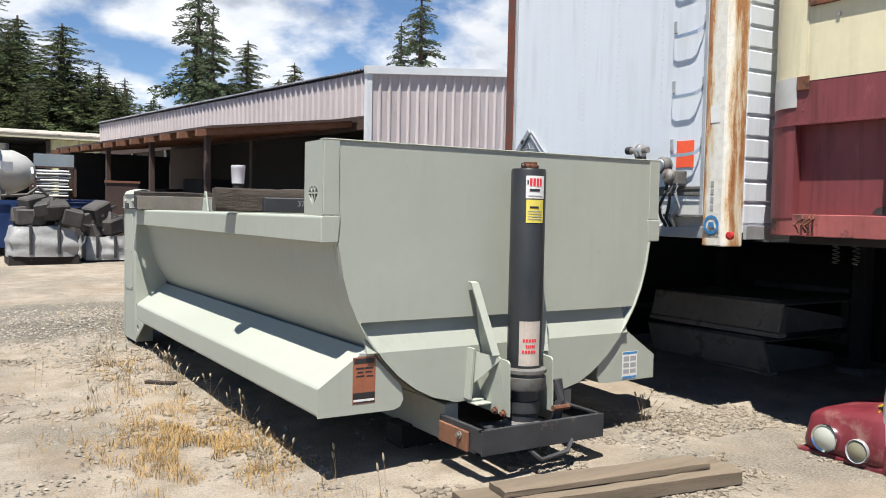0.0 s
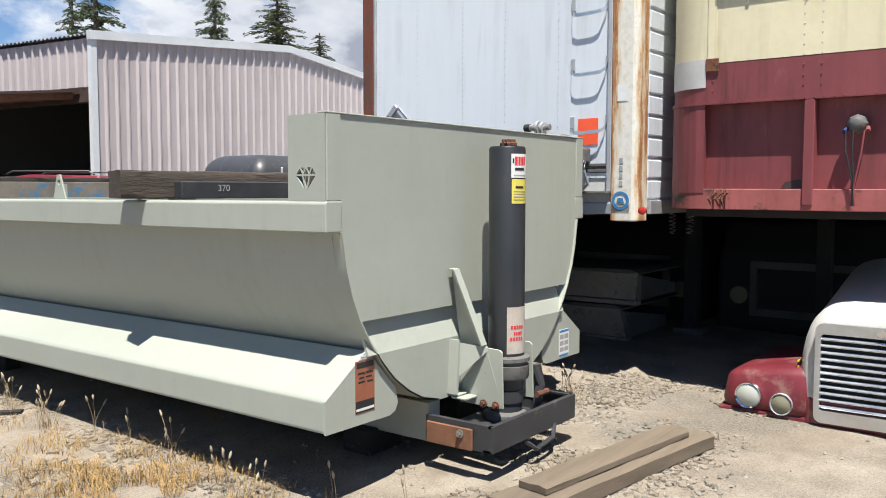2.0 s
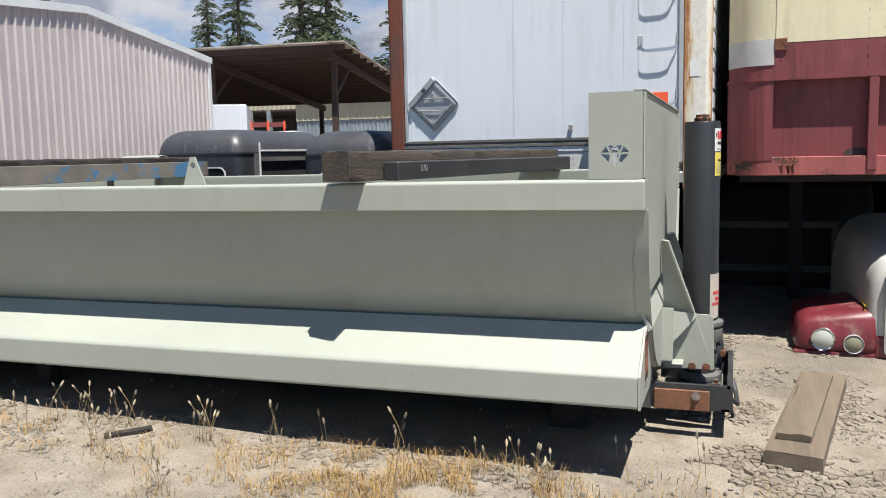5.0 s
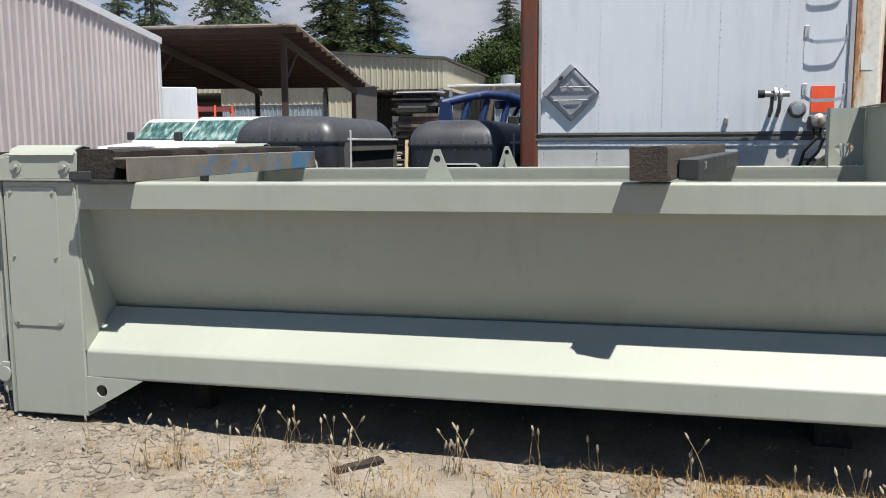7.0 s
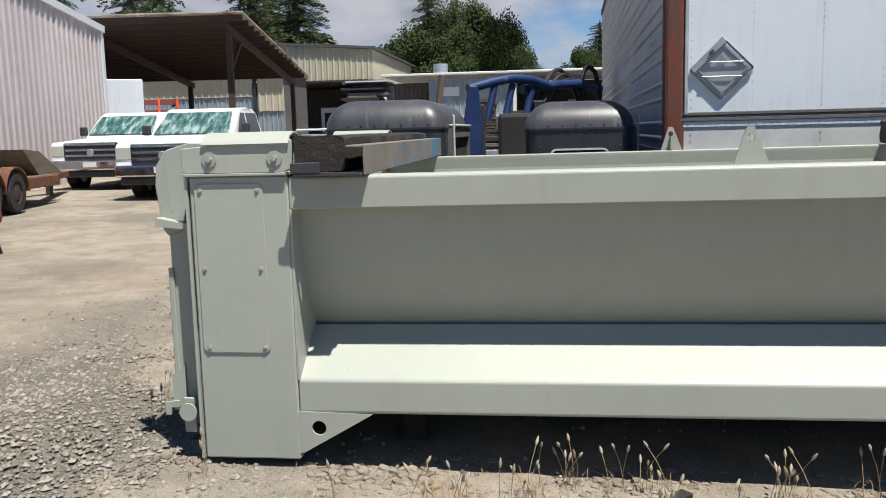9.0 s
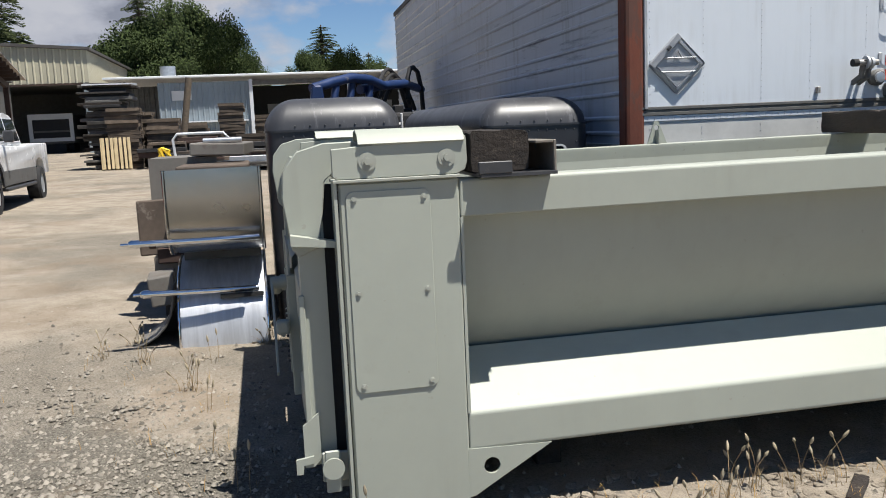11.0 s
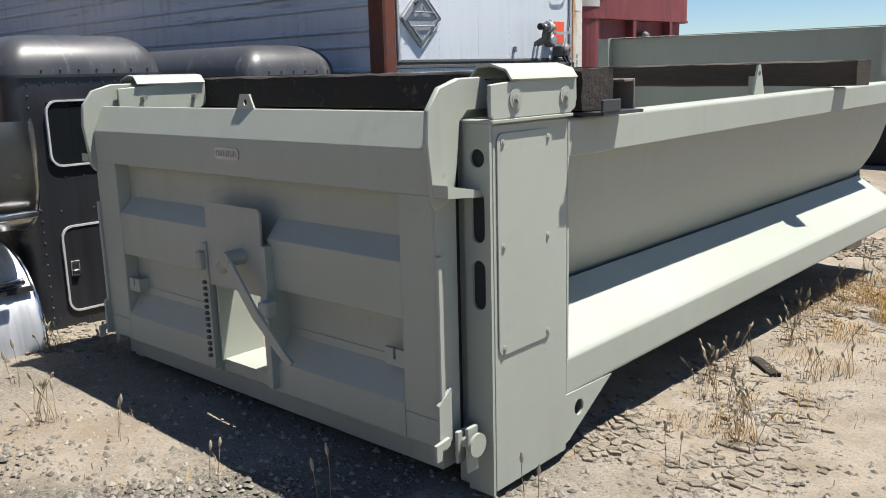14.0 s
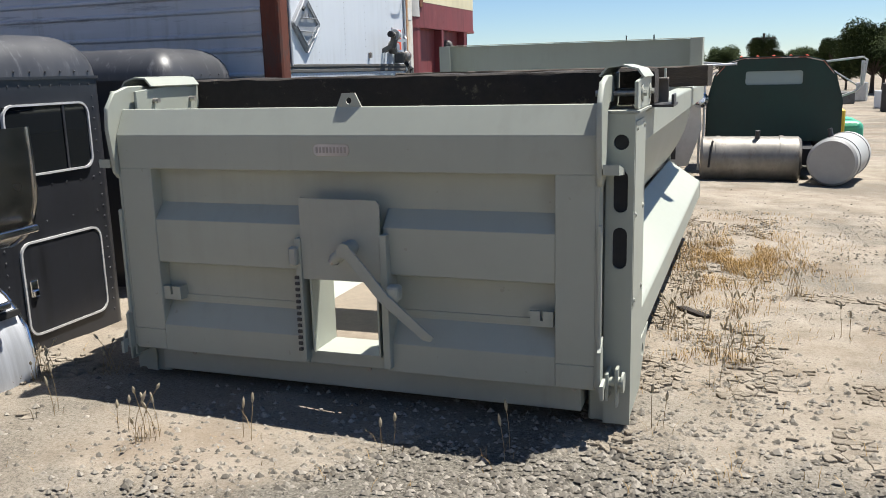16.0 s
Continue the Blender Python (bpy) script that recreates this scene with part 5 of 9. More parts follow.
def build_carport():
    S = thing("carport", "open steel carport with a sloping purlin roof", "carport", (36, 27, 0.5))
    xa, xb, ya, yb = 29.5, 44.0, 20.8, 38.0

    def zr(x):
        return 6.1 - (x - xa) * 1.35 / (xb - xa)
    part("roof_sheet", prism([(xa - 0.4, zr(xa - 0.4)), (xb + 0.4, zr(xb + 0.4)), (xb + 0.4, zr(xb + 0.4) + 0.05), (xa - 0.4, zr(xa - 0.4) + 0.05)], 'y', ya - 0.3, yb), SHEET_BROWN, S)
    x = xa
    while x <= xb + 0.01:
        part("purlin", box(x - 0.05, x + 0.05, ya - 0.2, yb, zr(x) - 0.22, zr(x) - 0.003), RUSTY_STEEL, S)
        x += 0.97
    for y in (ya + 0.5, ya + 6, ya + 12):
        part("rafter", prism([(xa, zr(xa) - 0.225), (xb, zr(xb) - 0.225), (xb, zr(xb) - 0.5), (xa, zr(xa) - 0.5)], 'y', y - 0.08, y + 0.08), RUSTY_STEEL, S)
        for x in (xa + 0.6, xb - 0.6):
            part("post", box(x - 0.11, x + 0.11, y - 0.11, y + 0.11, 0.3, zr(x) - 0.45), RUSTY_STEEL, S)
        part("brace", prism([(xa + 0.7, 4.2), (xa + 2.4, zr(xa + 2.4) - 0.5), (xa + 2.6, zr(xa + 2.6) - 0.5), (xa + 0.7, 4.0)], 'y', y - 0.05, y + 0.05), RUSTY_STEEL, S)
    S.matrix_basis = Matrix.Translation((29.1, 18.45, 0)) @ Matrix.Rotation(radians(6.7), 4, 'Z') @ Matrix.Translation((36 - 29.1, 27 - 20.5, 0.5))
    return S


build_carport()


def build_tan_shop():
    S = thing("workshop", "tan ribbed metal workshop with a deep open bay", "building", (80, 33, 0.9))
    xa, xb, ya, yb, zb, zl, zt = 70.0, 94.0, 21.9, 62.0, 0.5, 6.1, 8.58
    rise, run = 0.85, 12.0
    part("front_wall", corrugated([(xa, ya + run), (xa, ya)], zl, zt, 0.5, 0.07, ztop=lambda s: zt + rise * (1 - s)), TAN_SIDING, S, "tan ribbed upper wall")
    part("front_wall", corrugated([(xa, yb), (xa, ya + run)], zl, zt + rise, 0.5, 0.07), TAN_SIDING, S)
    part("side_wall", corrugated([(xa, ya), (xb, ya)], zl, zt, 0.5, 0.07), TAN_SIDING, S)
    part("roof", prism([(ya - 0.3, zt), (ya + run, zt + rise), (yb, zt + rise), (yb, zt + rise + 0.25), (ya + run, zt + rise + 0.25), (ya - 0.3, zt + 0.22)], 'x', xa - 0.3, xb), ROOF_DARK, S)
    part("lower_edge", box(xa - 0.06, xa + 0.1, ya, yb, zl - 0.12, zl + 0.02), RUSTY_STEEL, S)
    for y in (ya + 0.2, ya + 12, ya + 24, ya + 36):
        part("post", box(xa - 0.1, xa + 0.35, y - 0.2, y + 0.2, zb, zl), GREY_SIDING, S)
    # Bay walls and ceiling are dark grey to paint in the bay's shade.
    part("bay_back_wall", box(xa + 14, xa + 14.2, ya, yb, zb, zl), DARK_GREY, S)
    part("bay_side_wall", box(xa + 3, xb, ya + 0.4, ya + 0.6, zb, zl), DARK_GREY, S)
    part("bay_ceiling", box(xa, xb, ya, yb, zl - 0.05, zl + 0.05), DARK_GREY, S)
    return S


build_tan_shop()


def build_bay_machine():
    M = thing("enclosed_trailer", "dark enclosed trailer with a white-framed rear, parked in the workshop bay", "trailer", (76, 25.9, 0.9))
    part("body", box(74.1, 80, 24.2, 27.55, 1.5, 3.9, 0.12, 2), DARK_GREY, M)
    part("rear_frame", plate([(24.15, 1.7), (27.6, 1.7), (27.6, 3.95), (24.15, 3.95)], [[(24.45, 2.0), (27.3, 2.0), (27.3, 3.5), (24.45, 3.5)]], 'x', 74.0, 74.1), TRIM_WHITE, M, "white rear frame")
    # The dark inside is a black sheet laid on the solid body.
    part("rear_opening", box(74.04, 74.098, 24.46, 27.29, 2.01, 3.49), DARK, M)
    part("shelf_bar", box(74.0, 74.035, 24.46, 27.29, 2.45, 2.6), DARK_GREY, M)
    for y in (24.6, 27.15):
        part("wheel", cyl((75.2, y - 0.2, 1.2), (75.2, y + 0.2, 1.2), 0.5, n=18), RUBBER, M)
    part("under_frame", box(74.2, 79.5, 24.9, 26.8, 0.75, 1.49), DARK, M)
    return M


build_bay_machine()


def build_annex():
    S = thing("lean_building", "low annex with cream upper panels over blue-grey sheeting", "building", (62, 32, 0.9))
    part("lower_wall", corrugated([(60, 37.5), (60, 26.6)], 0.6, 4.5, 0.35, 0.05), GREY_SIDING, S, "blue-grey corrugated lower wall")
    part("upper_wall", corrugated([(59.9, 37.5), (59.9, 29.0)], 4.5, 6.0, 0.5, 0.04), TAN_SIDING, S, "cream upper panels")
    part("end_panel", corrugated([(59.9, 28.6), (59.9, 26.6)], 3.4, 6.0, 0.5, 0.04), TAN_SIDING, S)
    part("post", box(59.75, 59.95, 28.7, 28.9, 0.6, 6.0), DARK, S)
    part("roof", box(59.5, 66, 26.4, 37.7, 6.0, 6.12, 0.02), ROOF_DARK, S)
    part("end_wall", box(60.1, 66, 26.6, 26.7, 0.6, 6.0), DARK_GREY, S)
    return S


build_annex()


def build_grey_shop():
    S = thing("storage_building", "low blue-grey corrugated storage building with open bays", "building", (66, 4, 0.9))
    xa, xb, zb, zt = 60.0, 72.0, 0.4, 5.6
    part("wall", corrugated([(xa, 15.8), (xa, 9.7)], 0.6, zt - 0.3, 0.35, 0.05), GREY_SIDING, S, "blue-grey corrugated wall")
    part("wall", corrugated([(xa + 3.5, 19.0), (xa + 3.5, 15.8)], 0.6, zt - 0.3, 0.35, 0.05), DARK_GREY, S)
    part("roof", box(xa - 0.6, xb, -14.0, 19.2, zt - 0.02, zt + 0.14, 0.03), TRIM_WHITE, S)
    for y in (19.0, 9.6, 2.8, -3.0, -8.0, -13.8):
        part("post", box(xa - 0.3, xa - 0.1, y - 0.12, y + 0.12, zb, zt - 0.2), TRIM_WHITE, S)
    # Dark bay walls carry the shade of the open bays as colour.
    part("back_wall", box(xb - 4, xb - 3.8, -14, 9.7, zb, zt - 0.3), DARK, S)
    part("bay_wall", box(xa + 0.1, xb - 4, 9.6, 9.7, zb, zt - 0.3), DARK_GREY, S)
    for y in (8.0, 5.2, -1.0):
        part("bay_window", box(xb - 4.06, xb - 4.0, y - 0.45, y + 0.45, 3.2, 3.9), INK_GREY, S, "small dusty window")
    part("eaves_beam", box(xa - 0.05, xa + 0.15, -13.8, 9.6, zt - 0.6, zt - 0.3), DARK_GREY, S)
    part("work_shelf", box(xa - 0.5, xa - 0.02, 9.9, 15.5, 2.55, 2.66), TRIM_WHITE, S, "pale shelf along the wall")
    part("notice", box(xa - 0.09, xa - 0.06, 13.6, 14.9, 4.1, 4.75), PAPER, S)
    part("roof_vent", cyl((xa + 4, 15.4, zt - 0.05), (xa + 4, 15.4, zt + 1.1), 0.55, n=14), GALV, S)
    return S


build_grey_shop()


def build_yellow_barn():
    S = thing("barn", "long low pale yellow metal barn with an open bay", "building", (5, 92, 0.8))
    part("wall", corrugated([(11.7, 88), (26, 88)], 0.9, 7.2, 0.62, 0.12), YELLOW_SIDING, S, "pale yellow ribbed wall")
    part("fascia", box(-23, 26.4, 87.35, 87.6, 7.2, 7.55, 0.02), TAN_SIDING, S)
    part("roof", prism([(87.3, 7.56), (100, 8.75), (100, 8.9), (87.3, 7.68)], 'x', -23, 26.5), SHEET_BROWN, S)
    for x in (-22.5, -14, -5.5, 3, 11.5):
        part("post", box(x - 0.18, x + 0.18, 87.7, 88.05, 0.7, 7.2), RUSTY_STEEL, S)
    # Black bay walls and ceiling: the shade indoors is in the colour.
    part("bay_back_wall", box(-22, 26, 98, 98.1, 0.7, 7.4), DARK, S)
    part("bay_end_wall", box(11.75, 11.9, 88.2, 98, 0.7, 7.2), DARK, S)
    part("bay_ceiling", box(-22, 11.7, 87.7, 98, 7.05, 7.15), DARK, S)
    part("end_wall", box(-22.1, -22, 88, 98, 0.8, 7.3), YELLOW_SIDING, S)
    return S


build_yellow_barn()

# ---------------------------------------------------------------- hoist, tray, timbers, planks
def label_sheet(parent, name, x0, x1, z0, z1, y, paper, rows, text=""):
    """A flat label facing -y with bars for unreadable print."""
    lb = part(name, box(x0, x1, y - 0.0012, y, z0, z1), paper, parent, text)
    for a, b, c, d, m in rows:
        X0_, X1_ = x0 + (x1 - x0) * a, x0 + (x1 - x0) * b
        Z0_, Z1_ = z0 + (z1 - z0) * c, z0 + (z1 - z0) * d
        part("print_bar", box(X0_, X1_, y - 0.0022, y - 0.0012, Z0_, Z1_), m, lb)
    return lb


def wrap(cx, cy, r, a0, a1, z0, z1, n=8):
    """A sheet wrapped on an upright cylinder; angles from -y, towards +x."""
    b = bmesh.new()
    prev = None
    for i in range(n + 1):
        a = radians(a0 - 48 + (a1 - a0) * i / n)
        p = (cx + r * math.sin(a), cy - r * math.cos(a))
        q = (cx + (r + 0.0015) * math.sin(a), cy - (r + 0.0015) * math.cos(a))
        cur = [b.verts.new((*p, z0)), b.verts.new((*p, z1)), b.verts.new((*q, z0)), b.verts.new((*q, z1))]
        if prev:
            b.faces.new((prev[2], cur[2], cur[3], prev[3]))
            b.faces.new((prev[0], prev[1], cur[1], cur[0]))
            b.faces.new((prev[1], prev[3], cur[3], cur[1]))
            b.faces.new((prev[0], cur[0], cur[2], prev[2]))
        prev = cur
    return b


# stickers on the end plates of the skirts
st = label_sheet(DUMP, "warning_sticker", 1.865, 2.005, 0.43, 0.69, YF + 0.0095, LABEL_ORANGE,
                 [(0.06, 0.94, 0.86, 0.97, INK), (0.14, 0.5, 0.74, 0.78, INK), (0.55, 0.9, 0.74, 0.78, INK), (0.2, 0.45, 0.66, 0.69, INK), (0.55, 0.85, 0.66, 0.69, INK),
                  (0.15, 0.5, 0.58, 0.61, INK), (0.6, 0.9, 0.57, 0.60, INK), (0.02, 0.98, 0.10, 0.24, INK), (0.02, 0.98, 0.02, 0.05, INK), (0.04, 0.96, 0.05, 0.10, PAPER)], "orange-brown warning sticker with black print")
label_sheet(DUMP, "paper_tag", 1.90, 1.975, 0.695, 0.715, YF + 0.0095, PAPER, [(0.1, 0.8, 0.3, 0.6, INK_GREY)])
label_sheet(DUMP, "white_sticker", 3.892, 4.03, 0.385, 0.573, YF + 0.0095, PAPER,
            [(0.03, 0.97, 0.9, 0.98, INK_BLUE), (0.03, 0.97, 0.02, 0.10, INK_BLUE), (0.08, 0.46, 0.65, 0.82, INK_GREY), (0.54, 0.92, 0.65, 0.82, INK_GREY), (0.08, 0.46, 0.42, 0.58, INK_GREY),
             (0.54, 0.92, 0.42, 0.58, INK_GREY), (0.08, 0.46, 0.2, 0.35, INK_GREY), (0.54, 0.92, 0.2, 0.35, INK_GREY)], "white instruction sticker with blue bands")


def build_hoist():
    cx, cy = 2.878, 3.79
    H = thing("hydraulic_cylinder", "upright dark grey telescopic hoist cylinder in a black tray", "hydraulic cylinder", (cx, cy, 0.2))
    part("barrel", lathe([(0, 0.585), (0.098, 0.585), (0.102, 0.59), (0.102, 1.745), (0.096, 1.757), (0, 1.758)], (cx, cy, 0), (0, 0, 1), 40), CYL_PAINT, H, "dark grey painted barrel")
    part("collar", lathe([(0, 0.47), (0.125, 0.47), (0.13, 0.48), (0.13, 0.545), (0.118, 0.55), (0.118, 0.565), (0.134, 0.57), (0.134, 0.59), (0.10, 0.60), (0, 0.60)], (cx, cy, 0), (0, 0, 1), 36), DARK_GREY, H, "stepped greasy collar")
    part("lower_stage", lathe([(0, 0.27), (0.092, 0.27), (0.092, 0.33), (0.10, 0.335), (0.10, 0.40), (0.086, 0.405), (0.086, 0.47), (0, 0.47)], (cx, cy, 0), (0, 0, 1), 32), BLACK_STEEL, H)
    part("base_disc", lathe([(0, 0.235), (0.12, 0.235), (0.125, 0.245), (0.12, 0.27), (0.09, 0.285), (0, 0.285)], (cx, cy, 0), (0, 0, 1), 30), DARK_GREY, H)
    cap = part("top_cap", lathe([(0, 1.758), (0.047, 1.758), (0.049, 1.765), (0.049, 1.778), (0.04, 1.782), (0.04, 1.797), (0, 1.80)], (cx + 0.01, cy, 0), (0, 0, 1), 10), RUST, H, "rusty red filler cap")
    part("wire", tube([(cx - 0.065, cy - 0.01, 1.757), (cx - 0.06, cy - 0.01, 1.787), (cx - 0.045, cy - 0.012, 1.793), (cx - 0.032, cy - 0.02, 1.765)], 0.004, 6), BLACK_STEEL, cap)
    lb = part("maker_label", wrap(cx, cy, 0.1022, 2, 68, 1.585, 1.715), PAPER, H, "white label with a red emblem")
    for i, (a, b) in enumerate(((14, 22), (25, 33), (36, 44), (47, 55))):
        part("emblem_bar", wrap(cx, cy, 0.1038, a, b, 1.655, 1.70), INK_RED, lb)
    part("emblem_mark", wrap(cx, cy, 0.1038, 6, 11, 1.665, 1.69), INK, lb)
    part("print_bar", wrap(cx, cy, 0.1038, 14, 50, 1.625, 1.64), INK, lb)
    part("print_bar", wrap(cx, cy, 0.1038, 10, 60, 1.597, 1.602), INK_GREY, lb)
    lb = part("caution_label", wrap(cx, cy, 0.1022, 4, 66, 1.445, 1.578), LABEL_YELLOW, H, "yellow caution label")
    part("print_bar", wrap(cx, cy, 0.1038, 16, 46, 1.528, 1.54), INK, lb)
    for z in (1.51, 1.495, 1.48, 1.465):
        part("print_bar", wrap(cx, cy, 0.1038, 10, 58, z, z + 0.004), INK_GREY, lb)
    lb = part("peel_label", wrap(cx, cy, 0.1022, -8, 66, 0.615, 0.875), PEEL, H, "large white peeling label with red print")
    for z, a, b in ((0.755, 4, 52), (0.72, 14, 46), (0.69, 2, 50)):
        for k in range(5):
            w = (b - a) / 5
            part("print_bar", wrap(cx, cy, 0.1038, a + w * k, a + w * (k + 0.7), z, z + 0.018, 2), INK_RED, lb)
    return H


build_hoist()


def build_tray():
    T = thing("hoist_tray", "black steel channel tray carrying the hoist, with brown end plate", "steel tray", (2.9, 3.8, 0.17))
    xa, xb, ya, yb, zb, zt = 2.45, 3.345, 3.597, 4.03, 0.165, 0.305
    part("front_channel", prism([(ya, zb), (ya + 0.06, zb), (ya + 0.06, zb + 0.012), (ya + 0.012, zb + 0.012), (ya + 0.012, zt - 0.012), (ya + 0.03, zt - 0.012), (ya + 0.03, zt), (ya, zt)], 'x', xa, xb), BLACK_STEEL, T)
    for x, s in ((xa, 1), (xb, -1)):
        part("side_channel", prism([(x, zb), (x + s * 0.06, zb), (x + s * 0.06, zb + 0.012), (x + s * 0.012, zb + 0.012), (x + s * 0.012, zt - 0.012), (x + s * 0.03, zt - 0.012), (x + s * 0.03, zt), (x, zt)], 'y', ya + 0.013, yb), BLACK_STEEL, T)
    p = part("end_plate", box(xa - 0.018, xa - 0.001, ya + 0.12, yb - 0.015, zb - 0.003, zt - 0.028, 0.004), RUST_BROWN, T, "rust-brown end plate")
    part("bolt", hexbolt((xa - 0.018, 3.79, 0.245), (-1, 0, 0), 0.014, 0.022), BOLT, p)
    for x in (2.62, 3.14):
        part("cross_bar", box(x - 0.04, x + 0.04, ya + 0.065, yb, zb + 0.002, zb + 0.045, 0.004), BLACK_STEEL, T)
    part("base_plate", box(2.68, 3.08, 3.66, 3.98, 0.222, 0.236, 0.003), BLACK_STEEL, T)
    for x, y in ((2.74, 3.69), (3.02, 3.69)):
        part("bolt", hexbolt((x, y, 0.236), (0, 0, 1), 0.015, 0.03), BOLT, T)
    cl = part("clamp", tube([(3.05, 3.70, 0.25), (3.07, 3.68, 0.40), (3.06, 3.70, 0.52)], 0.03, 8), BLACK_STEEL, T)
    part("pin", cyl((3.0, 3.66, 0.36), (3.12, 3.66, 0.36), 0.018, n=8), RUST, cl)
    # lever hanging below the tray
    part("hanging_bar", tube([(3.1, 3.6, 0.18), (3.05, 3.58, 0.12), (2.85, 3.57, 0.10), (2.8, 3.62, 0.15)], 0.014, 6), BLACK_STEEL, T)
    return T


build_tray()


def rough_timber(x0, x1, y0, y1, z0, z1, seed, step=0.06):
    """A weathered beam along x: checks and worn arrises."""
    rnd = random.Random(seed)
    b = bmesh.new()
    n = max(2, int((x1 - x0) / step))
    prof = [(0, 0.06), (0.03, 0.02), (0.3, 0), (0.7, 0), (0.97, 0.02), (1, 0.06), (1, 0.34), (1, 0.7), (1, 0.94), (0.96, 0.99), (0.6, 1), (0.3, 1), (0.04, 0.99), (0, 0.93), (0, 0.6), (0, 0.3)]
    rows = []
    for i in range(n + 1):
        x = x0 + (x1 - x0) * i / n
        row = []
        for u, v in prof:
            dy = 0.006 * noise.noise((x * 4, u * 3 + seed, v * 3))
            dz = 0.006 * noise.noise((x * 3 + 9, u * 3, v * 3 + seed)) + (rnd.uniform(-0.004, 0.003) if v > 0.9 else 0)
            row.append(b.verts.new((x + (0.008 * noise.noise((u * 5, v * 5, seed)) if i in (0, n) else 0), y0 + (y1 - y0) * u + dy, z0 + (z1 - z0) * v + dz)))
        rows.append(row)
    k = len(prof)
    for A, B in zip(rows, rows[1:]):
        for j in range(k):
            b.faces.new((A[j], A[(j + 1) % k], B[(j + 1) % k], B[j]))
    rounded(b)
    b.faces.new(rows[0])
    b.faces.new(rows[-1][::-1])
    return b


front_beam = solo("timber_beam", rough_timber(1.555, 4.36, 5.41, 5.575, 1.466, 1.622, 3), OLD_WOOD, "weathered grey timber beam lying across the dump body", "timber", "beams across the body")
solo("timber_beam", rough_timber(1.70, 4.28, 8.25, 8.475, 1.462, 1.618, 8), DARK_WOOD, "dark cracked timber beam across the rear of the body", "timber", "beams across the body")


PAINTED = mat("flaking_blue_paint", (0.17, 0.15, 0.125), 0.75, var=0.2, scale=5, fine=40, bumpy=0.3, worn=(0.05, 0.15, 0.27), wear=0.52, wscale=3.5, soft=0.05)
c1 = thing("steel_channel", "old steel channel with flaking blue paint cradling a timber", "steel channel", (3.0, 8.3, 1.446))
part("web", box(1.66, 4.33, 8.150, 8.162, 1.447, 1.575, 0.003), PAINTED, c1, "upright web in flaking blue and cream paint")
part("top_flange", box(1.66, 4.33, 8.163, 8.235, 1.563, 1.575, 0.003), PAINTED, c1)
part("bottom_flange", plate([(1.615, 8.163), (4.33, 8.163), (4.33, 8.46), (1.615, 8.46)], [ring_pts(1.655, 8.27, 0.016, n=10), ring_pts(1.655, 8.36, 0.016, n=10)], 'z', 1.447, 1.459), BLACK_STEEL, c1, "dark lower flange with two holes")
part("end_lip", box(1.612, 1.624, 8.34, 8.47, 1.4595, 1.505, 0.003), BLACK_STEEL, c1)
c2 = solo("steel_channel", box(1.86, 4.36, 5.31, 5.405, 1.466, 1.565, 0.006), BLACK_STEEL, "blackened steel channel with chalk figures beside a timber", "steel channel")


def write(text, size, m, material, parent):
    """Short writing with the built-in font, turned into a mesh under its thing."""
    cu = bpy.data.curves.new("writing", 'FONT')
    cu.body = text
    cu.size = size
    cu.align_x = 'CENTER'
    cu.align_y = 'CENTER'
    cu.extrude = 0.0006
    tmp = bpy.data.objects.new("writing", cu)
    me = bpy.data.meshes.new_from_object(tmp)
    bpy.data.objects.remove(tmp)
    me.transform(m)
    me.materials.clear()
    me.materials.append(material)
    ob = new("writing", me)
    ob.parent = parent
    ob.location = -ORG[parent]
    return ob


write("370", 0.052, pose(2.12, 5.308, 1.525, 90, 0, 0), CHALK, c2)


skew = Matrix.Translation((1.64, 5.49, 0)) @ Matrix.Rotation(radians(-10.4), 4, 'Z') @ Matrix.Translation((-1.64, -5.49, 0))
for ob in (front_beam, c2):
    ob.matrix_basis = skew @ ob.matrix_basis


def plank(x0, x1, y0, y1, z0, z1, seed):
    return rough_timber(x0, x1, y0, y1, z0, z1, seed, 0.12)


p1 = plank(-0.82, 0.82, -0.14, 0.14, 0.0, 0.085, 21)
ob = solo("plank", p1, PLANK_WOOD, "thick weathered plank lying on the dirt", "plank", "planks on the ground")
ob.matrix_basis = pose(2.945, 3.165, -0.005, 0, -1.0, -10)
p2 = plank(-0.64, 0.64, -0.085, 0.085, 0.0, 0.035, 22)
ob = solo("plank", p2, PLANK_WOOD, "thin weathered board lying on a thicker plank", "plank", "planks on the ground")
ob.matrix_basis = pose(2.962, 3.18, 0.083, 0, -1.0, -10)
for i, (x, y, w, d, h) in enumerate(((2.2, 8.05, 0.12, 0.12, 0.25), (3.8, 8.05, 0.12, 0.12, 0.22), (2.55, 4.5, 0.3, 0.2, 0.17), (3.41, 4.5, 0.3, 0.2, 0.17))):
    z = ground_z(x, y)
    top = 0.368 if i < 2 else 0.158
    solo("support_block", box(x - w / 2, x + w / 2, y - d / 2, y + d / 2, z - 0.02, top, 0.008), DARK_WOOD, "dark timber block under the dump body", "timber block", "support blocks")
ob = solo("scrap_stick", rough_timber(-0.13, 0.13, -0.03, 0.03, 0.0, 0.03, 33, 0.04), DARK_WOOD, "short charred stick lying in dry grass", "stick")
ob.matrix_basis = pose(1.56, 6.88, ground_z(1.56, 6.88) - 0.005, 0, 0, 135)


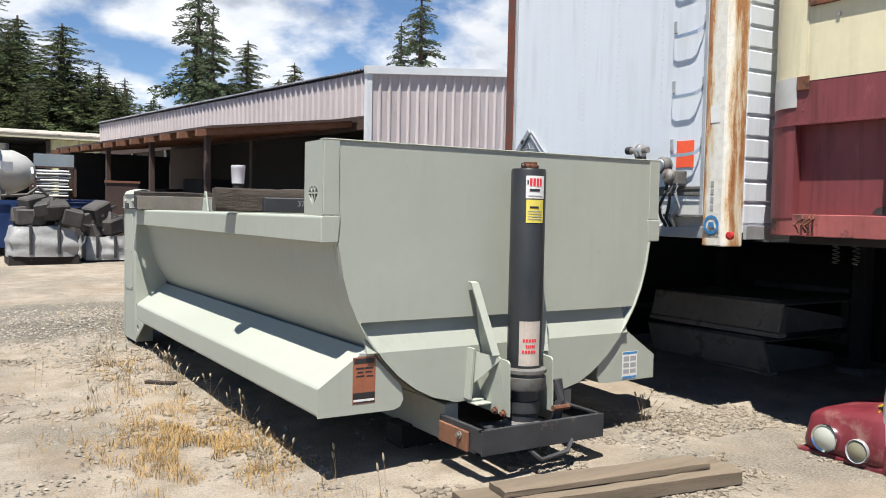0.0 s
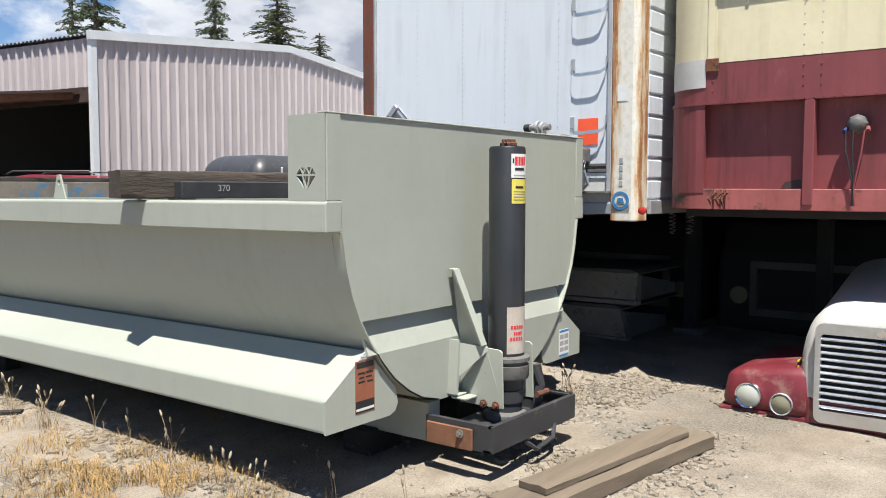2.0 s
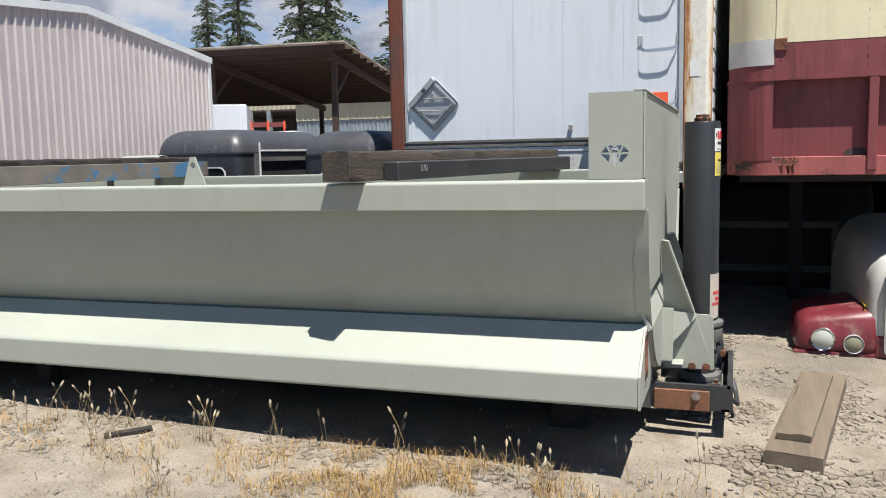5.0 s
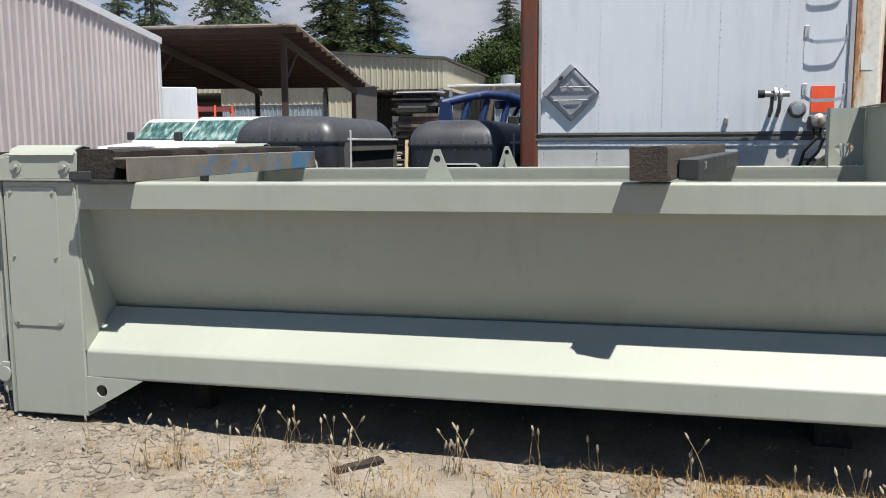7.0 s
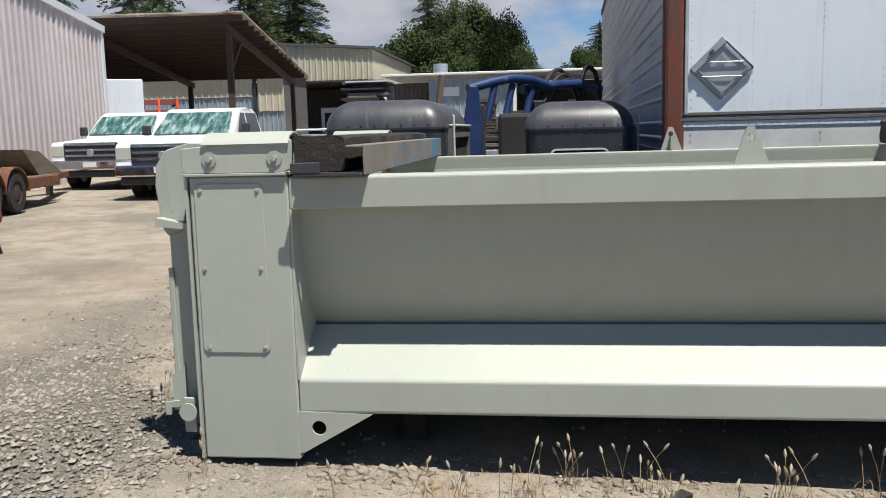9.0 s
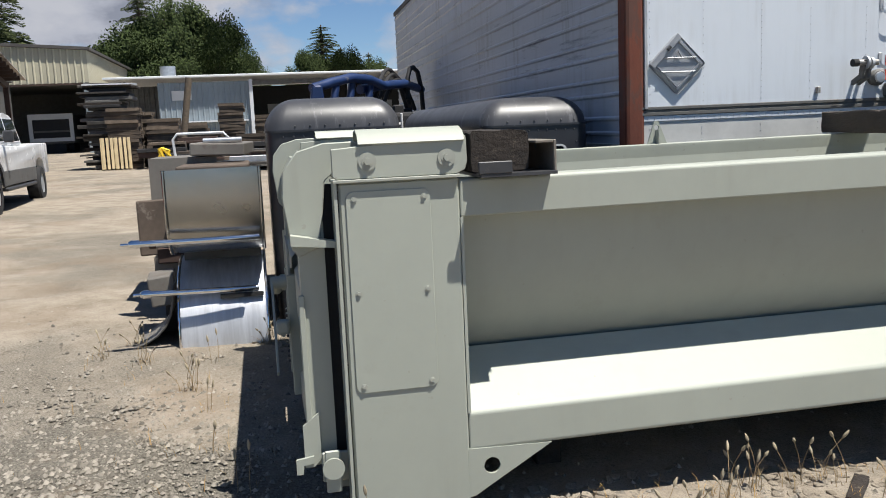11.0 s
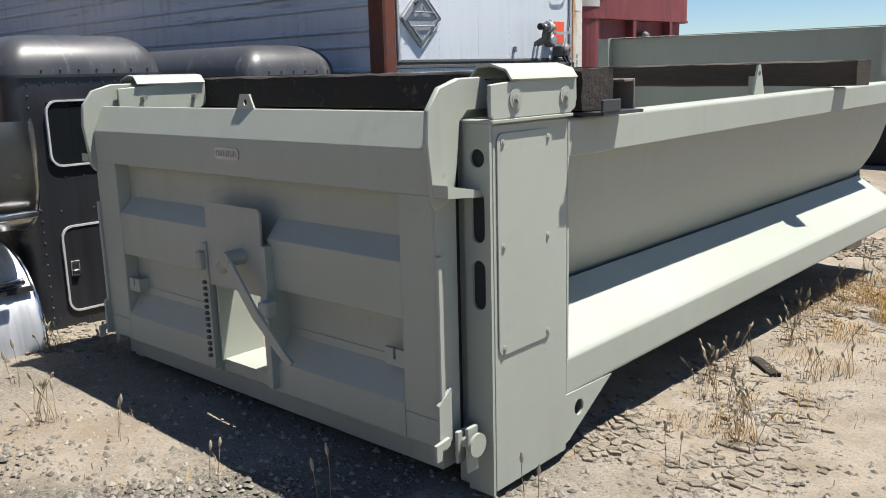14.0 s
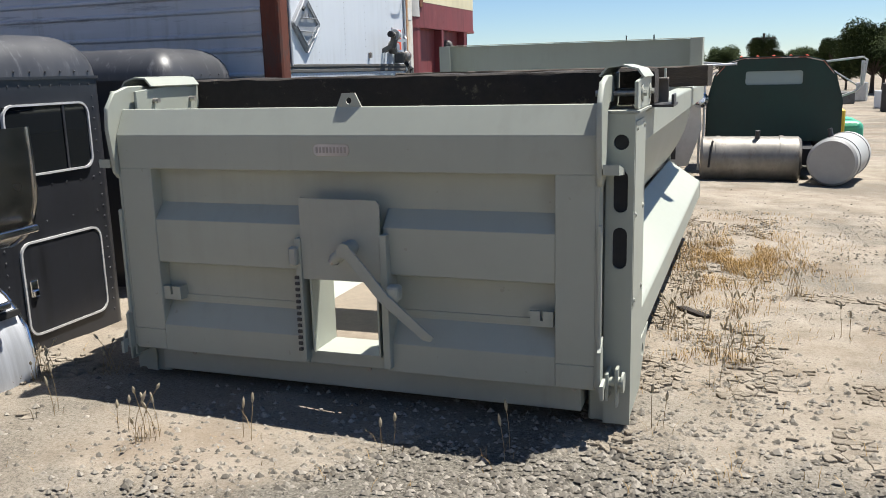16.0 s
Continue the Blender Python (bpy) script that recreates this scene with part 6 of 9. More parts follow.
# ---------------------------------------------------------------- red truck hood on the ground
def build_hood():
    T = thing("truck_hood", "red and white truck hood with grille and headlights, on the ground", "truck hood", (5.2, 2.1, 0.0))
    yc = 2.09
    body = bmesh.new()
    secs = [(4.645, 0.45, 0.66, 0.02), (4.66, 0.50, 0.735, 0.0), (4.70, 0.535, 0.775, 0.0), (4.80, 0.55, 0.80, 0.0), (5.1, 0.565, 0.83, 0.0), (5.6, 0.59, 0.91, 0.0), (6.3, 0.64, 1.0, 0.0)]
    rows = []
    for x, w, h, z0 in secs:
        row = []
        for i in range(21):
            a = math.pi * i / 20
            c, s = math.cos(a), math.sin(a)
            row.append(body.verts.new((x, yc + w * math.copysign(abs(c) ** 0.42, c), z0 + h * abs(s) ** 0.42)))
        rows.append(row)
    for A, B in zip(rows, rows[1:]):
        for i in range(20):
            body.faces.new((A[i], A[i + 1], B[i + 1], B[i]))
    rounded(body)
    body.faces.new(rows[0])
    part("hood_shell", body, HOOD_WHITE, T, "dirty white upper hood shell")
    for s in (1, -1):
        def Y(d, s=s):
            return yc + s * d
        fb = box(4.63, 5.55, *sorted((Y(0.44), Y(1.04))), 0.02, 0.40, 0.085, 4)
        for v in fb.verts:
            out = abs(v.co.y - yc) - 0.44
            up = max(0.0, v.co.z - 0.2)
            v.co.z -= 0.10 * up / 0.2 * max(0.0, out / 0.6) ** 1.5
            v.co.x += 0.3 * up * up / 0.2 + 0.10 * max(0.0, out - 0.35)
            v.co.y -= s * 0.22 * up * max(0.0, out / 0.6)
        rounded(fb)
        fen = part("fender", fb, HOOD_RED, T, "dull red fender")
        part("lower_lip", box(4.645, 4.75, *sorted((Y(0.44), Y(1.05))), 0.0, 0.055, 0.015, 2), HOOD_RED, fen)
        for d, z, r, m in ((0.845, 0.152, 0.088, LENS), (0.632, 0.122, 0.072, LENS_AMBER)):
            hl = part("headlight", lathe([(0, 0.026), (r * 0.5, 0.022), (r * 0.86, 0.006), (r * 0.86, -0.03), (0, -0.03)], (4.628, Y(d), z), (-1, 0, 0), 28), m, fen, "round headlight" if d > 0.7 else "round clouded lamp")
            part("chrome_ring", lathe([(r * 0.84, -0.03), (r, -0.03), (r * 1.02, 0.0), (r * 0.97, 0.012), (r * 0.86, 0.004)], (4.625, Y(d), z), (-1, 0, 0), 28), CHROME if d > 0.7 else ALU_DULL, fen)
    part("red_band", box(4.635, 5.3, yc - 0.49, yc + 0.49, 0.0, 0.20, 0.03, 2), HOOD_RED, T)
    for dz, m in ((0.0, YELLOW), (0.022, DARK), (0.035, YELLOW)):
        for s in (1, -1):
            st = bmesh.new()
            box(4.70, 4.95, *sorted((yc + s * 0.55, yc + s * 0.557)), 0.395 + dz - 0.03, 0.405 + dz - 0.03, bm=st)
            part("pin_stripe", st, m, T)
    g = part("grille", plate(round_rect(yc - 0.43, yc + 0.43, 0.045, 0.685, 0.05), [round_rect(yc - 0.395, yc + 0.395, 0.125, 0.615, 0.02)], 'x', 4.605, 4.65), ALU, T, "bright barred grille")
    # Black sheet puts the shade behind the bars into colour.
    part("grille_back", box(4.642, 4.652, yc - 0.42, yc + 0.42, 0.1, 0.64), DARK, g)
    for i in range(11):
        z = 0.148 + i * 0.0435
        part("bar", prism([(4.612, z - 0.008), (4.606, z), (4.612, z + 0.01), (4.64, z + 0.008), (4.64, z - 0.006)], 'y', yc - 0.395, yc + 0.395), ALU, g)
    part("badge", prism(round_rect(yc - 0.075, yc + 0.075, 0.63, 0.665, 0.016), 'x', 4.596, 4.606), CHROME, g, "oval chrome badge")
    T.matrix_basis = Matrix.Translation((5.165, 2.12, -0.004))
    return T


build_hood()


# ---------------------------------------------------------------- sleeper boxes
def dome(x0, x1, y0, y1, z0, h, rv, re, n=7):
    """A roof cap: round corners in plan (rv) and a rounded edge (re) up to height h."""
    b = bmesh.new()
    rows = []
    for i in range(n + 1):
        a = radians(90 * i / n)
        ins = re * (1 - math.cos(a))
        z = z0 + h * math.sin(a)
        rows.append([b.verts.new((x, y, z)) for x, y in round_rect(x0 + ins, x1 - ins, y0 + ins, y1 - ins, max(0.02, rv - ins * 0.5), 6)])
    k = len(rows[0])
    for A, B in zip(rows, rows[1:]):
        for j in range(k):
            b.faces.new((A[j], A[(j + 1) % k], B[(j + 1) % k], B[j]))
    rounded(b)
    b.faces.new(rows[-1])
    b.faces.new(rows[0][::-1])
    return b


def build_sleeper(x0, x1, y0, y1, zb, band, top, window, label):
    S = thing("sleeper_cab", label, "truck sleeper", ((x0 + x1) / 2, (y0 + y1) / 2, zb), "sleeper cabs")
    part("body", prism(round_rect(x0, x1, y0, y1, 0.10, 6), 'z', zb, band), SLEEPER, S, "charcoal riveted body")
    part("roof", dome(x0 - 0.006, x1 + 0.006, y0 - 0.006, y1 + 0.006, band, top - band, 0.14, 0.24), SLEEPER_ROOF, S, "grey rounded sun-bleached roof")
    part("roof_seam", prism(round_rect(x0 - 0.01, x1 + 0.01, y0 - 0.01, y1 + 0.01, 0.105, 6), 'z', band - 0.012, band + 0.004), SLEEPER, S)
    pts = [(x0, y, band - 0.045) for y in np.arange(y0 + 0.13, y1 - 0.1, 0.075)]
    pts += [(x0, y, z) for y in (y0 + 0.115, y1 - 0.115) for z in np.arange(zb + 0.1, band - 0.08, 0.065)]
    if window:
        wy0, wy1, wz0, wz1 = window
        pts += [(x0, y, wz0 - 0.06) for y in np.arange(wy0, wy1, 0.11)] + [(x0, y, 0.87) for y in np.arange(wy0, wy1, 0.2)]
    pts += [(x0 - 0.006, y, band + 0.03) for y in np.arange(y0 + 0.13, y1 - 0.1, 0.11)]
    part("rivets", rivets(pts, (-1, 0, 0), 0.0075, 0.005), SLEEPER_ROOF, S, kind="stuff")
    if window:
        w = part("window", plate(round_rect(wy0, wy1, wz0, wz1, 0.07), [round_rect(wy0 + 0.011, wy1 - 0.011, wz0 + 0.012, wz1 - 0.011, 0.06)], 'x', x0 - 0.018, x0 + 0.002), BEAD, S, "sliding window in a bright frame")
        part("pane", box(x0 - 0.008, x0 - 0.003, wy0 + 0.012, wy1 - 0.012, wz0 + 0.012, wz1 - 0.012), DARK_GLASS, w)
        part("mullion", box(x0 - 0.014, x0 - 0.008, wy0 + 0.19, wy0 + 0.205, wz0 + 0.015, wz1 - 0.015), BLACK_STEEL, w)
        d = part("locker_door", plate(round_rect(8.37, 8.99, 0.255, 0.78, 0.07), [round_rect(8.382, 8.978, 0.267, 0.768, 0.06)], 'x', x0 - 0.012, x0 + 0.002), BEAD, S, "locker door in a bright bead")
        part("door_skin", prism(round_rect(8.384, 8.976, 0.269, 0.766, 0.06), 'x', x0 - 0.007, x0 - 0.001), SLEEPER, d)
        h = part("handle", box(x0 - 0.014, x0 - 0.007, 8.90, 8.955, 0.475, 0.57, 0.006), CHROME, d, "chrome paddle handle")
        part("paddle", box(x0 - 0.026, x0 - 0.014, 8.907, 8.947, 0.48, 0.515, 0.005), CHROME, h)
    else:
        w = part("window", plate(round_rect(y0 + 0.2, y1 - 0.2, 1.05, 1.46, 0.05), [round_rect(y0 + 0.215, y1 - 0.215, 1.065, 1.445, 0.04)], 'x', x0 - 0.018, x0 + 0.002), BEAD, S, "window in a bright frame")
        part("pane", box(x0 - 0.008, x0 - 0.003, y0 + 0.21, y1 - 0.21, 1.06, 1.45), DARK_GLASS, w)
    # opening on the inner side
    part("bellows_frame", plate([(x0 + 0.25, zb + 0.3), (x1 - 0.06, zb + 0.3), (x1 - 0.06, band - 0.005), (x0 + 0.25, band - 0.005)], [[(x0 + 0.31, zb + 0.36), (x1 - 0.12, zb + 0.36), (x1 - 0.12, band - 0.09), (x0 + 0.31, band - 0.09)]], 'y', y0 - 0.04, y0 + 0.005), DARK_GREY, S, "grey frame of the pass-through opening")
    # Black sheet on the closed body paints the darkness of the opening.
    part("dark_opening", box(x0 + 0.3, x1 - 0.11, y0 - 0.012, y0 - 0.004, zb + 0.35, band - 0.08), DARK, S)
    part("roof_lip", box(x0 + 0.32, x1 - 0.04, y0 - 0.055, y0 - 0.004, band + 0.004, band + 0.026, 0.006), BEAD, S, "pale lip over the opening")
    part("edge_bead", box(x0 + 0.27, x0 + 0.295, y0 - 0.06, y0 - 0.041, zb + 0.3, band + 0.1, 0.006), BEAD, S)
    for x in (x0 + 0.3, x1 - 0.3):
        for y in (y0 + 0.2, y1 - 0.2):
            part("skid", box(x - 0.15, x + 0.15, y - 0.08, y + 0.08, ground_z(x, y) - 0.03, zb + 0.005), DARK_WOOD, S)
    return S


build_sleeper(4.955, 6.9, 8.20, 9.20, 0.14, 1.655, 1.89, (8.37, 9.0, 1.13, 1.515), "charcoal riveted truck sleeper box with window and locker door")
build_sleeper(5.0, 8.8, 6.68, 7.55, 0.14, 1.62, 1.84, None, "charcoal truck sleeper box with rounded grey roof")


# ---------------------------------------------------------------- fenders and scrap truck panels
def build_fenders():
    F = thing("half_fender", "brushed aluminium half-round truck fender standing on edge", "fender", (4.95, 9.58, 0.075), "truck fenders")
    arc = [(5.25, 0.75), (5.15, 0.74), (5.05, 0.722), (4.95, 0.69), (4.86, 0.645), (4.78, 0.585), (4.715, 0.51), (4.668, 0.42), (4.64, 0.32), (4.628, 0.21), (4.63, 0.075)]
    part("skin", strip(arc, 0.006, 'y', 9.28, 9.90), FENDER, F)
    for y in (9.28, 9.89):
        part("rolled_edge", tube([(x, y, z) for x, z in arc], 0.011, 8), CHROME, F)
    bar = part("mounting_bar", tube([(4.715, 9.33, 0.553), (4.69, 9.6, 0.56), (4.66, 10.08, 0.575)], 0.021, 12), CHROME, F, "chrome mounting bar")
    part("bar_end", lathe([(0, 0), (0.028, 0), (0.03, 0.05), (0.02, 0.07), (0.012, 0.075), (0.012, 0.12), (0, 0.12)], (4.66, 10.06, 0.575), (0, 1, 0), 12), CHROME, bar)
    part("rubber_strip", box(4.675, 4.70, 9.30, 9.6, 0.50, 0.53), RUBBER, F)
    G = thing("half_fender", "polished stainless fender panel propped above another", "fender", (4.95, 9.58, 0.84), "truck fenders")
    prof = [(4.52, 1.425), (4.512, 1.25), (4.52, 1.08), (4.55, 0.98), (4.61, 0.90), (4.70, 0.845), (4.83, 0.825), (5.1, 0.84)]
    part("skin", strip(prof, 0.006, 'y', 9.27, 9.90), STAINLESS, G)
    for y in (9.27, 9.90):
        part("rolled_edge", tube([(x, y, z) for x, z in prof], 0.012, 8), STAINLESS, G)
    bar = part("mounting_bar", tube([(4.51, 9.30, 0.945), (4.49, 9.6, 0.945), (4.47, 10.10, 0.95)], 0.021, 12), CHROME, G, "chrome mounting bar")
    part("bar_end", lathe([(0, 0), (0.028, 0), (0.03, 0.05), (0.02, 0.07), (0.012, 0.075), (0.012, 0.12), (0, 0.12)], (4.47, 10.08, 0.95), (0, 1, 0), 12), CHROME, bar)
    part("inner_stay", box(5.1, 5.14, 9.3, 9.86, 0.2, 1.4, 0.004), DARK_GREY, G)


build_fenders()


def panel_box(name, x0, x1, y0, y1, z0, z1, m, label, cat="metal panel", turn=0.0, tilt=0.0):
    c = ((x0 + x1) / 2, (y0 + y1) / 2, z0)
    b = box(x0 - c[0], x1 - c[0], y0 - c[1], y1 - c[1], 0, z1 - z0, 0.012, 2)
    ob = solo(name, b, m, label, cat)
    ob.matrix_basis = pose(*c, tilt, 0, turn) @ Matrix.Translation(ob.location)
    return ob


def wedge_fairing(x, y0, y1, z0, z1, drop, label):
    """A sheet fairing whose lower edge slants down towards its outer end, with a folded lip."""
    F = thing("side_fairing", label, "fairing", (x, (y0 + y1) / 2, z0 - drop))
    out = [(y0, z1), (y1, z1), (y1, z0 - drop), (y0, z0)]
    part("face_sheet", prism(out, 'x', x, x + 0.012), LIGHT_GREY, F)
    part("folded_lip", prism([(y0, z0 + 0.012), (y1, z0 - drop + 0.012), (y1, z0 - drop), (y0, z0)], 'x', x - 0.02, x - 0.002), LIGHT_GREY, F)
    part("top_sheet", box(x + 0.013, x + 0.95, y0, y1, z1 - 0.012, z1), LIGHT_GREY, F)
    part("end_sheet", box(x + 0.013, x + 0.95, y1 - 0.012, y1, z0 - drop, z1 - 0.013), LIGHT_GREY, F)
    return F


LIGHT_GREY = mat("dusty_grey_panel", (0.15, 0.1387, 0.1237), 0.55, var=0.15, scale=3, fine=30, bumpy=0.08, worn=(0.12, 0.1, 0.085), wear=0.55, wscale=4)
MUD_BROWN = mat("mud_splashed_plate", (0.1, 0.075, 0.058), 0.8, var=0.3, scale=4, fine=25, bumpy=0.2, worn=(0.19, 0.16, 0.13), wear=0.58, wscale=5)
wedge_fairing(6.1, 9.62, 10.18, 1.20, 1.47, 0.20, "dusty grey truck side fairing laid on a frame")
panel_box("side_fairing", 6.0, 7.3, 9.35, 9.80, 1.475, 1.58, LIGHT_GREY, "dusty grey truck panel with a lipped edge", "fairing", -3, 2)
wedge_fairing(5.75, 9.72, 10.16, 0.86, 1.05, 0.14, "dull grey truck step fairing with a slanting edge")
wedge_fairing(5.6, 9.70, 10.14, 0.50, 0.70, 0.15, "dull grey truck step fairing with a slanting edge")
panel_box("mud_flap", 5.6, 5.64, 10.02, 10.24, 0.72, 1.16, MUD_BROWN, "brown mud-caked plate hanging from scrap", "plate", 8)
panel_box("frame_rail", 5.3, 8.5, 9.55, 9.75, 0.90, 1.12, DARK_GREY, "dark grubby truck frame rail", "frame rail")
panel_box("frame_rail", 5.5, 8.5, 9.92, 10.1, 0.66, 0.78, RUSTY_STEEL, "rusty truck frame rail", "frame rail")
panel_box("tool_box", 5.4, 6.3, 9.35, 9.9, 1.125, 1.415, MUD_BROWN, "dark battery box on a truck frame", "tool box")
panel_box("axle_stand", 5.6, 5.75, 9.5, 9.8, 0.1, 0.9, DARK, "dark stand under the truck frame", "stand")
panel_box("axle_stand", 5.7, 5.85, 9.93, 10.1, 0.1, 0.66, DARK, "dark stand under the truck frame", "stand")
panel_box("axle_stand", 7.6, 7.8, 9.6, 10.2, 0.1, 0.9, DARK, "dark stand under the truck frame", "stand")
qf = thing("quarter_fender", "dark grey curved quarter fender standing on the dirt", "fender", (4.95, 10.1, 0.1))
arc = [(9.925, 0.60), (9.93, 0.50), (9.95, 0.41), (9.99, 0.33), (10.05, 0.265), (10.13, 0.215), (10.22, 0.185), (10.33, 0.17)]
part("skin", strip(arc, 0.008, 'x', 4.72, 5.2), LIGHT_GREY, qf)
part("rolled_edge", tube([(4.72, y, z) for y, z in arc], 0.01, 6), DARK_GREY, qf)
part("side_plate", prism(arc + [(10.33, 0.1), (9.925, 0.1)], 'x', 5.19, 5.2), BLACK_STEEL, qf)
part("foot", box(4.74, 5.18, 9.99, 10.32, 0.085, 0.165, 0.01), BLACK_STEEL, qf, "black sheet foot")
for py, pz in ((10.12, 0.80), (10.1, 0.46)):
    rd = thing("steel_rod", "rusty threaded rod poking out of scrap", "rod", (5.5, py, pz))
    part("shaft", tube([(5.5, py - 0.45, pz), (5.48, py, pz + 0.01)], 0.014, 8), GALV, rd)
    part("nut", cyl((5.48, py - 0.02, pz + 0.01), (5.48, py + 0.03, pz + 0.011), 0.026, n=6), RUSTY_STEEL, rd)
panel_box("lipped_box", 5.0, 5.35, 9.93, 10.12, 0.42, 0.64, LIGHT_GREY, "dusty grey box lid wedged behind the fender", "panel", 4, -6)
hr = thing("grab_rail", "bent white tube rail on scrap", "rail", (6.9, 9.8, 1.5))
part("tube", tube([(6.9, 10.03, 1.45), (6.9, 10.04, 1.62), (6.9, 10.0, 1.67), (6.9, 9.58, 1.67), (6.9, 9.54, 1.62), (6.9, 9.54, 1.5)], 0.013, 8), TRIM_WHITE, hr)
rl = solo("roll_bar", cyl((6.1, 9.4, 1.60), (6.12, 9.72, 1.60), 0.025, n=14), GALV, "short galvanised pipe on a panel", "pipe")
yh = thing("yellow_hose", "coil of yellow hose hung on scrap frame", "hose", (6.4, 10.2, 1.3))
part("coil", tube([(6.9, 10.12 + 0.05 * math.sin(k * 1.3), 1.33 + 0.22 * abs(math.sin(k * 0.7))) for k in range(12)], 0.018, 6), YELLOW, yh)


def build_blue_rig():
    R = thing("loader_boom", "blue hydraulic loader booms with black hoses, parked", "machine", (11.3, 7.7, 0.2))
    part("boom", tube([(10.55, 8.5, 2.22), (10.8, 8.2, 2.31), (11.05, 7.9, 2.38), (11.3, 7.6, 2.36), (11.6, 7.35, 2.28)], 0.07, 10), BLUE_PAINT, R, "blue bent boom arm")
    part("boom", tube([(11.3, 7.75, 2.22), (11.9, 7.25, 2.30), (12.6, 6.85, 2.35), (13.3, 6.45, 2.28)], 0.07, 10), BLUE_PAINT, R, "blue bent boom arm")
    for x, y in ((10.75, 8.25), (11.0, 8.0), (11.25, 7.7)):
        part("ram", cyl((x, y, 1.75), (x + 0.12, y - 0.12, 2.3), 0.055, n=10), BLUE_PAINT, R)
    for x, y, z in ((10.7, 8.35, 2.0), (11.4, 7.5, 2.05), (12.2, 7.05, 2.0), (12.8, 6.8, 1.95)):
        part("upright", box(x - 0.08, x + 0.08, y - 0.08, y + 0.08, 0.6, z, 0.02), DARK, R)
    part("engine_cover", box(10.9, 12.8, 7.0, 8.1, 0.7, 1.86, 0.06, 2), DARK, R, "black engine cover")
    part("mast", prism([(8.35, 0.5), (8.6, 0.5), (8.58, 1.7), (8.5, 2.26), (8.36, 2.26), (8.3, 1.7)], 'x', 10.5, 10.68, 0.02), BLUE_PAINT, R, "blue upright mast plate")
    part("deck", box(10.5, 13.2, 6.8, 8.5, 0.45, 0.7, 0.03), DARK_GREY, R)
    part("skid", box(10.8, 12.9, 7.1, 8.2, 0.2, 0.46, 0.02), DARK, R)
    for k in range(3):
        d = 0.16 * k
        part("hose", tube([(11.5 + d + 1.3 * u, 7.55 - d * 0.6 - 0.75 * u, 1.9 + (0.66 - 0.07 * k) * math.sin(math.pi * min(1.0, u * 0.95 + 0.03))) for u in [j / 11 for j in range(12)]], 0.032, 8), DARK, R)
    part("hose", tube([(12.7, 6.8, 2.1), (12.72, 6.78, 2.45), (12.8, 6.72, 2.6), (12.92, 6.64, 2.63), (13.04, 6.55, 2.56), (13.14, 6.48, 2.3), (13.2, 6.45, 1.9)], 0.04, 8), DARK, R)
    return R


build_blue_rig()

# ---------------------------------------------------------------- vehicles in the yard
def wheel(parent, x, y, z, r, w, rim=ALU_DULL):
    t = part("wheel", lathe([(r * 0.55, -w / 2), (r * 0.9, -w / 2), (r, -w * 0.35), (r, w * 0.35), (r * 0.9, w / 2), (r * 0.55, w / 2)], (x, y, z), (0, 1, 0), 22), RUBBER, parent)
    part("rim", lathe([(0, -w * 0.44), (r * 0.3, -w * 0.46), (r * 0.5, -w * 0.36), (r * 0.58, -w * 0.45), (r * 0.58, w * 0.45), (r * 0.5, w * 0.36), (r * 0.3, w * 0.46), (0, w * 0.44)], (x, y, z), (0, 1, 0), 18), rim, t)
    return t


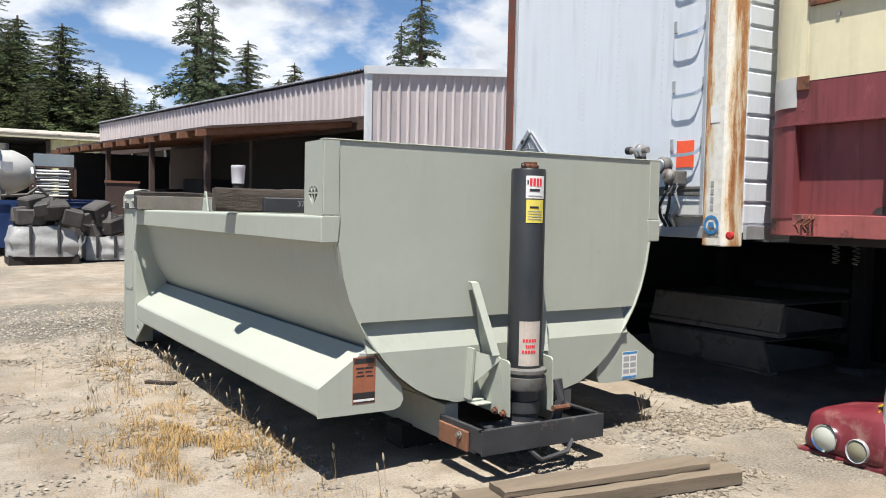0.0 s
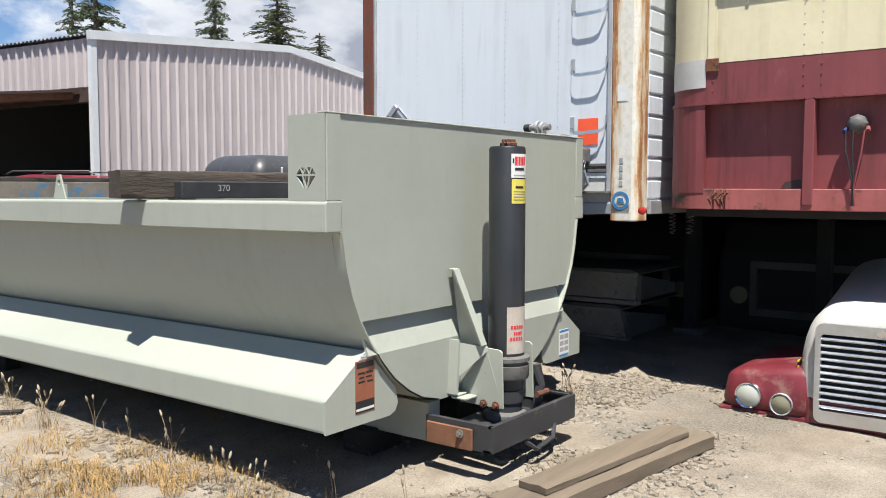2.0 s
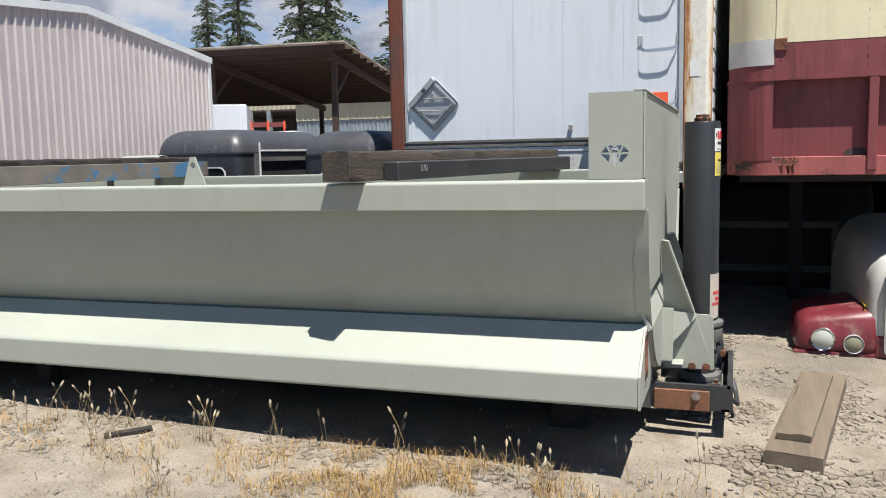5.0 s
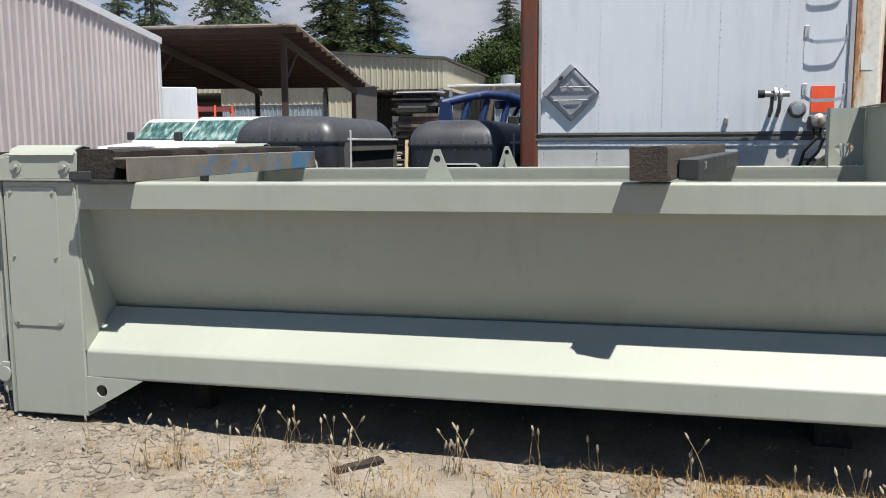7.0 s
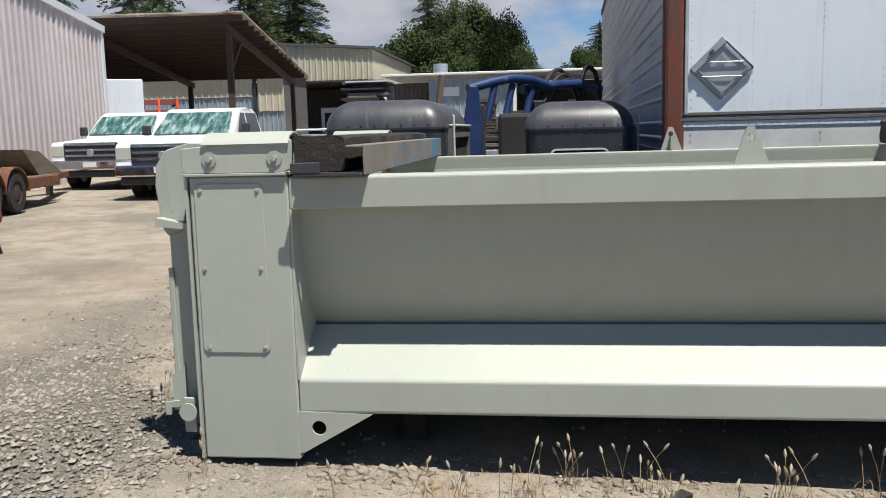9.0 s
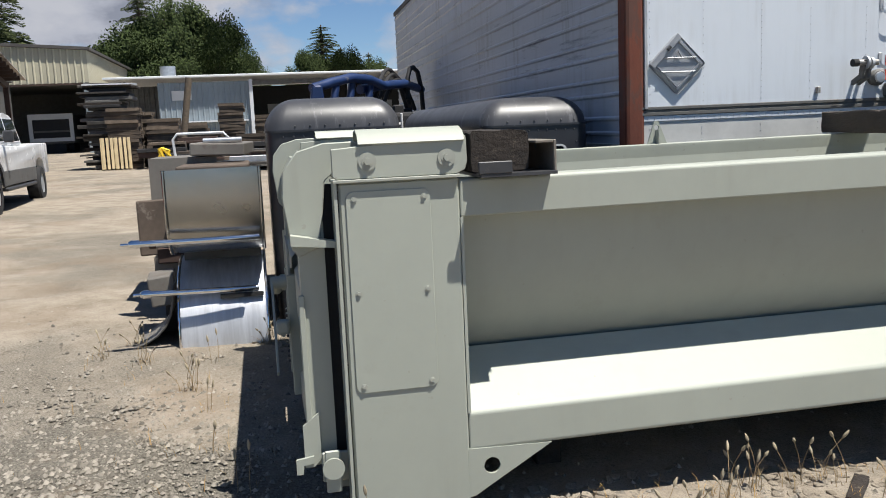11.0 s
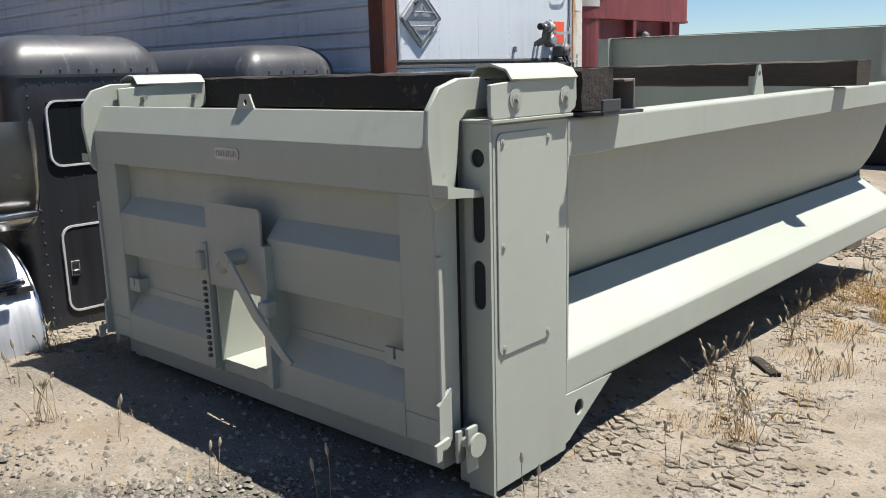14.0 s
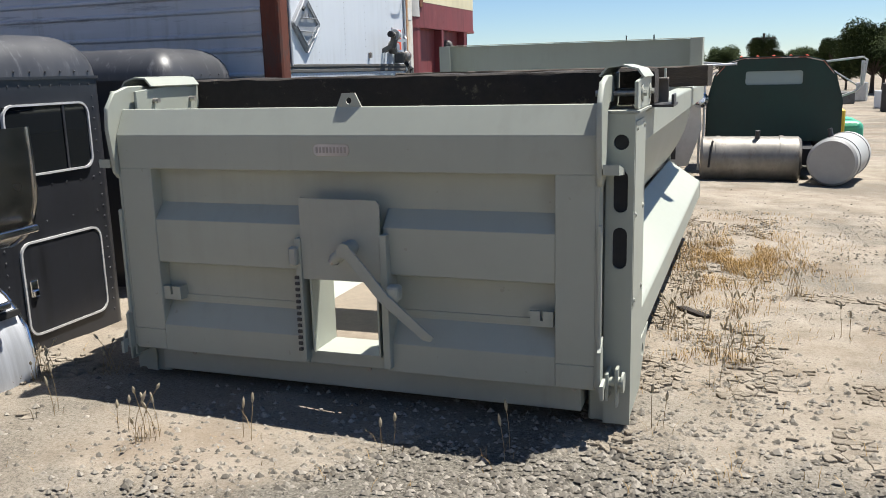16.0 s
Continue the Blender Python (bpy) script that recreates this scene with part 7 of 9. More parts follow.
def build_pickup(label, dark_trim):
    """Crew-cab pickup, nose towards -x, origin on the ground under its front axle."""
    P = thing("pickup_truck", label, "pickup truck", group="parked pickups")
    w = 1.0
    side = [(-0.98, 0.58), (-1.02, 0.72), (-1.0, 1.08), (-0.93, 1.18), (0.55, 1.27), (0.62, 1.28), (2.75, 1.26), (2.78, 1.30), (4.95, 1.30), (5.0, 1.24), (5.0, 0.62),
            (4.55, 0.60), (4.5, 0.78), (4.35, 0.93), (4.05, 0.98), (3.75, 0.93), (3.6, 0.78), (3.55, 0.55), (0.55, 0.5), (0.5, 0.78), (0.3, 0.95), (0.0, 1.0), (-0.3, 0.95), (-0.48, 0.78), (-0.52, 0.56)]
    part("body", prism(side, 'y', -w, w, 0.03, seg=2), CAR_WHITE, P, "white painted body")
    cab = [(0.45, 1.26), (1.22, 1.84), (1.42, 1.91), (1.9, 1.925), (2.4, 1.90), (2.6, 1.83), (2.86, 1.27)]
    b = prism(cab, 'y', -0.92, 0.92, 0.0)
    for v in b.verts:
        if v.co.z > 1.5:
            v.co.y *= 0.90
    bmesh.ops.bevel(b, geom=b.edges[:], offset=0.06, segments=3, affect='EDGES', profile=0.5)
    part("cab", b, CAR_WHITE, P)
    ws = bmesh.new()
    vs = [ws.verts.new(p) for p in ((0.56, -0.83, 1.33), (0.56, 0.83, 1.33), (1.17, 0.73, 1.79), (1.17, -0.73, 1.79), (0.59, -0.83, 1.31), (0.59, 0.83, 1.31), (1.2, 0.73, 1.77), (1.2, -0.73, 1.77))]
    for f in ((0, 1, 2, 3), (7, 6, 5, 4), (0, 4, 5, 1), (1, 5, 6, 2), (2, 6, 7, 3), (3, 7, 4, 0)):
        ws.faces.new([vs[i] for i in f])
    bmesh.ops.translate(ws, vec=(-0.03, 0, 0.035), verts=ws.verts[:])
    part("windscreen", ws, WINDSCREEN, P, "windscreen with a crinkled silver sunshade behind it")
    for s in (-1, 1):
        for x0, x1, x2, x3 in ((0.92, 1.62, 1.62, 1.34), (1.72, 2.6, 2.5, 1.72)):
            g = bmesh.new()
            y0, y1 = s * 0.915, s * 0.832
            vs = [g.verts.new(p) for p in ((x0, y0, 1.36), (x1, y0, 1.36), (x2, y1, 1.80), (x3, y1, 1.80), (x0, y0 - s * 0.02, 1.34), (x1, y0 - s * 0.02, 1.34), (x2, y1 - s * 0.02, 1.80), (x3, y1 - s * 0.02, 1.80))]
            for f in ((0, 1, 2, 3), (7, 6, 5, 4), (0, 4, 5, 1), (1, 5, 6, 2), (2, 6, 7, 3), (3, 7, 4, 0)):
                g.faces.new([vs[i] for i in f])
            bmesh.ops.translate(g, vec=(0, s * 0.012, 0), verts=g.verts[:])
            part("side_window", g, DARK_GLASS, P)
        part("mirror", box(0.78, 0.9, *sorted((s * 1.02, s * 1.2)), 1.34, 1.56, 0.03, 2), BLACK_STEEL if dark_trim else CAR_WHITE, P)
        part("headlight", box(-1.03, -0.85, *sorted((s * 0.66, s * 0.985)), 0.86, 1.12, 0.02), LENS, P)
        part("wheel_arch", prism([(-0.56, 0.56), (-0.5, 0.84), (-0.32, 1.0), (0.0, 1.06), (0.32, 1.0), (0.54, 0.84), (0.6, 0.52), (0.5, 0.52), (0.45, 0.78), (0.28, 0.93), (0, 0.98), (-0.28, 0.93), (-0.43, 0.78), (-0.47, 0.56)], 'y', *sorted((s * 0.99, s * 1.03))), BLACK_STEEL, P)
        part("side_step", box(0.7, 3.3, *sorted((s * 0.9, s * 1.05)), 0.42, 0.49, 0.02), BLACK_STEEL, P)
        wheel(P, 0, s * 0.88, 0.40, 0.40, 0.28)
        wheel(P, 4.06, s * 0.88, 0.40, 0.40, 0.28)
        part("lower_trim", box(0.6, 3.5, *sorted((s * 0.99, s * 1.012)), 0.52, 0.80, 0.008), DARK_GREY, P)
    gr = part("grille", box(-1.05, -0.98, -0.66, 0.66, 0.70, 1.17, 0.02), BLACK_STEEL, P, "chrome barred grille")
    for z in (0.74, 0.87, 1.0, 1.13):
        part("grille_bar", box(-1.07, -1.04, -0.62, 0.62, z - 0.025, z + 0.02, 0.006), CHROME, gr)
    part("emblem", lathe([(0, 0), (0.09, 0), (0.08, 0.015), (0, 0.02)], (-1.07, 0, 0.935), (-1, 0, 0), 16), TAPE_GREY, gr)
    bp = part("bumper", box(-1.14, -0.92, -0.98, 0.98, 0.52, 0.76, 0.04, 2), CHROME, P, "chrome front bumper")
    part("plate_blank", box(-1.155, -1.14, -0.16, 0.16, 0.60, 0.72), PAPER, bp)
    part("lower_valance", box(-1.08, -0.9, -0.9, 0.9, 0.36, 0.52, 0.03), BLACK_STEEL, bp)
    part("bed_floor", box(2.85, 4.95, -0.85, 0.85, 0.85, 0.9), BLACK_STEEL, P)
    part("tail_lamp", box(4.97, 5.02, -0.99, -0.8, 0.85, 1.2, 0.01), RED_PAINT, P)
    part("underbody", box(-0.8, 4.8, -0.7, 0.7, 0.38, 0.6), DARK, P)
    return P


pk = build_pickup("white crew-cab pickup truck with a silver windscreen sunshade", True)
pk.matrix_basis = pose(15.2, 14.95, ground_z(15.2, 14.9) - 0.05, 0, 0, 2.5)
pk2 = copy_thing(pk, pose(18.05, 18.05, ground_z(18.05, 18.15) - 0.06, 0, 0, 2))


def build_car(label, paint):
    C = thing("red_car", label, "car")
    side = [(-2.1, 0.35), (-2.15, 0.6), (-2.0, 0.82), (-0.9, 0.98), (2.0, 1.0), (2.12, 0.85), (2.12, 0.4)]
    part("body", prism(side, 'y', -0.88, 0.88, 0.05, seg=2), paint, C)
    b = prism([(-1.1, 0.97), (-0.4, 1.52), (0.1, 1.6), (1.3, 1.58), (1.9, 1.0)], 'y', -0.8, 0.8)
    for v in b.verts:
        if v.co.z > 1.2:
            v.co.y *= 0.82
    bmesh.ops.bevel(b, geom=b.edges[:], offset=0.05, segments=2, affect='EDGES', profile=0.5)
    part("roof", b, paint, C)
    for s in (-1, 1):
        part("side_window", prism([(-0.75, 1.05), (-0.3, 1.46), (1.2, 1.48), (1.55, 1.05)], 'y', *sorted((s * 0.70, s * 0.79))), DARK_GLASS, C)
        for x in (-1.35, 1.35):
            wheel(C, x, s * 0.78, 0.33, 0.33, 0.22)
        part("roof_bar", tube([(-0.3, s * 0.6, 1.6), (-0.2, s * 0.6, 1.66), (1.1, s * 0.6, 1.66), (1.2, s * 0.6, 1.6)], 0.018, 6), BLACK_STEEL, C)
    return C


CAR_RED = mat("deep_red_car_paint", (0.16, 0.008, 0.016), 0.3, var=0.06, scale=2, fine=20, bumpy=0.0)
car = build_car("dark red car with grey roof bars, parked near a flatbed trailer", CAR_RED)
car.matrix_basis = pose(6.75, 15.95, ground_z(6.75, 15.95) - 0.01, 0, 0, -54) @ Matrix.Diagonal((1, 1, 0.9, 1))


def build_flat_trailer():
    F = thing("flatbed_trailer", "rusty red flatbed equipment trailer with timber deck", "trailer", (12.5, 18.0, 0.4))
    part("deck", box(9.0, 13.6, 17.1, 19.0, 0.92, 1.0, 0.01), PLANK_WOOD, F)
    for y in (17.05, 18.98):
        part("side_rail", box(9.0, 13.8, y, y + 0.09, 0.78, 0.98, 0.01), RUST, F)
    part("tongue", prism([(13.7, 17.3), (16.6, 17.95), (16.6, 18.1), (13.7, 18.8), (13.7, 18.6), (15.9, 18.03), (13.7, 17.5)], 'z', 0.82, 0.95), RUST, F)
    part("headboard", prism([(13.2, 1.0), (14.3, 1.0), (13.3, 1.45), (12.6, 1.5)], 'y', 17.2, 18.9), PLANK_WOOD, F)
    for x in (10.6, 11.5):
        for y in (16.98, 19.05):
            wheel(F, x, y, 0.78, 0.36, 0.22, RUSTY_STEEL)
        part("fender_arch", strip([(x + 0.46 * math.cos(radians(a)), 0.78 + 0.44 * math.sin(radians(a))) for a in range(0, 181, 15)], 0.02, 'y', 16.85, 17.1), RUST, F)
    part("jack", box(15.6, 15.72, 17.98, 18.1, 0.3, 1.2), BLACK_STEEL, F)
    return F


FT = build_flat_trailer()
FT.matrix_basis = pose(12.5, 17.7, 0.38, 0, 0, 9.5)


def build_box_van():
    V = thing("box_truck_body", "white box truck body parked behind the shed", "truck body", (28.4, 20.95, 0.5))
    part("box", box(28.4, 34.0, 20.95, 23.4, 1.3, 3.75, 0.03), WHITE_TRAILER, V)
    part("chassis", box(28.4, 34.0, 21.2, 23.2, 0.9, 1.3), DARK, V)
    for x in (29.4, 33):
        for y in (21.1, 23.2):
            wheel(V, x, y, 0.95, 0.45, 0.28)
    V.matrix_basis = pose(25.0, 20.5, 0.3, 0, 0, 29)
    L = thing("stake_body", "rusty red stake truck body with barred sides", "truck body", (33, 19.9, 0.5))
    part("floor", box(34.0, 38.0, 18.9, 21.0, 1.4, 1.6), RUSTY_STEEL, L)
    for z in (1.75, 2.2, 2.65, 3.05):
        part("slat", box(34.0, 34.08, 18.9, 21.0, z, z + 0.2), RED_TRAILER, L)
        part("slat", box(34.0, 38.0, 18.86, 18.92, z, z + 0.2), RED_TRAILER, L)
    for y in (18.9, 19.9, 20.9):
        part("stake", box(33.95, 34.05, y, y + 0.12, 1.5, 3.3), ORANGE_RED, L)
    part("running_gear", box(34.5, 37.5, 19.0, 20.9, 0.5, 1.4), DARK, L)
    L.matrix_basis = pose(27.35, 21.0, 0.4, 0, 0, 29) @ Matrix.Diagonal((0.7, 0.65, 0.95, 1))


build_box_van()


# ---------------------------------------------------------------- pallets
def build_pallet():
    P = thing("pallet", "weathered wooden shipping pallet in a stack", "pallet", group="stacked pallets")
    for i in range(7):
        y = -0.5 + i * 0.155
        part("deck_board", box(-0.6, 0.6, y - 0.05, y + 0.05, 0.12, 0.142), PALLET, P)
    for y in (-0.48, 0.0, 0.48):
        part("bearer", box(-0.6, 0.6, y - 0.045, y + 0.045, 0.022, 0.12), PALLET, P)
    for y in (-0.48, 0.0, 0.48):
        part("bottom_board", box(-0.6, 0.6, y - 0.06, y + 0.06, 0.0, 0.022), PALLET, P)
    return P


pal = build_pallet()
rp = random.Random(5)
first = True
for (sx, sy, n) in ((33.6, 14.3, 16), (35.0, 14.0, 15), (34.2, 12.9, 13), (40.5, 12.2, 12), (36.5, 9.6, 8), (37.4, 11.4, 9), (42, 10.5, 18), (44, 8.8, 14)):
    zg = ground_z(sx, sy)
    for k in range(n):
        m = pose(sx + rp.uniform(-0.06, 0.06), sy + rp.uniform(-0.06, 0.06), zg + 0.145 * k, 0, 0, 90 + rp.uniform(-4, 4))
        if first:
            pal.matrix_basis = m
            first = False
        else:
            copy_thing(pal, m)
yp = copy_thing(pal, pose(32.75, 14.6, ground_z(32.7, 14.6) + 0.60, 0, -76, 8))
tagged(yp, "fresh yellow pallet leaning on a stack")
FRESH = mat("fresh_yellow_wood", (0.42, 0.33, 0.19), 0.8, var=0.15, scale=3, fine=25, bumpy=0.3)
for c in yp.children:
    c.data = c.data.copy()
    c.data.materials[0] = FRESH
sh = thing("scrap_stack", "tall ragged stack of dark sheets and crates under white metal", "scrap stack", (34.4, 15.0, 0.5))
rz = random.Random(21)
zz = ground_z(34, 15)
while zz < 3.75:
    h, w, d = rz.uniform(0.03, 0.14), rz.uniform(0.6, 1.0), rz.uniform(0.5, 0.9)
    cx, cy_ = 34.4 + rz.uniform(-0.12, 0.12), 14.95 + rz.uniform(-0.22, 0.22)
    part("layer", box(cx - d, cx + d, cy_ - w, cy_ + w, zz, zz + h, 0.008), rz.choice([DARK, SCRAP, DARK_GREY, DARK_WOOD, SCRAP]), sh)
    zz += h - 0.002
part("cover_sheet", prism([(33.4, 3.72), (35.4, 3.8), (35.4, 3.85), (33.4, 3.77)], 'y', 13.95, 15.7), TRIM_WHITE, sh)
solo("pole", cyl((36.8, 12.6, 0.5), (36.6, 12.0, 4.1), 0.14, n=10), PLANK_WOOD, "leaning rough wooden pole among pallets", "pole")
rk = random.Random(11)
cols = [DARK_GREY, RUSTY_STEEL, SCRAP, GALV, PALLET, SCRAP, DARK, OLD_WOOD]
for k in range(30):
    x = rk.uniform(28, 48)
    y = 9.24 + (x + 1.4) * rk.uniform(-0.02, 0.11)
    zg = ground_z(x, y) - 0.02
    S = thing("scrap_part", "loose stack of scrap sheets and racks on the yard", "scrap", (x, y, zg), "scrap in the yard")
    z = zg
    for j in range(rk.randint(3, 8)):
        h, a, b_ = rk.uniform(0.03, 0.22), rk.uniform(0.3, 0.7), rk.uniform(0.3, 0.9)
        ox, oy = rk.uniform(-0.1, 0.1), rk.uniform(-0.15, 0.15)
        part("sheet", box(x + ox - a, x + ox + a, y + oy - b_, y + oy + b_, z, z + h, 0.01), rk.choice(cols), S)
        z += h - 0.002

# ---------------------------------------------------------------- bulk bags, bins and tank by the shed
def lumpy(x0, x1, y0, y1, z0, z1, seed, amp=0.05, cuts=5):
    b = bmesh.new()
    bmesh.ops.create_cube(b, size=1)
    bmesh.ops.subdivide_edges(b, edges=b.edges[:], cuts=cuts, use_grid_fill=True)
    for v in b.verts:
        p = v.co.copy()
        k = 1 - 0.12 * (abs(p.x * 2) ** 4 + abs(p.y * 2) ** 4) * 0.5
        n = noise.noise_vector(p * 3.5 + Vector((seed, 0, 0)))
        q = Vector((p.x * k * (1.06 - 0.25 * max(0, p.z)), p.y * k * (1.06 - 0.25 * max(0, p.z)), p.z)) + n * amp
        v.co = Vector(((x0 + x1) / 2 + q.x * (x1 - x0), (y0 + y1) / 2 + q.y * (y1 - y0), max(z0, (z0 + z1) / 2 + q.z * (z1 - z0))))
    return b


for i, (x0, x1, y, h) in enumerate(((1.45, 2.66, 17.3, 0.57), (2.79, 3.62, 17.6, 0.47), (3.8, 4.7, 17.8, 0.5))):
    zg = ground_z(x0, y) + (0.16 if i == 0 else 0.04)
    B = thing("bulk_bag", "silver woven bulk bag with dark straps, full of scrap", "bulk bag", ((x0 + x1) / 2, y + 0.45, zg), "bulk bags")
    part("sack", rounded(lumpy(x0, x1, y, y + 0.9, zg, zg + h, i * 3.1, 0.06, 9)), BAG, B)
    for u in (0.3, 0.7):
        x = x0 + (x1 - x0) * u
        part("strap", box(x - 0.025, x + 0.025, y - 0.05, y + 0.95, zg + 0.05, zg + h + 0.02, 0.01), BLACK_STEEL, B)
    for k in range(16):
        a = rk.uniform(0.11, 0.24)
        cx, cyy = rk.uniform(x0 + 0.12, x1 - 0.12), rk.uniform(y + 0.15, y + 0.7)
        b = box(-a, a, -a * 0.8, a * 0.8, -a * 0.6, a * 0.8, 0.03)
        ob = solo("scrap_casting", b, SCRAP, "dark scrap casting heaped in a bag", "scrap", "scrap castings")
        ob.matrix_basis = pose(cx, cyy, zg + h - 0.02 + rk.uniform(0, 0.42) * (1 - abs(cx - (x0 + x1) / 2) / 0.6), rk.uniform(-25, 25), rk.uniform(-25, 25), rk.uniform(0, 90))
    solo("skid", box(x0, x1, y + 0.05, y + 0.85, zg - 0.2, zg + 0.03), DARK_WOOD, "dark wooden skid under a bulk bag", "skid")
D = thing("steel_bin", "blue open steel scrap bin", "bin", (0.9, 20.5, 0.3))
part("shell", plate([(-1.0, 19.6), (2.0, 19.6), (2.0, 21.3), (-1.0, 21.3)], [[(-0.94, 19.66), (1.94, 19.66), (1.94, 21.24), (-0.94, 21.24)]], 'z', 0.5, 1.47), BLUE_PAINT, D)
part("bottom", box(-0.95, 1.95, 19.65, 21.25, 0.5, 0.56), BLUE_PAINT, D)
part("rim", plate([(-1.05, 19.55), (2.05, 19.55), (2.05, 21.35), (-1.05, 21.35)], [[(-0.95, 19.65), (1.95, 19.65), (1.95, 21.25), (-0.95, 21.25)]], 'z', 1.40, 1.49), BLUE_PAINT, D)
for x in (-0.6, 0.2, 1.0, 1.75):
    part("stiffener", box(x - 0.05, x + 0.05, 19.53, 19.6, 0.5, 1.40), BLUE_PAINT, D)
for x in (-0.8, 1.7):
    part("runner", box(x - 0.1, x + 0.1, 19.7, 21.2, 0.2, 0.499), DARK, D)
for k, (y, z) in enumerate(((20.2, 1.47), (20.5, 1.53), (20.9, 1.5), (20.4, 1.3))):
    beam = thing("steel_beam", "long blue painted steel beam on a rack", "beam", (3.7, y, z - 0.12), "steel beams")
    part("web", box(2.15, 5.3, y + 0.05, y + 0.11, z - 0.10, z - 0.022), BLUE_PAINT if k < 3 else GALV, beam)
    for zz in (z - 0.12, z - 0.02):
        part("flange", box(2.15, 5.3, y, y + 0.16, zz, zz + 0.02, 0.004), BLUE_PAINT if k < 3 else GALV, beam)
rack = thing("beam_rack", "dark steel rack under the beams", "rack", (3.7, 20.6, 0.2))
for x in (2.4, 3.7, 5.0):
    part("post", box(x - 0.06, x + 0.06, 20.2, 20.3, 0.2, 1.18), DARK, rack)
    part("post", box(x - 0.06, x + 0.06, 20.9, 21.0, 0.2, 1.18), DARK, rack)
    part("cross_bar", box(x - 0.06, x + 0.06, 20.15, 21.06, 1.1, 1.179), DARK, rack)
part("shelf", box(2.3, 5.1, 20.2, 21.0, 0.6, 0.68), SCRAP, rack)
part("long_box", box(2.5, 4.9, 20.31, 20.89, 0.681, 1.05, 0.03), SCRAP, rack)
BD = thing("brown_board", "rusty brown sheet panel standing on edge", "panel", (3.85, 19.35, 0.4))
part("sheet", prism([(3.51, 0.45), (4.22, 0.45), (4.2, 1.93), (3.53, 1.91)], 'y', 19.3, 19.36), RUSTY_STEEL, BD)
part("top_edge", box(3.5, 4.23, 19.28, 19.38, 1.912, 1.96), RUST_BROWN, BD)
part("stand", box(3.8, 3.9, 19.37, 19.9, 0.25, 1.2), DARK, BD)
LB2 = thing("leaning_board", "dark board leaning among the scrap bags", "board", (3.3, 18.7, 0.4))
part("board", prism([(2.6, 0.95), (3.6, 1.36), (3.6, 1.43), (2.6, 1.02)], 'y', 18.6, 18.9), DARK_WOOD, LB2)
part("prop", box(3.3, 3.4, 18.65, 18.85, 0.25, 1.26), DARK_WOOD, LB2)
tk = thing("tank_trailer", "round white tank trailer with dished end", "tank", (0, 29, 0.4))
TY = 28.9
part("shell", lathe([(0, -3.4), (0.35, -3.3), (0.6, -3.0), (0.71, -2.6), (0.72, 2.3), (0.66, 2.75), (0.5, 3.1), (0.28, 3.32), (0, 3.4)], (-0.05, TY, 2.34), (1, 0.05, 0), 32), TANK_WHITE, tk)
for s_ in (-1.2, 0.6, 2.1):
    part("band", lathe([(0.722, -0.03), (0.735, -0.03), (0.735, 0.03), (0.722, 0.03)], (-0.05 + s_, TY + 0.05 * s_, 2.34), (1, 0.05, 0), 32), GALV, tk)
part("placard", box(2.28, 2.6, TY - 0.76, TY - 0.725, 2.35, 2.62), TAPE_GREY, tk, "grey placard plate")
part("end_plate", prism([(TY - 0.3, 2.1), (TY - 0.1, 2.3), (TY - 0.3, 2.5), (TY - 0.5, 2.3)], 'x', 3.12, 3.2), TAPE_GREY, tk)
part("ladder_rail", tube([(2.25, TY - 0.74, 1.5), (2.25, TY - 0.8, 2.4), (2.25, TY - 0.5, 3.05), (2.25, TY, 3.2)], 0.03, 6), GALV, tk)
part("manhole", cyl((2.4, TY, 3.0), (2.4, TY, 3.2), 0.16, n=14), DARK_GREY, tk)
part("cradle", box(-2.8, 2.4, TY - 0.5, TY + 0.5, 1.2, 1.75), DARK, tk)
part("leg", box(1.9, 2.1, TY - 0.4, TY + 0.4, 0.3, 1.2), DARK, tk)
part("leg", box(-2.4, -2.2, TY - 0.4, TY + 0.4, 0.3, 1.2), DARK, tk)
part("pipework", tube([(2.3, TY - 0.5, 1.6), (3.0, TY - 0.6, 1.65), (3.3, TY - 0.6, 1.9), (3.6, TY - 0.5, 1.6)], 0.05, 6), SCRAP, tk)
SR = thing("sheet_rack", "rack of pale ribbed metal sheets, rust-stained", "rack", (4.0, 30.3, 0.4))
rq = random.Random(4)
for i in range(9):
    z = 1.62 + i * 0.1
    part("ribbed_sheet", box(3.5 + rq.uniform(-0.1, 0.1), 4.5 + rq.uniform(-0.1, 0.06), 29.9 + rq.uniform(0, 0.1), 31.2, z, z + 0.055, 0.02), rq.choice([GALV, TRIM_WHITE, TRIM_WHITE, RUST_POST]), SR)
for x in (3.42, 4.62):
    part("rack_post", box(x - 0.04, x + 0.04, 30.0, 30.1, 0.3, 2.6), RUSTY_STEEL, SR)
    part("rack_post", box(x - 0.04, x + 0.04, 31.0, 31.1, 0.3, 2.6), RUSTY_STEEL, SR)
for z in (1.56, 2.54):
    part("rack_bar", box(3.4, 4.66, 30.0, 30.1, z, z + 0.055), RUSTY_STEEL, SR)
part("top_panel", box(3.4, 4.6, 30.12, 30.2, 2.6, 3.0), GREY_SIDING, SR)
bk = solo("bucket", lathe([(0, 0), (0.14, 0), (0.16, 0.34), (0.165, 0.35), (0.16, 0.42), (0, 0.43)], (6.35, 19.0, 1.98), (0, 0, 1), 20), TRIM_WHITE, "white plastic bucket upside down on a post", "bucket")
lb = solo("bucket_post", cyl((6.35, 19.0, 0.2), (6.35, 19.0, 1.98), 0.12, n=12), DARK, "dark drum post under a white bucket", "post")
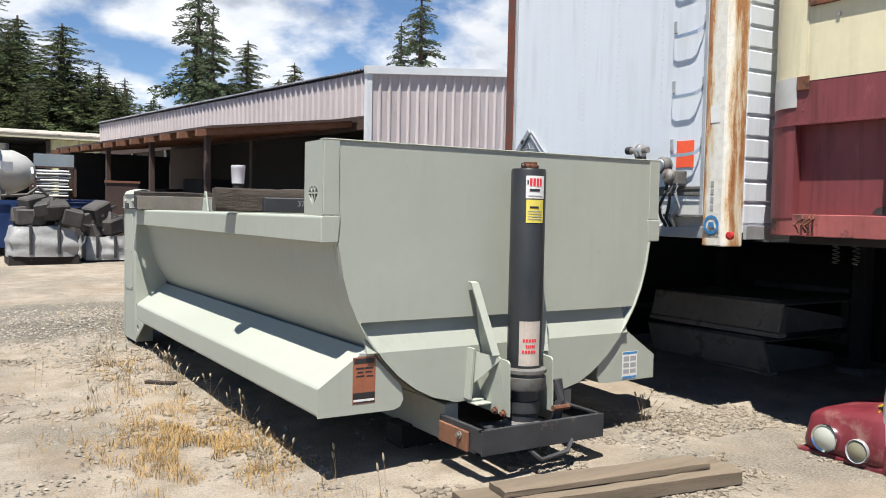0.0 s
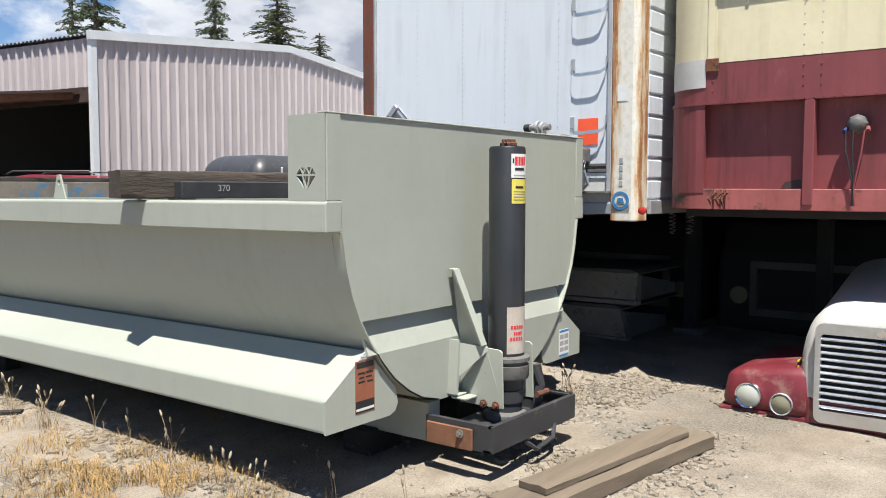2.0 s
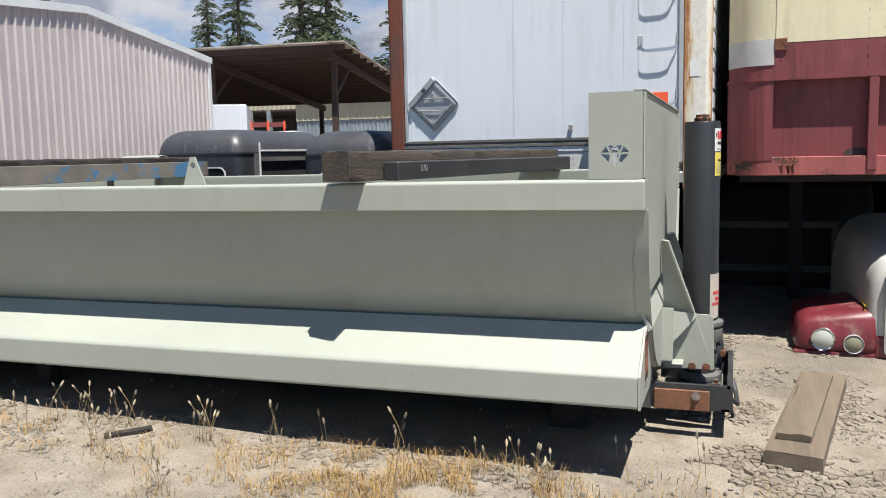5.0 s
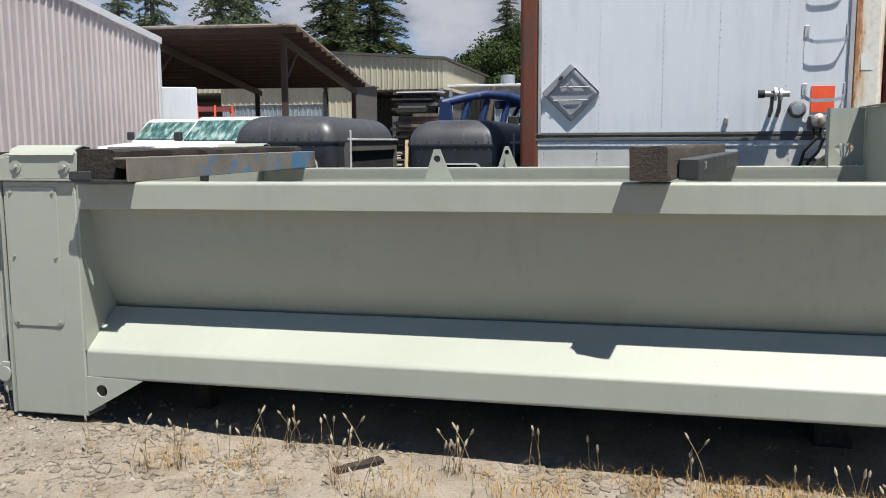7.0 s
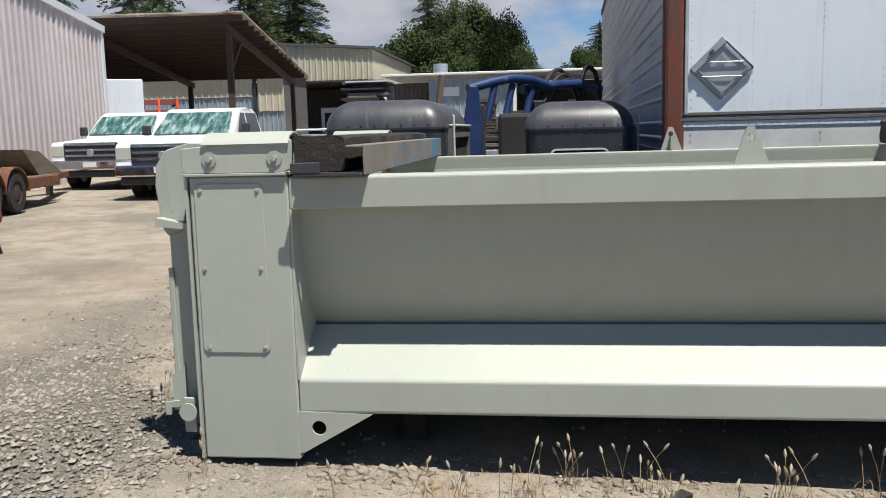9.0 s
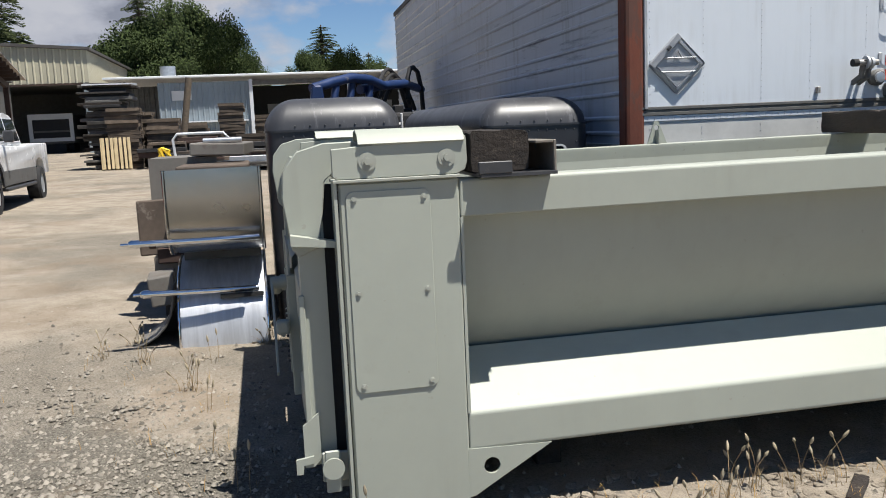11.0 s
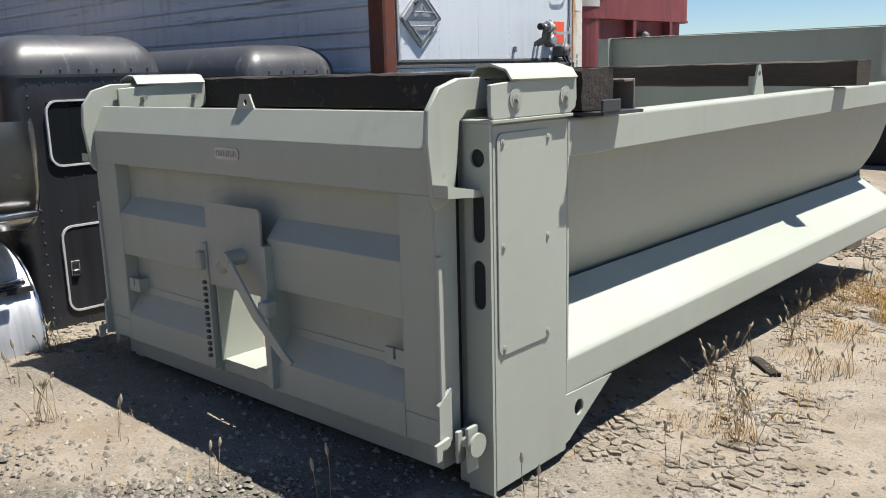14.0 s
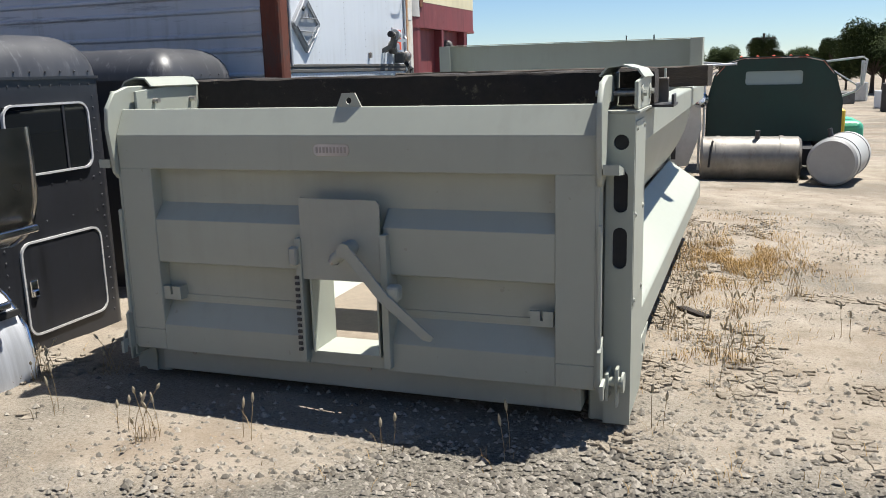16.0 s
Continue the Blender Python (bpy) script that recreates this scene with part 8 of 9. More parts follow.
for k in range(16):
    x, y = rk.uniform(6.2, 8.6), rk.uniform(22, 31)
    s = rk.uniform(0.2, 0.7)
    ob = solo("shed_clutter", box(-s, s, -s, s, 0, rk.uniform(0.6, 2.0), 0.04), rk.choice([SCRAP, DARK, RUSTY_STEEL, DARK]), "stored machine part under the lean-to", "stored part", "stored parts")
    ob.matrix_basis = pose(x, y, ground_z(x, y) - 0.02, 0, 0, rk.uniform(0, 90))

# ---------------------------------------------------------------- dark clutter and added filler under the trailers
DUSTY = mat("dusty_stored_fibreglass", (0.27, 0.245, 0.215), 0.75, var=0.25, scale=2, fine=20, bumpy=0.1, worn=(0.16, 0.14, 0.12), wear=0.55, wscale=4)


def stored_hood(x0, z0, z1, y0, y1, splay, label):
    """A truck hood lying in the shade: a front face, a top that falls back to one side and a turned lower lip."""
    F = thing("stored_hood", label, "truck hood", (x0 + 0.6, (y0 + y1) / 2, z0), "stored hoods")
    part("front_face", prism([(x0, z0 + 0.05), (x0 + splay, z1), (x0 + splay + 0.03, z1), (x0 + 0.03, z0 + 0.05)], 'y', y0, y1, 0.006), DUSTY, F)
    part("top_shell", prism([(y0, z1 - 0.012), (y1, z1 - 0.012), (y1, z1), (y0 + 0.1, z1 + 0.03), (y0, z1)], 'x', x0 + splay + 0.035, x0 + 1.4), DARK_GREY, F)
    part("side_wing", prism([(x0 + splay, z1 - 0.015), (x0 + 0.9, (z0 + z1) / 2), (x0 + 0.9, z0 + 0.05), (x0 + 0.04, z0 + 0.05)], 'y', y0 - 0.04, y0 - 0.002), DARK_GREY, F)
    part("lower_lip", box(x0 - 0.02, x0 + 0.1, y0 - 0.02, y1, z0, z0 + 0.045, 0.012, 2), DUSTY, F)
    return F


stored_hood(6.24, 0.44, 0.735, 4.50, 6.0, 0.06, "dusty grey truck hood lying on another under the trailer")
stored_hood(6.30, 0.07, 0.40, 4.62, 6.0, -0.10, "dark dusty truck hood standing under the trailer")
solo("hood_prop", box(6.7, 6.9, 5.0, 5.2, 0.07, 0.44, 0.01), DARK_WOOD, "dark block propping up a stored hood", "timber block")
for k, (cx, cy_) in enumerate(((6.9, 4.41), (6.95, 4.25))):
    coil = thing("coil_spring", "rusty pale coil spring hanging below the trailer floor", "spring", (cx, cy_, 1.1), "hanging springs")
    part("coil", tube([(cx + 0.03 * math.cos(j * 0.9), cy_ + 0.03 * math.sin(j * 0.9), 1.09 + 0.0052 * j) for j in range(50)], 0.006, 6), ALU, coil)
    part("hook", tube([(cx, cy_, 1.34), (cx + 0.03, cy_, 1.35)], 0.006, 6), ALU, coil)
# Added black fillers, shaped like hoods, keep the space below the trailers dark.
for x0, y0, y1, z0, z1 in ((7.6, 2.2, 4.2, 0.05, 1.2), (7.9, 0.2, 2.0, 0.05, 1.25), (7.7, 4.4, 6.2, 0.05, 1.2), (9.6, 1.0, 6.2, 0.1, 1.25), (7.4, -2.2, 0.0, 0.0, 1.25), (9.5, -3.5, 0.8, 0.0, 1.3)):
    F = thing("stored_hood", "added black hood-shaped filler under the trailer", "truck hood", (x0 + 0.7, (y0 + y1) / 2, z0), "stored hoods")
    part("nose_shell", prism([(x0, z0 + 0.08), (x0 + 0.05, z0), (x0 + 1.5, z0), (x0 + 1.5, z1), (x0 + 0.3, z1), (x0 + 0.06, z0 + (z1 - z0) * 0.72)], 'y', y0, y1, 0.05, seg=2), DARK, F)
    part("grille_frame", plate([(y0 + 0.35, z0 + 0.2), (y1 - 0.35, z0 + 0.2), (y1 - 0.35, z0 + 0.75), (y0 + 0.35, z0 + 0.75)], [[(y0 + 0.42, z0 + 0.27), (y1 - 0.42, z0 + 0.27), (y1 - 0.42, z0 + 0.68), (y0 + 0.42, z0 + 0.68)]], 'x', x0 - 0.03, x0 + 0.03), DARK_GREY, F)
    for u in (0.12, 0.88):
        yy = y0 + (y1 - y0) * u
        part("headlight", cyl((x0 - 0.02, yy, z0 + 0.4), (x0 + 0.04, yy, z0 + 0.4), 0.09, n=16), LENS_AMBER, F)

# ---------------------------------------------------------------- south: green cab, fuel tanks and clutter
def build_green_cab():
    G = thing("truck_cab", "dark green old truck cab seen from behind, roof worn white", "truck cab", (0.8, -3.4, 0.0))
    y = -2.75
    pts = [(1.83, 0.35), (1.83, 1.0), (1.72, 1.42), (1.55, 1.62), (1.3, 1.69), (0.35, 1.69), (0.08, 1.62), (-0.08, 1.42), (-0.2, 1.0), (-0.2, 0.35)]
    part("back_wall", plate(pts, [round_rect(0.38, 1.26, 1.27, 1.49, 0.04)], 'y', y, y - 0.05), GREEN_CAB, G)
    part("rear_window", box(0.37, 1.27, y - 0.035, y - 0.025, 1.26, 1.5), PALE_GLASS, G, "rear window glass with a pale painted reflection")
    part("cab_shell", strip(pts[::-1], 0.04, 'y', y - 1.5, y - 0.04), GREEN_CAB, G)
    part("worn_roof", strip([(x, z + 0.006) for x, z in pts[2:8]][::-1], 0.012, 'y', y - 1.4, y + 0.01), CAB_ROOF, G, "orange roof skin worn to white primer")
    for x in (0.3, 0.55, 0.82, 1.08, 1.34):
        part("marker_lamp", lathe([(0, 0), (0.035, 0), (0.025, 0.04), (0, 0.05)], (x, y - 0.6, 1.70), (0, 0, 1), 10), ORANGE_RED, G)
    for s, x in ((1, 1.85), (-1, -0.22)):
        m = part("mirror_arm", tube([(x - s * 0.2, y - 0.9, 1.62), (x + s * 0.38, y - 0.9, 1.68), (x + s * 0.44, y - 0.9, 1.64), (x + s * 0.40, y - 0.9, 1.22), (x + s * 0.3, y - 0.9, 1.12), (x - s * 0.02, y - 0.9, 1.0)], 0.019, 6), BEAD, G, "pale tube mirror bracket")
        part("brace", tube([(x - s * 0.12, y - 0.9, 1.5), (x + s * 0.33, y - 0.9, 1.2)], 0.013, 6), BEAD, m)
        part("mirror", box(*sorted((x + s * 0.36, x + s * 0.41)), y - 0.97, y - 0.86, 1.22, 1.62, 0.01), BEAD, m)
    part("front_shell", box(-0.1, 1.75, y - 1.6, y - 1.5, 0.35, 1.2), GREEN_CAB, G)
    part("under_frame", box(0.2, 1.4, y - 2.2, y + 0.9, 0.05, 0.3), DARK, G)
    part("fender", box(-0.62, -0.2, y - 1.7, y - 0.3, -0.05, 0.65, 0.12, 4), GREEN_LIGHT, G, "faded light green fender")
    part("yellow_panel", box(-0.3, -0.19, y - 0.9, y - 0.1, 0.45, 0.85, 0.02), YELLOW, G)
    for x in (0.0, 1.6):
        part("axle_block", box(x - 0.15, x + 0.15, y - 1.2, y - 0.6, -0.25, 0.3), DARK, G)
    return G


build_green_cab()


def build_fuel_tank(label, m):
    F = thing("fuel_tank", label, "fuel tank", group="fuel tanks")
    L, r = 1.46, 0.345
    part("shell", lathe([(0, -L / 2), (r * 0.9, -L / 2), (r, -L / 2 + 0.04), (r, L / 2 - 0.04), (r * 0.9, L / 2), (0, L / 2)], (0, 0, r), (1, 0, 0), 36), m, F)
    for x in (-0.45, 0.47):
        part("strap", lathe([(r + 0.001, -0.03), (r + 0.012, -0.03), (r + 0.012, 0.03), (r + 0.001, 0.03)], (x, 0, r), (1, 0, 0), 36), m, F)
    part("filler_neck", cyl((-0.1, 0.12, 2 * r - 0.03), (-0.1, 0.15, 2 * r + 0.1), 0.035, n=10), BLACK_STEEL, F)
    part("hose", tube([(0.55, 0.25, 2 * r - 0.05), (0.58, 0.34, r + 0.1), (0.6, 0.36, r - 0.1)], 0.018, 6), RUBBER, F)
    return F


ft = build_fuel_tank("dented dull brown steel fuel tank lying on dirt", TANK_STEEL)
ft.matrix_basis = pose(1.16, -1.55, -0.17, 0, 0, 2)
ft2 = build_fuel_tank("white painted fuel tank lying end-on", TANK_WHITE)
ft2.matrix_basis = pose(-0.13, -1.62, -0.15, 0, 0, -104)
wp = thing("bumper_shell", "white dented fibreglass truck panel with black marks", "truck panel", (2.4, -2.4, -0.1))
part("panel", strip([(2.75, -0.1), (2.7, 0.35), (2.5, 0.75), (2.2, 1.2), (1.95, 1.25)], 0.03, 'y', -2.9, -2.1), HOOD_WHITE, wp)
part("side_flange", prism([(2.78, -0.1), (2.72, 0.4), (2.5, 0.8), (2.2, 1.2), (1.95, 1.24), (1.9, 0.6), (2.1, 0.0)], 'y', -2.1, -2.06), HOOD_WHITE, wp)
part("black_mark", box(2.3, 2.45, -2.058, -2.054, 0.1, 0.4), INK, wp)
part("lamp_pod", lathe([(0, 0), (0.1, 0.01), (0.13, 0.07), (0.1, 0.16), (0, 0.18)], (1.92, -2.1, 1.05), (0.2, 1, 0.2), 16), CHROME, wp)
rk2 = thing("pipe_rail", "bent grey pipe frame standing by the cab", "rail", (1.9, -2.3, -0.1))
part("pipe", tube([(1.95, -2.3, -0.1), (1.95, -2.3, 1.55), (1.93, -2.3, 1.6), (1.4, -2.3, 1.62)], 0.02, 8), GALV, rk2)
part("pipe", tube([(1.88, -2.25, -0.1), (1.88, -2.25, 1.5)], 0.02, 8), GALV, rk2)
drk = thing("truck_radiator_stack", "dark stacked truck parts with chrome drums", "truck parts", (3.2, -4.5, 0.0))
part("block", box(2.6, 5.2, -6.0, -4.6, -0.2, 1.7, 0.1, 2), DARK, drk)
part("drum", cyl((3.0, -4.5, 1.5), (3.7, -4.5, 1.5), 0.2, n=18), ALU, drk)
part("drum", cyl((2.6, -4.3, 1.3), (2.6, -4.3, 1.95), 0.14, n=14), RUST, drk)
solo("old_board", rough_timber(1.9, 3.6, 0.35, 0.5, -0.09, 0.0, 41), DARK_WOOD, "old dark board lying on the ground", "board")
for i, x in enumerate((3.25, 2.78)):
    solo("antenna", cyl((x, -3.0, 0.0), (x, -3.0, 2.15), 0.012, n=6), BLACK_STEEL, "thin black whip antenna standing up", "antenna")
for k in range(14):
    x, y = -3.2 - rk.uniform(0, 7), -22 - rk.uniform(0, 16)
    s = rk.uniform(0.25, 0.7)
    ob = solo("yard_item", box(-s, s, -s, s, 0, rk.uniform(0.6, 1.3), 0.04), rk.choice([TRIM_WHITE, GALV, DARK_GREY, RUSTY_STEEL, SCRAP]), "far parked item along the yard edge", "yard item", "far yard items")
    ob.matrix_basis = pose(x, y, ground_z(x, y), 0, 0, rk.uniform(0, 90))

# ---------------------------------------------------------------- trees
def quad(b, c, u, v):
    b.append((c - u - v, c + u - v, c + u + v * 0.3, c - u + v))


def mesh_from_quads(name, quads, material):
    verts, faces = [], []
    for q in quads:
        i = len(verts)
        verts += [tuple(p) for p in q]
        faces.append((i, i + 1, i + 2, i + 3))
    me = bpy.data.meshes.new(name)
    me.from_pydata(verts, [], faces)
    me.materials.append(material)
    return me


def conifer(seed, H, R, needles, sparse=1.0, bare=0.1, label="tall dark green conifer tree"):
    rnd = random.Random(seed)
    T = thing("conifer_tree", label, "tree", group="conifers behind the yard")
    tr = bmesh.new()
    cyl((0, 0, -0.5), (0, 0, H * 0.55), 0.022 * H, 0.011 * H, 9, tr)
    cyl((0, 0, H * 0.55), (0, 0, H * 0.99), 0.011 * H, 0.002 * H, 7, tr)
    part("trunk", tr, BARK, T)
    quads = []
    limbs = bmesh.new()
    levels = int(46 * sparse)
    for i in range(levels):
        f = bare + (1 - bare) * (i + rnd.random()) / levels
        z = f * H
        reach = R * (1 - f) ** 0.75 * rnd.uniform(0.75, 1.15) + 0.012 * H
        if f < 0.25:
            reach *= 0.7 + f
        n = rnd.randint(6, 9)
        a0 = rnd.random() * 6.3
        for k in range(n):
            a = a0 + 6.283 * k / n + rnd.uniform(-0.35, 0.35)
            L = reach * rnd.uniform(0.6, 1.15)
            d = Vector((math.cos(a), math.sin(a), rnd.uniform(-0.38, -0.05)))
            side = Vector((-math.sin(a), math.cos(a), 0))
            p0 = Vector((0, 0, min(0.97 * H, max(0.02 * H, z + rnd.uniform(-0.8, 0.8) * H / levels))))
            if i % 3 == 0:
                cyl(p0, p0 + d * L * 0.8, 0.006 * H * (1 - f) + 0.02, 0.015, 4, limbs, caps=False)
            m = 22
            for j in range(m):
                t = (j + 0.6) / m
                c = p0 + d * (L * t) + Vector((0, 0, 0.10 * L * math.sin(3.1 * t)))
                wid = L * 0.20 * (1.15 - t)
                for s in (-1, 1, -1, 1):
                    cc = c + side * s * wid * rnd.uniform(0.2, 1.25) + Vector((0, 0, rnd.uniform(-0.17, 0.04) * L))
                    u = (d * 0.6 + side * s * 0.6 + Vector((0, 0, rnd.uniform(-0.6, 0.4)))).normalized() * L * 0.055 * rnd.uniform(0.5, 1.4)
                    v = Vector((rnd.uniform(-0.5, 0.5), rnd.uniform(-0.5, 0.5), -1)).normalized() * L * 0.022 * rnd.uniform(0.6, 1.5)
                    quad(quads, cc, u, v)
    part("branchwork", limbs, BARK, T, kind="stuff")
    ob = new("crown", mesh_from_quads("crown", quads, needles))
    ob.parent = T
    ORG[ob] = Vector()
    tagged(ob, kind="stuff")
    return T


def broadleaf(seed, H, R, label):
    rnd = random.Random(seed)
    T = thing("broadleaf_tree", label, "tree", group="leafy trees behind the yard")
    tr = bmesh.new()
    cyl((0, 0, -0.5), (0, 0, H * 0.4), 0.04 * H, 0.025 * H, 9, tr)
    part("trunk", tr, BARK, T)
    quads = []
    limbs = bmesh.new()
    for k in range(26):
        a, e = rnd.random() * 6.283, rnd.uniform(-0.25, 1.0)
        rr = R * rnd.uniform(0.45, 0.85)
        c = Vector((math.cos(a) * rr * math.cos(e), math.sin(a) * rr * math.cos(e), H * 0.58 + H * 0.33 * math.sin(e)))
        cyl((0, 0, H * 0.3), c, 0.012 * H, 0.004 * H, 5, limbs, caps=False)
        cr = R * rnd.uniform(0.26, 0.45)
        for j in range(1100):
            v = Vector((rnd.gauss(0, 1), rnd.gauss(0, 1), rnd.gauss(0, 0.8))).normalized() * cr * rnd.uniform(0.35, 1.1)
            s = R * 0.016 * rnd.uniform(0.6, 1.5)
            u = Vector((rnd.gauss(0, 1), rnd.gauss(0, 1), rnd.gauss(0, 0.6))).normalized()
            w = u.orthogonal().normalized()
            quad(quads, c + v, u * s, w * s)
    part("branchwork", limbs, BARK, T, kind="stuff")
    ob = new("crown", mesh_from_quads("crown", quads, LEAVES))
    ob.parent = T
    ORG[ob] = Vector()
    tagged(ob, kind="stuff")
    return T


KINDS = [conifer(1, 20, 3.6, NEEDLES), conifer(2, 20, 3.0, NEEDLES, 1.1, 0.06), conifer(3, 20, 3.9, NEEDLES_BLUE, 0.62, 0.12, "tall open-branched conifer tree"), conifer(4, 20, 2.6, NEEDLES_BLUE, 1.0, 0.05)]
LEAFY = [broadleaf(6, 12, 6.0, "round dense green leafy tree"), broadleaf(7, 12, 5.0, "dark green leafy tree")]
used = set()


def plant(kind, eye, az, el, dist, base_h, wide=1.0):
    """Stand a tree of this kind at a bearing and distance, as tall as its top shows."""
    ex, ey, ez = eye
    x, y = ex + dist * math.sin(radians(az)), ey + dist * math.cos(radians(az))
    zg = ground_z(x, y) - 0.4
    h = ez + el * dist - zg
    s = h / base_h
    m = Matrix.Translation((x, y, zg)) @ Matrix.Rotation(az * 1.7 + el * 40, 4, 'Z') @ Matrix.Diagonal((s * wide, s * wide, s, 1))
    if kind in used:
        return copy_thing(kind, m)
    used.add(kind)
    kind.matrix_basis = m
    return kind


FILL = random.Random(17)
E0, E35, E7, E11, E16 = (-0.27, -0.18, 1.66), (-1.87, 2.46, 1.57), (-2.31, 5.59, 1.63), (-1.42, 9.24, 1.64), (1.34, 12.45, 1.64)
A, B, C, D4 = KINDS
for k, az, el, d, w in ((A, 5.4, 0.185, 125, 1.6), (B, 4.2, 0.16, 130, 1.7), (A, 8.3, 0.168, 120, 1.6), (D4, 7.0, 0.14, 128, 1.5), (B, 10.4, 0.148, 122, 1.2), (D4, 12.0, 0.145, 118, 1.1), (B, 9.4, 0.125, 116, 1.6),
                        (D4, 13.6, 0.138, 120, 0.9), (C, 17.2, 0.232, 115, 1.15), (C, 16.3, 0.2, 118, 1.1), (A, 19.4, 0.166, 116, 1.1), (B, 18.4, 0.14, 120, 1.3), (A, 22.4, 0.147, 122, 1.0), (A, 21.4, 0.13, 125, 1.1), (D4, 25.1, 0.146, 125, 1.0),
                        (B, 24.2, 0.132, 128, 1.1), (C, 30.7, 0.203, 112, 1.0), (C, 29.4, 0.165, 116, 0.9), (B, 6.3, 0.12, 112, 1.7), (A, 11.3, 0.115, 112, 1.6), (D4, 14.8, 0.11, 114, 1.4), (B, 2.8, 0.17, 125, 1.3), (A, 1.2, 0.16, 120, 1.3)):
    plant(k, E0, az + 0.1, el - 0.008, d, 20, w)
for i in range(26):
    plant(KINDS[i % 4], E0, -1.5 + i * 0.62 + FILL.uniform(-0.2, 0.2), FILL.uniform(0.13, 0.165) if i < 13 else FILL.uniform(0.092, 0.12), FILL.uniform(126, 150), 20, FILL.uniform(1.4, 1.9))
for k, az, el, d, w in ((C, 39.3, 0.181, 118, 0.85), (A, 43.3, 0.19, 110, 1.35), (B, 41.2, 0.158, 118, 1.1), (B, 46.0, 0.172, 112, 1.15), (D4, 53.5, 0.135, 120, 1.2), (C, 55.5, 0.15, 118, 0.9), (C, 57.4, 0.165, 112, 1.0), (B, 51.5, 0.11, 125, 1.1)):
    plant(k, E35, az, el, d, 20, w)
for k, az, el, d, w in ((D4, 58.1, 0.160, 115, 1.2), (C, 62.9, 0.19, 112, 1.0), (C, 64.6, 0.20, 112, 0.95), (D4, 61.8, 0.15, 118, 1.2), (A, 70.0, 0.195, 108, 1.0), (A, 72.9, 0.192, 112, 1.05), (B, 71.3, 0.17, 116, 1.1), (D4, 76.3, 0.11, 150, 0.7), (D4, 78.0, 0.107, 150, 0.7), (B, 74.9, 0.105, 150, 0.7)):
    plant(k, E7, az, el, d, 20, w)
LA, LB = LEAFY
for k, az, el, d, w in ((LA, 81.4, 0.104, 100, 0.75), (LB, 82.6, 0.122, 106, 0.8), (LA, 84.0, 0.134, 112, 0.85), (LB, 85.4, 0.128, 106, 0.85), (LA, 86.8, 0.120, 112, 0.8), (LB, 88.0, 0.112, 106, 0.75), (LA, 89.0, 0.098, 104, 0.65),
                        (LB, 83.2, 0.095, 96, 1.0), (LA, 85.8, 0.095, 96, 1.0), (LB, 87.8, 0.088, 96, 0.9), (LA, 89.9, 0.075, 100, 0.7), (LB, 93.2, 0.078, 110, 0.7), (LA, 94.6, 0.086, 112, 0.7), (LB, 96.0, 0.078, 110, 0.7), (LA, 97.6, 0.082, 110, 0.75)):
    plant(k, E11, az, el, d, 12, w)
for k, az, el, d, w in ((A, 83.2, 0.152, 118, 0.9), (B, 87.0, 0.134, 120, 0.9), (B, 85.1, 0.152, 116, 0.9), (A, 94.4, 0.102, 118, 1.6), (D4, 97.4, 0.098, 120, 1.5), (B, 95.6, 0.09, 122, 1.6)):
    plant(k, E11, az, el, d, 20, w)
for k, az, el, d, w in ((LA, 174.0, 0.026, 120, 1.2), (LB, 176.5, 0.02, 125, 1.3), (LA, 178.8, 0.02, 120, 1.3), (LB, 181.3, 0.021, 118, 1.2), (LA, 183.5, 0.016, 125, 1.5), (LB, 185.3, 0.018, 110, 1.3), (LA, 187.4, 0.043, 62, 1.1), (LB, 189.6, 0.04, 60, 1.1), (LA, 171.5, 0.02, 125, 1.2), (LA, 192.0, 0.045, 62, 1.2), (LB, 168.5, 0.02, 125, 1.3), (LA, 186.0, 0.012, 70, 1.0), (LB, 188.0, 0.012, 66, 1.2)):
    plant(k, E16, az, el, d, 12, w)
pole = thing("power_pole", "wooden power pole with crossarm", "power pole", (-1.2, -105, 0))
part("mast", cyl((-1.2, -105, -1), (-1.2, -105, 5.2), 0.16, n=8), BARK, pole)
part("crossarm", box(-2.6, 0.2, -105.1, -104.9, 4.5, 4.7), BARK, pole)


# ---------------------------------------------------------------- dry weeds and grass
def blade(quads, p, d, w, h, rnd):
    """A thin leaf of two bent pieces."""
    side = Vector((-d.y, d.x, 0)).normalized() * w
    a, b = p, p + Vector((d.x * 0.25, d.y * 0.25, 0.6)) * h
    c = p + Vector((d.x * 0.8, d.y * 0.8, 0.95)) * h
    quads.append((a - side, a + side, b + side * 0.7, b - side * 0.7))
    quads.append((b - side * 0.7, b + side * 0.7, c + side * 0.1, c - side * 0.1))


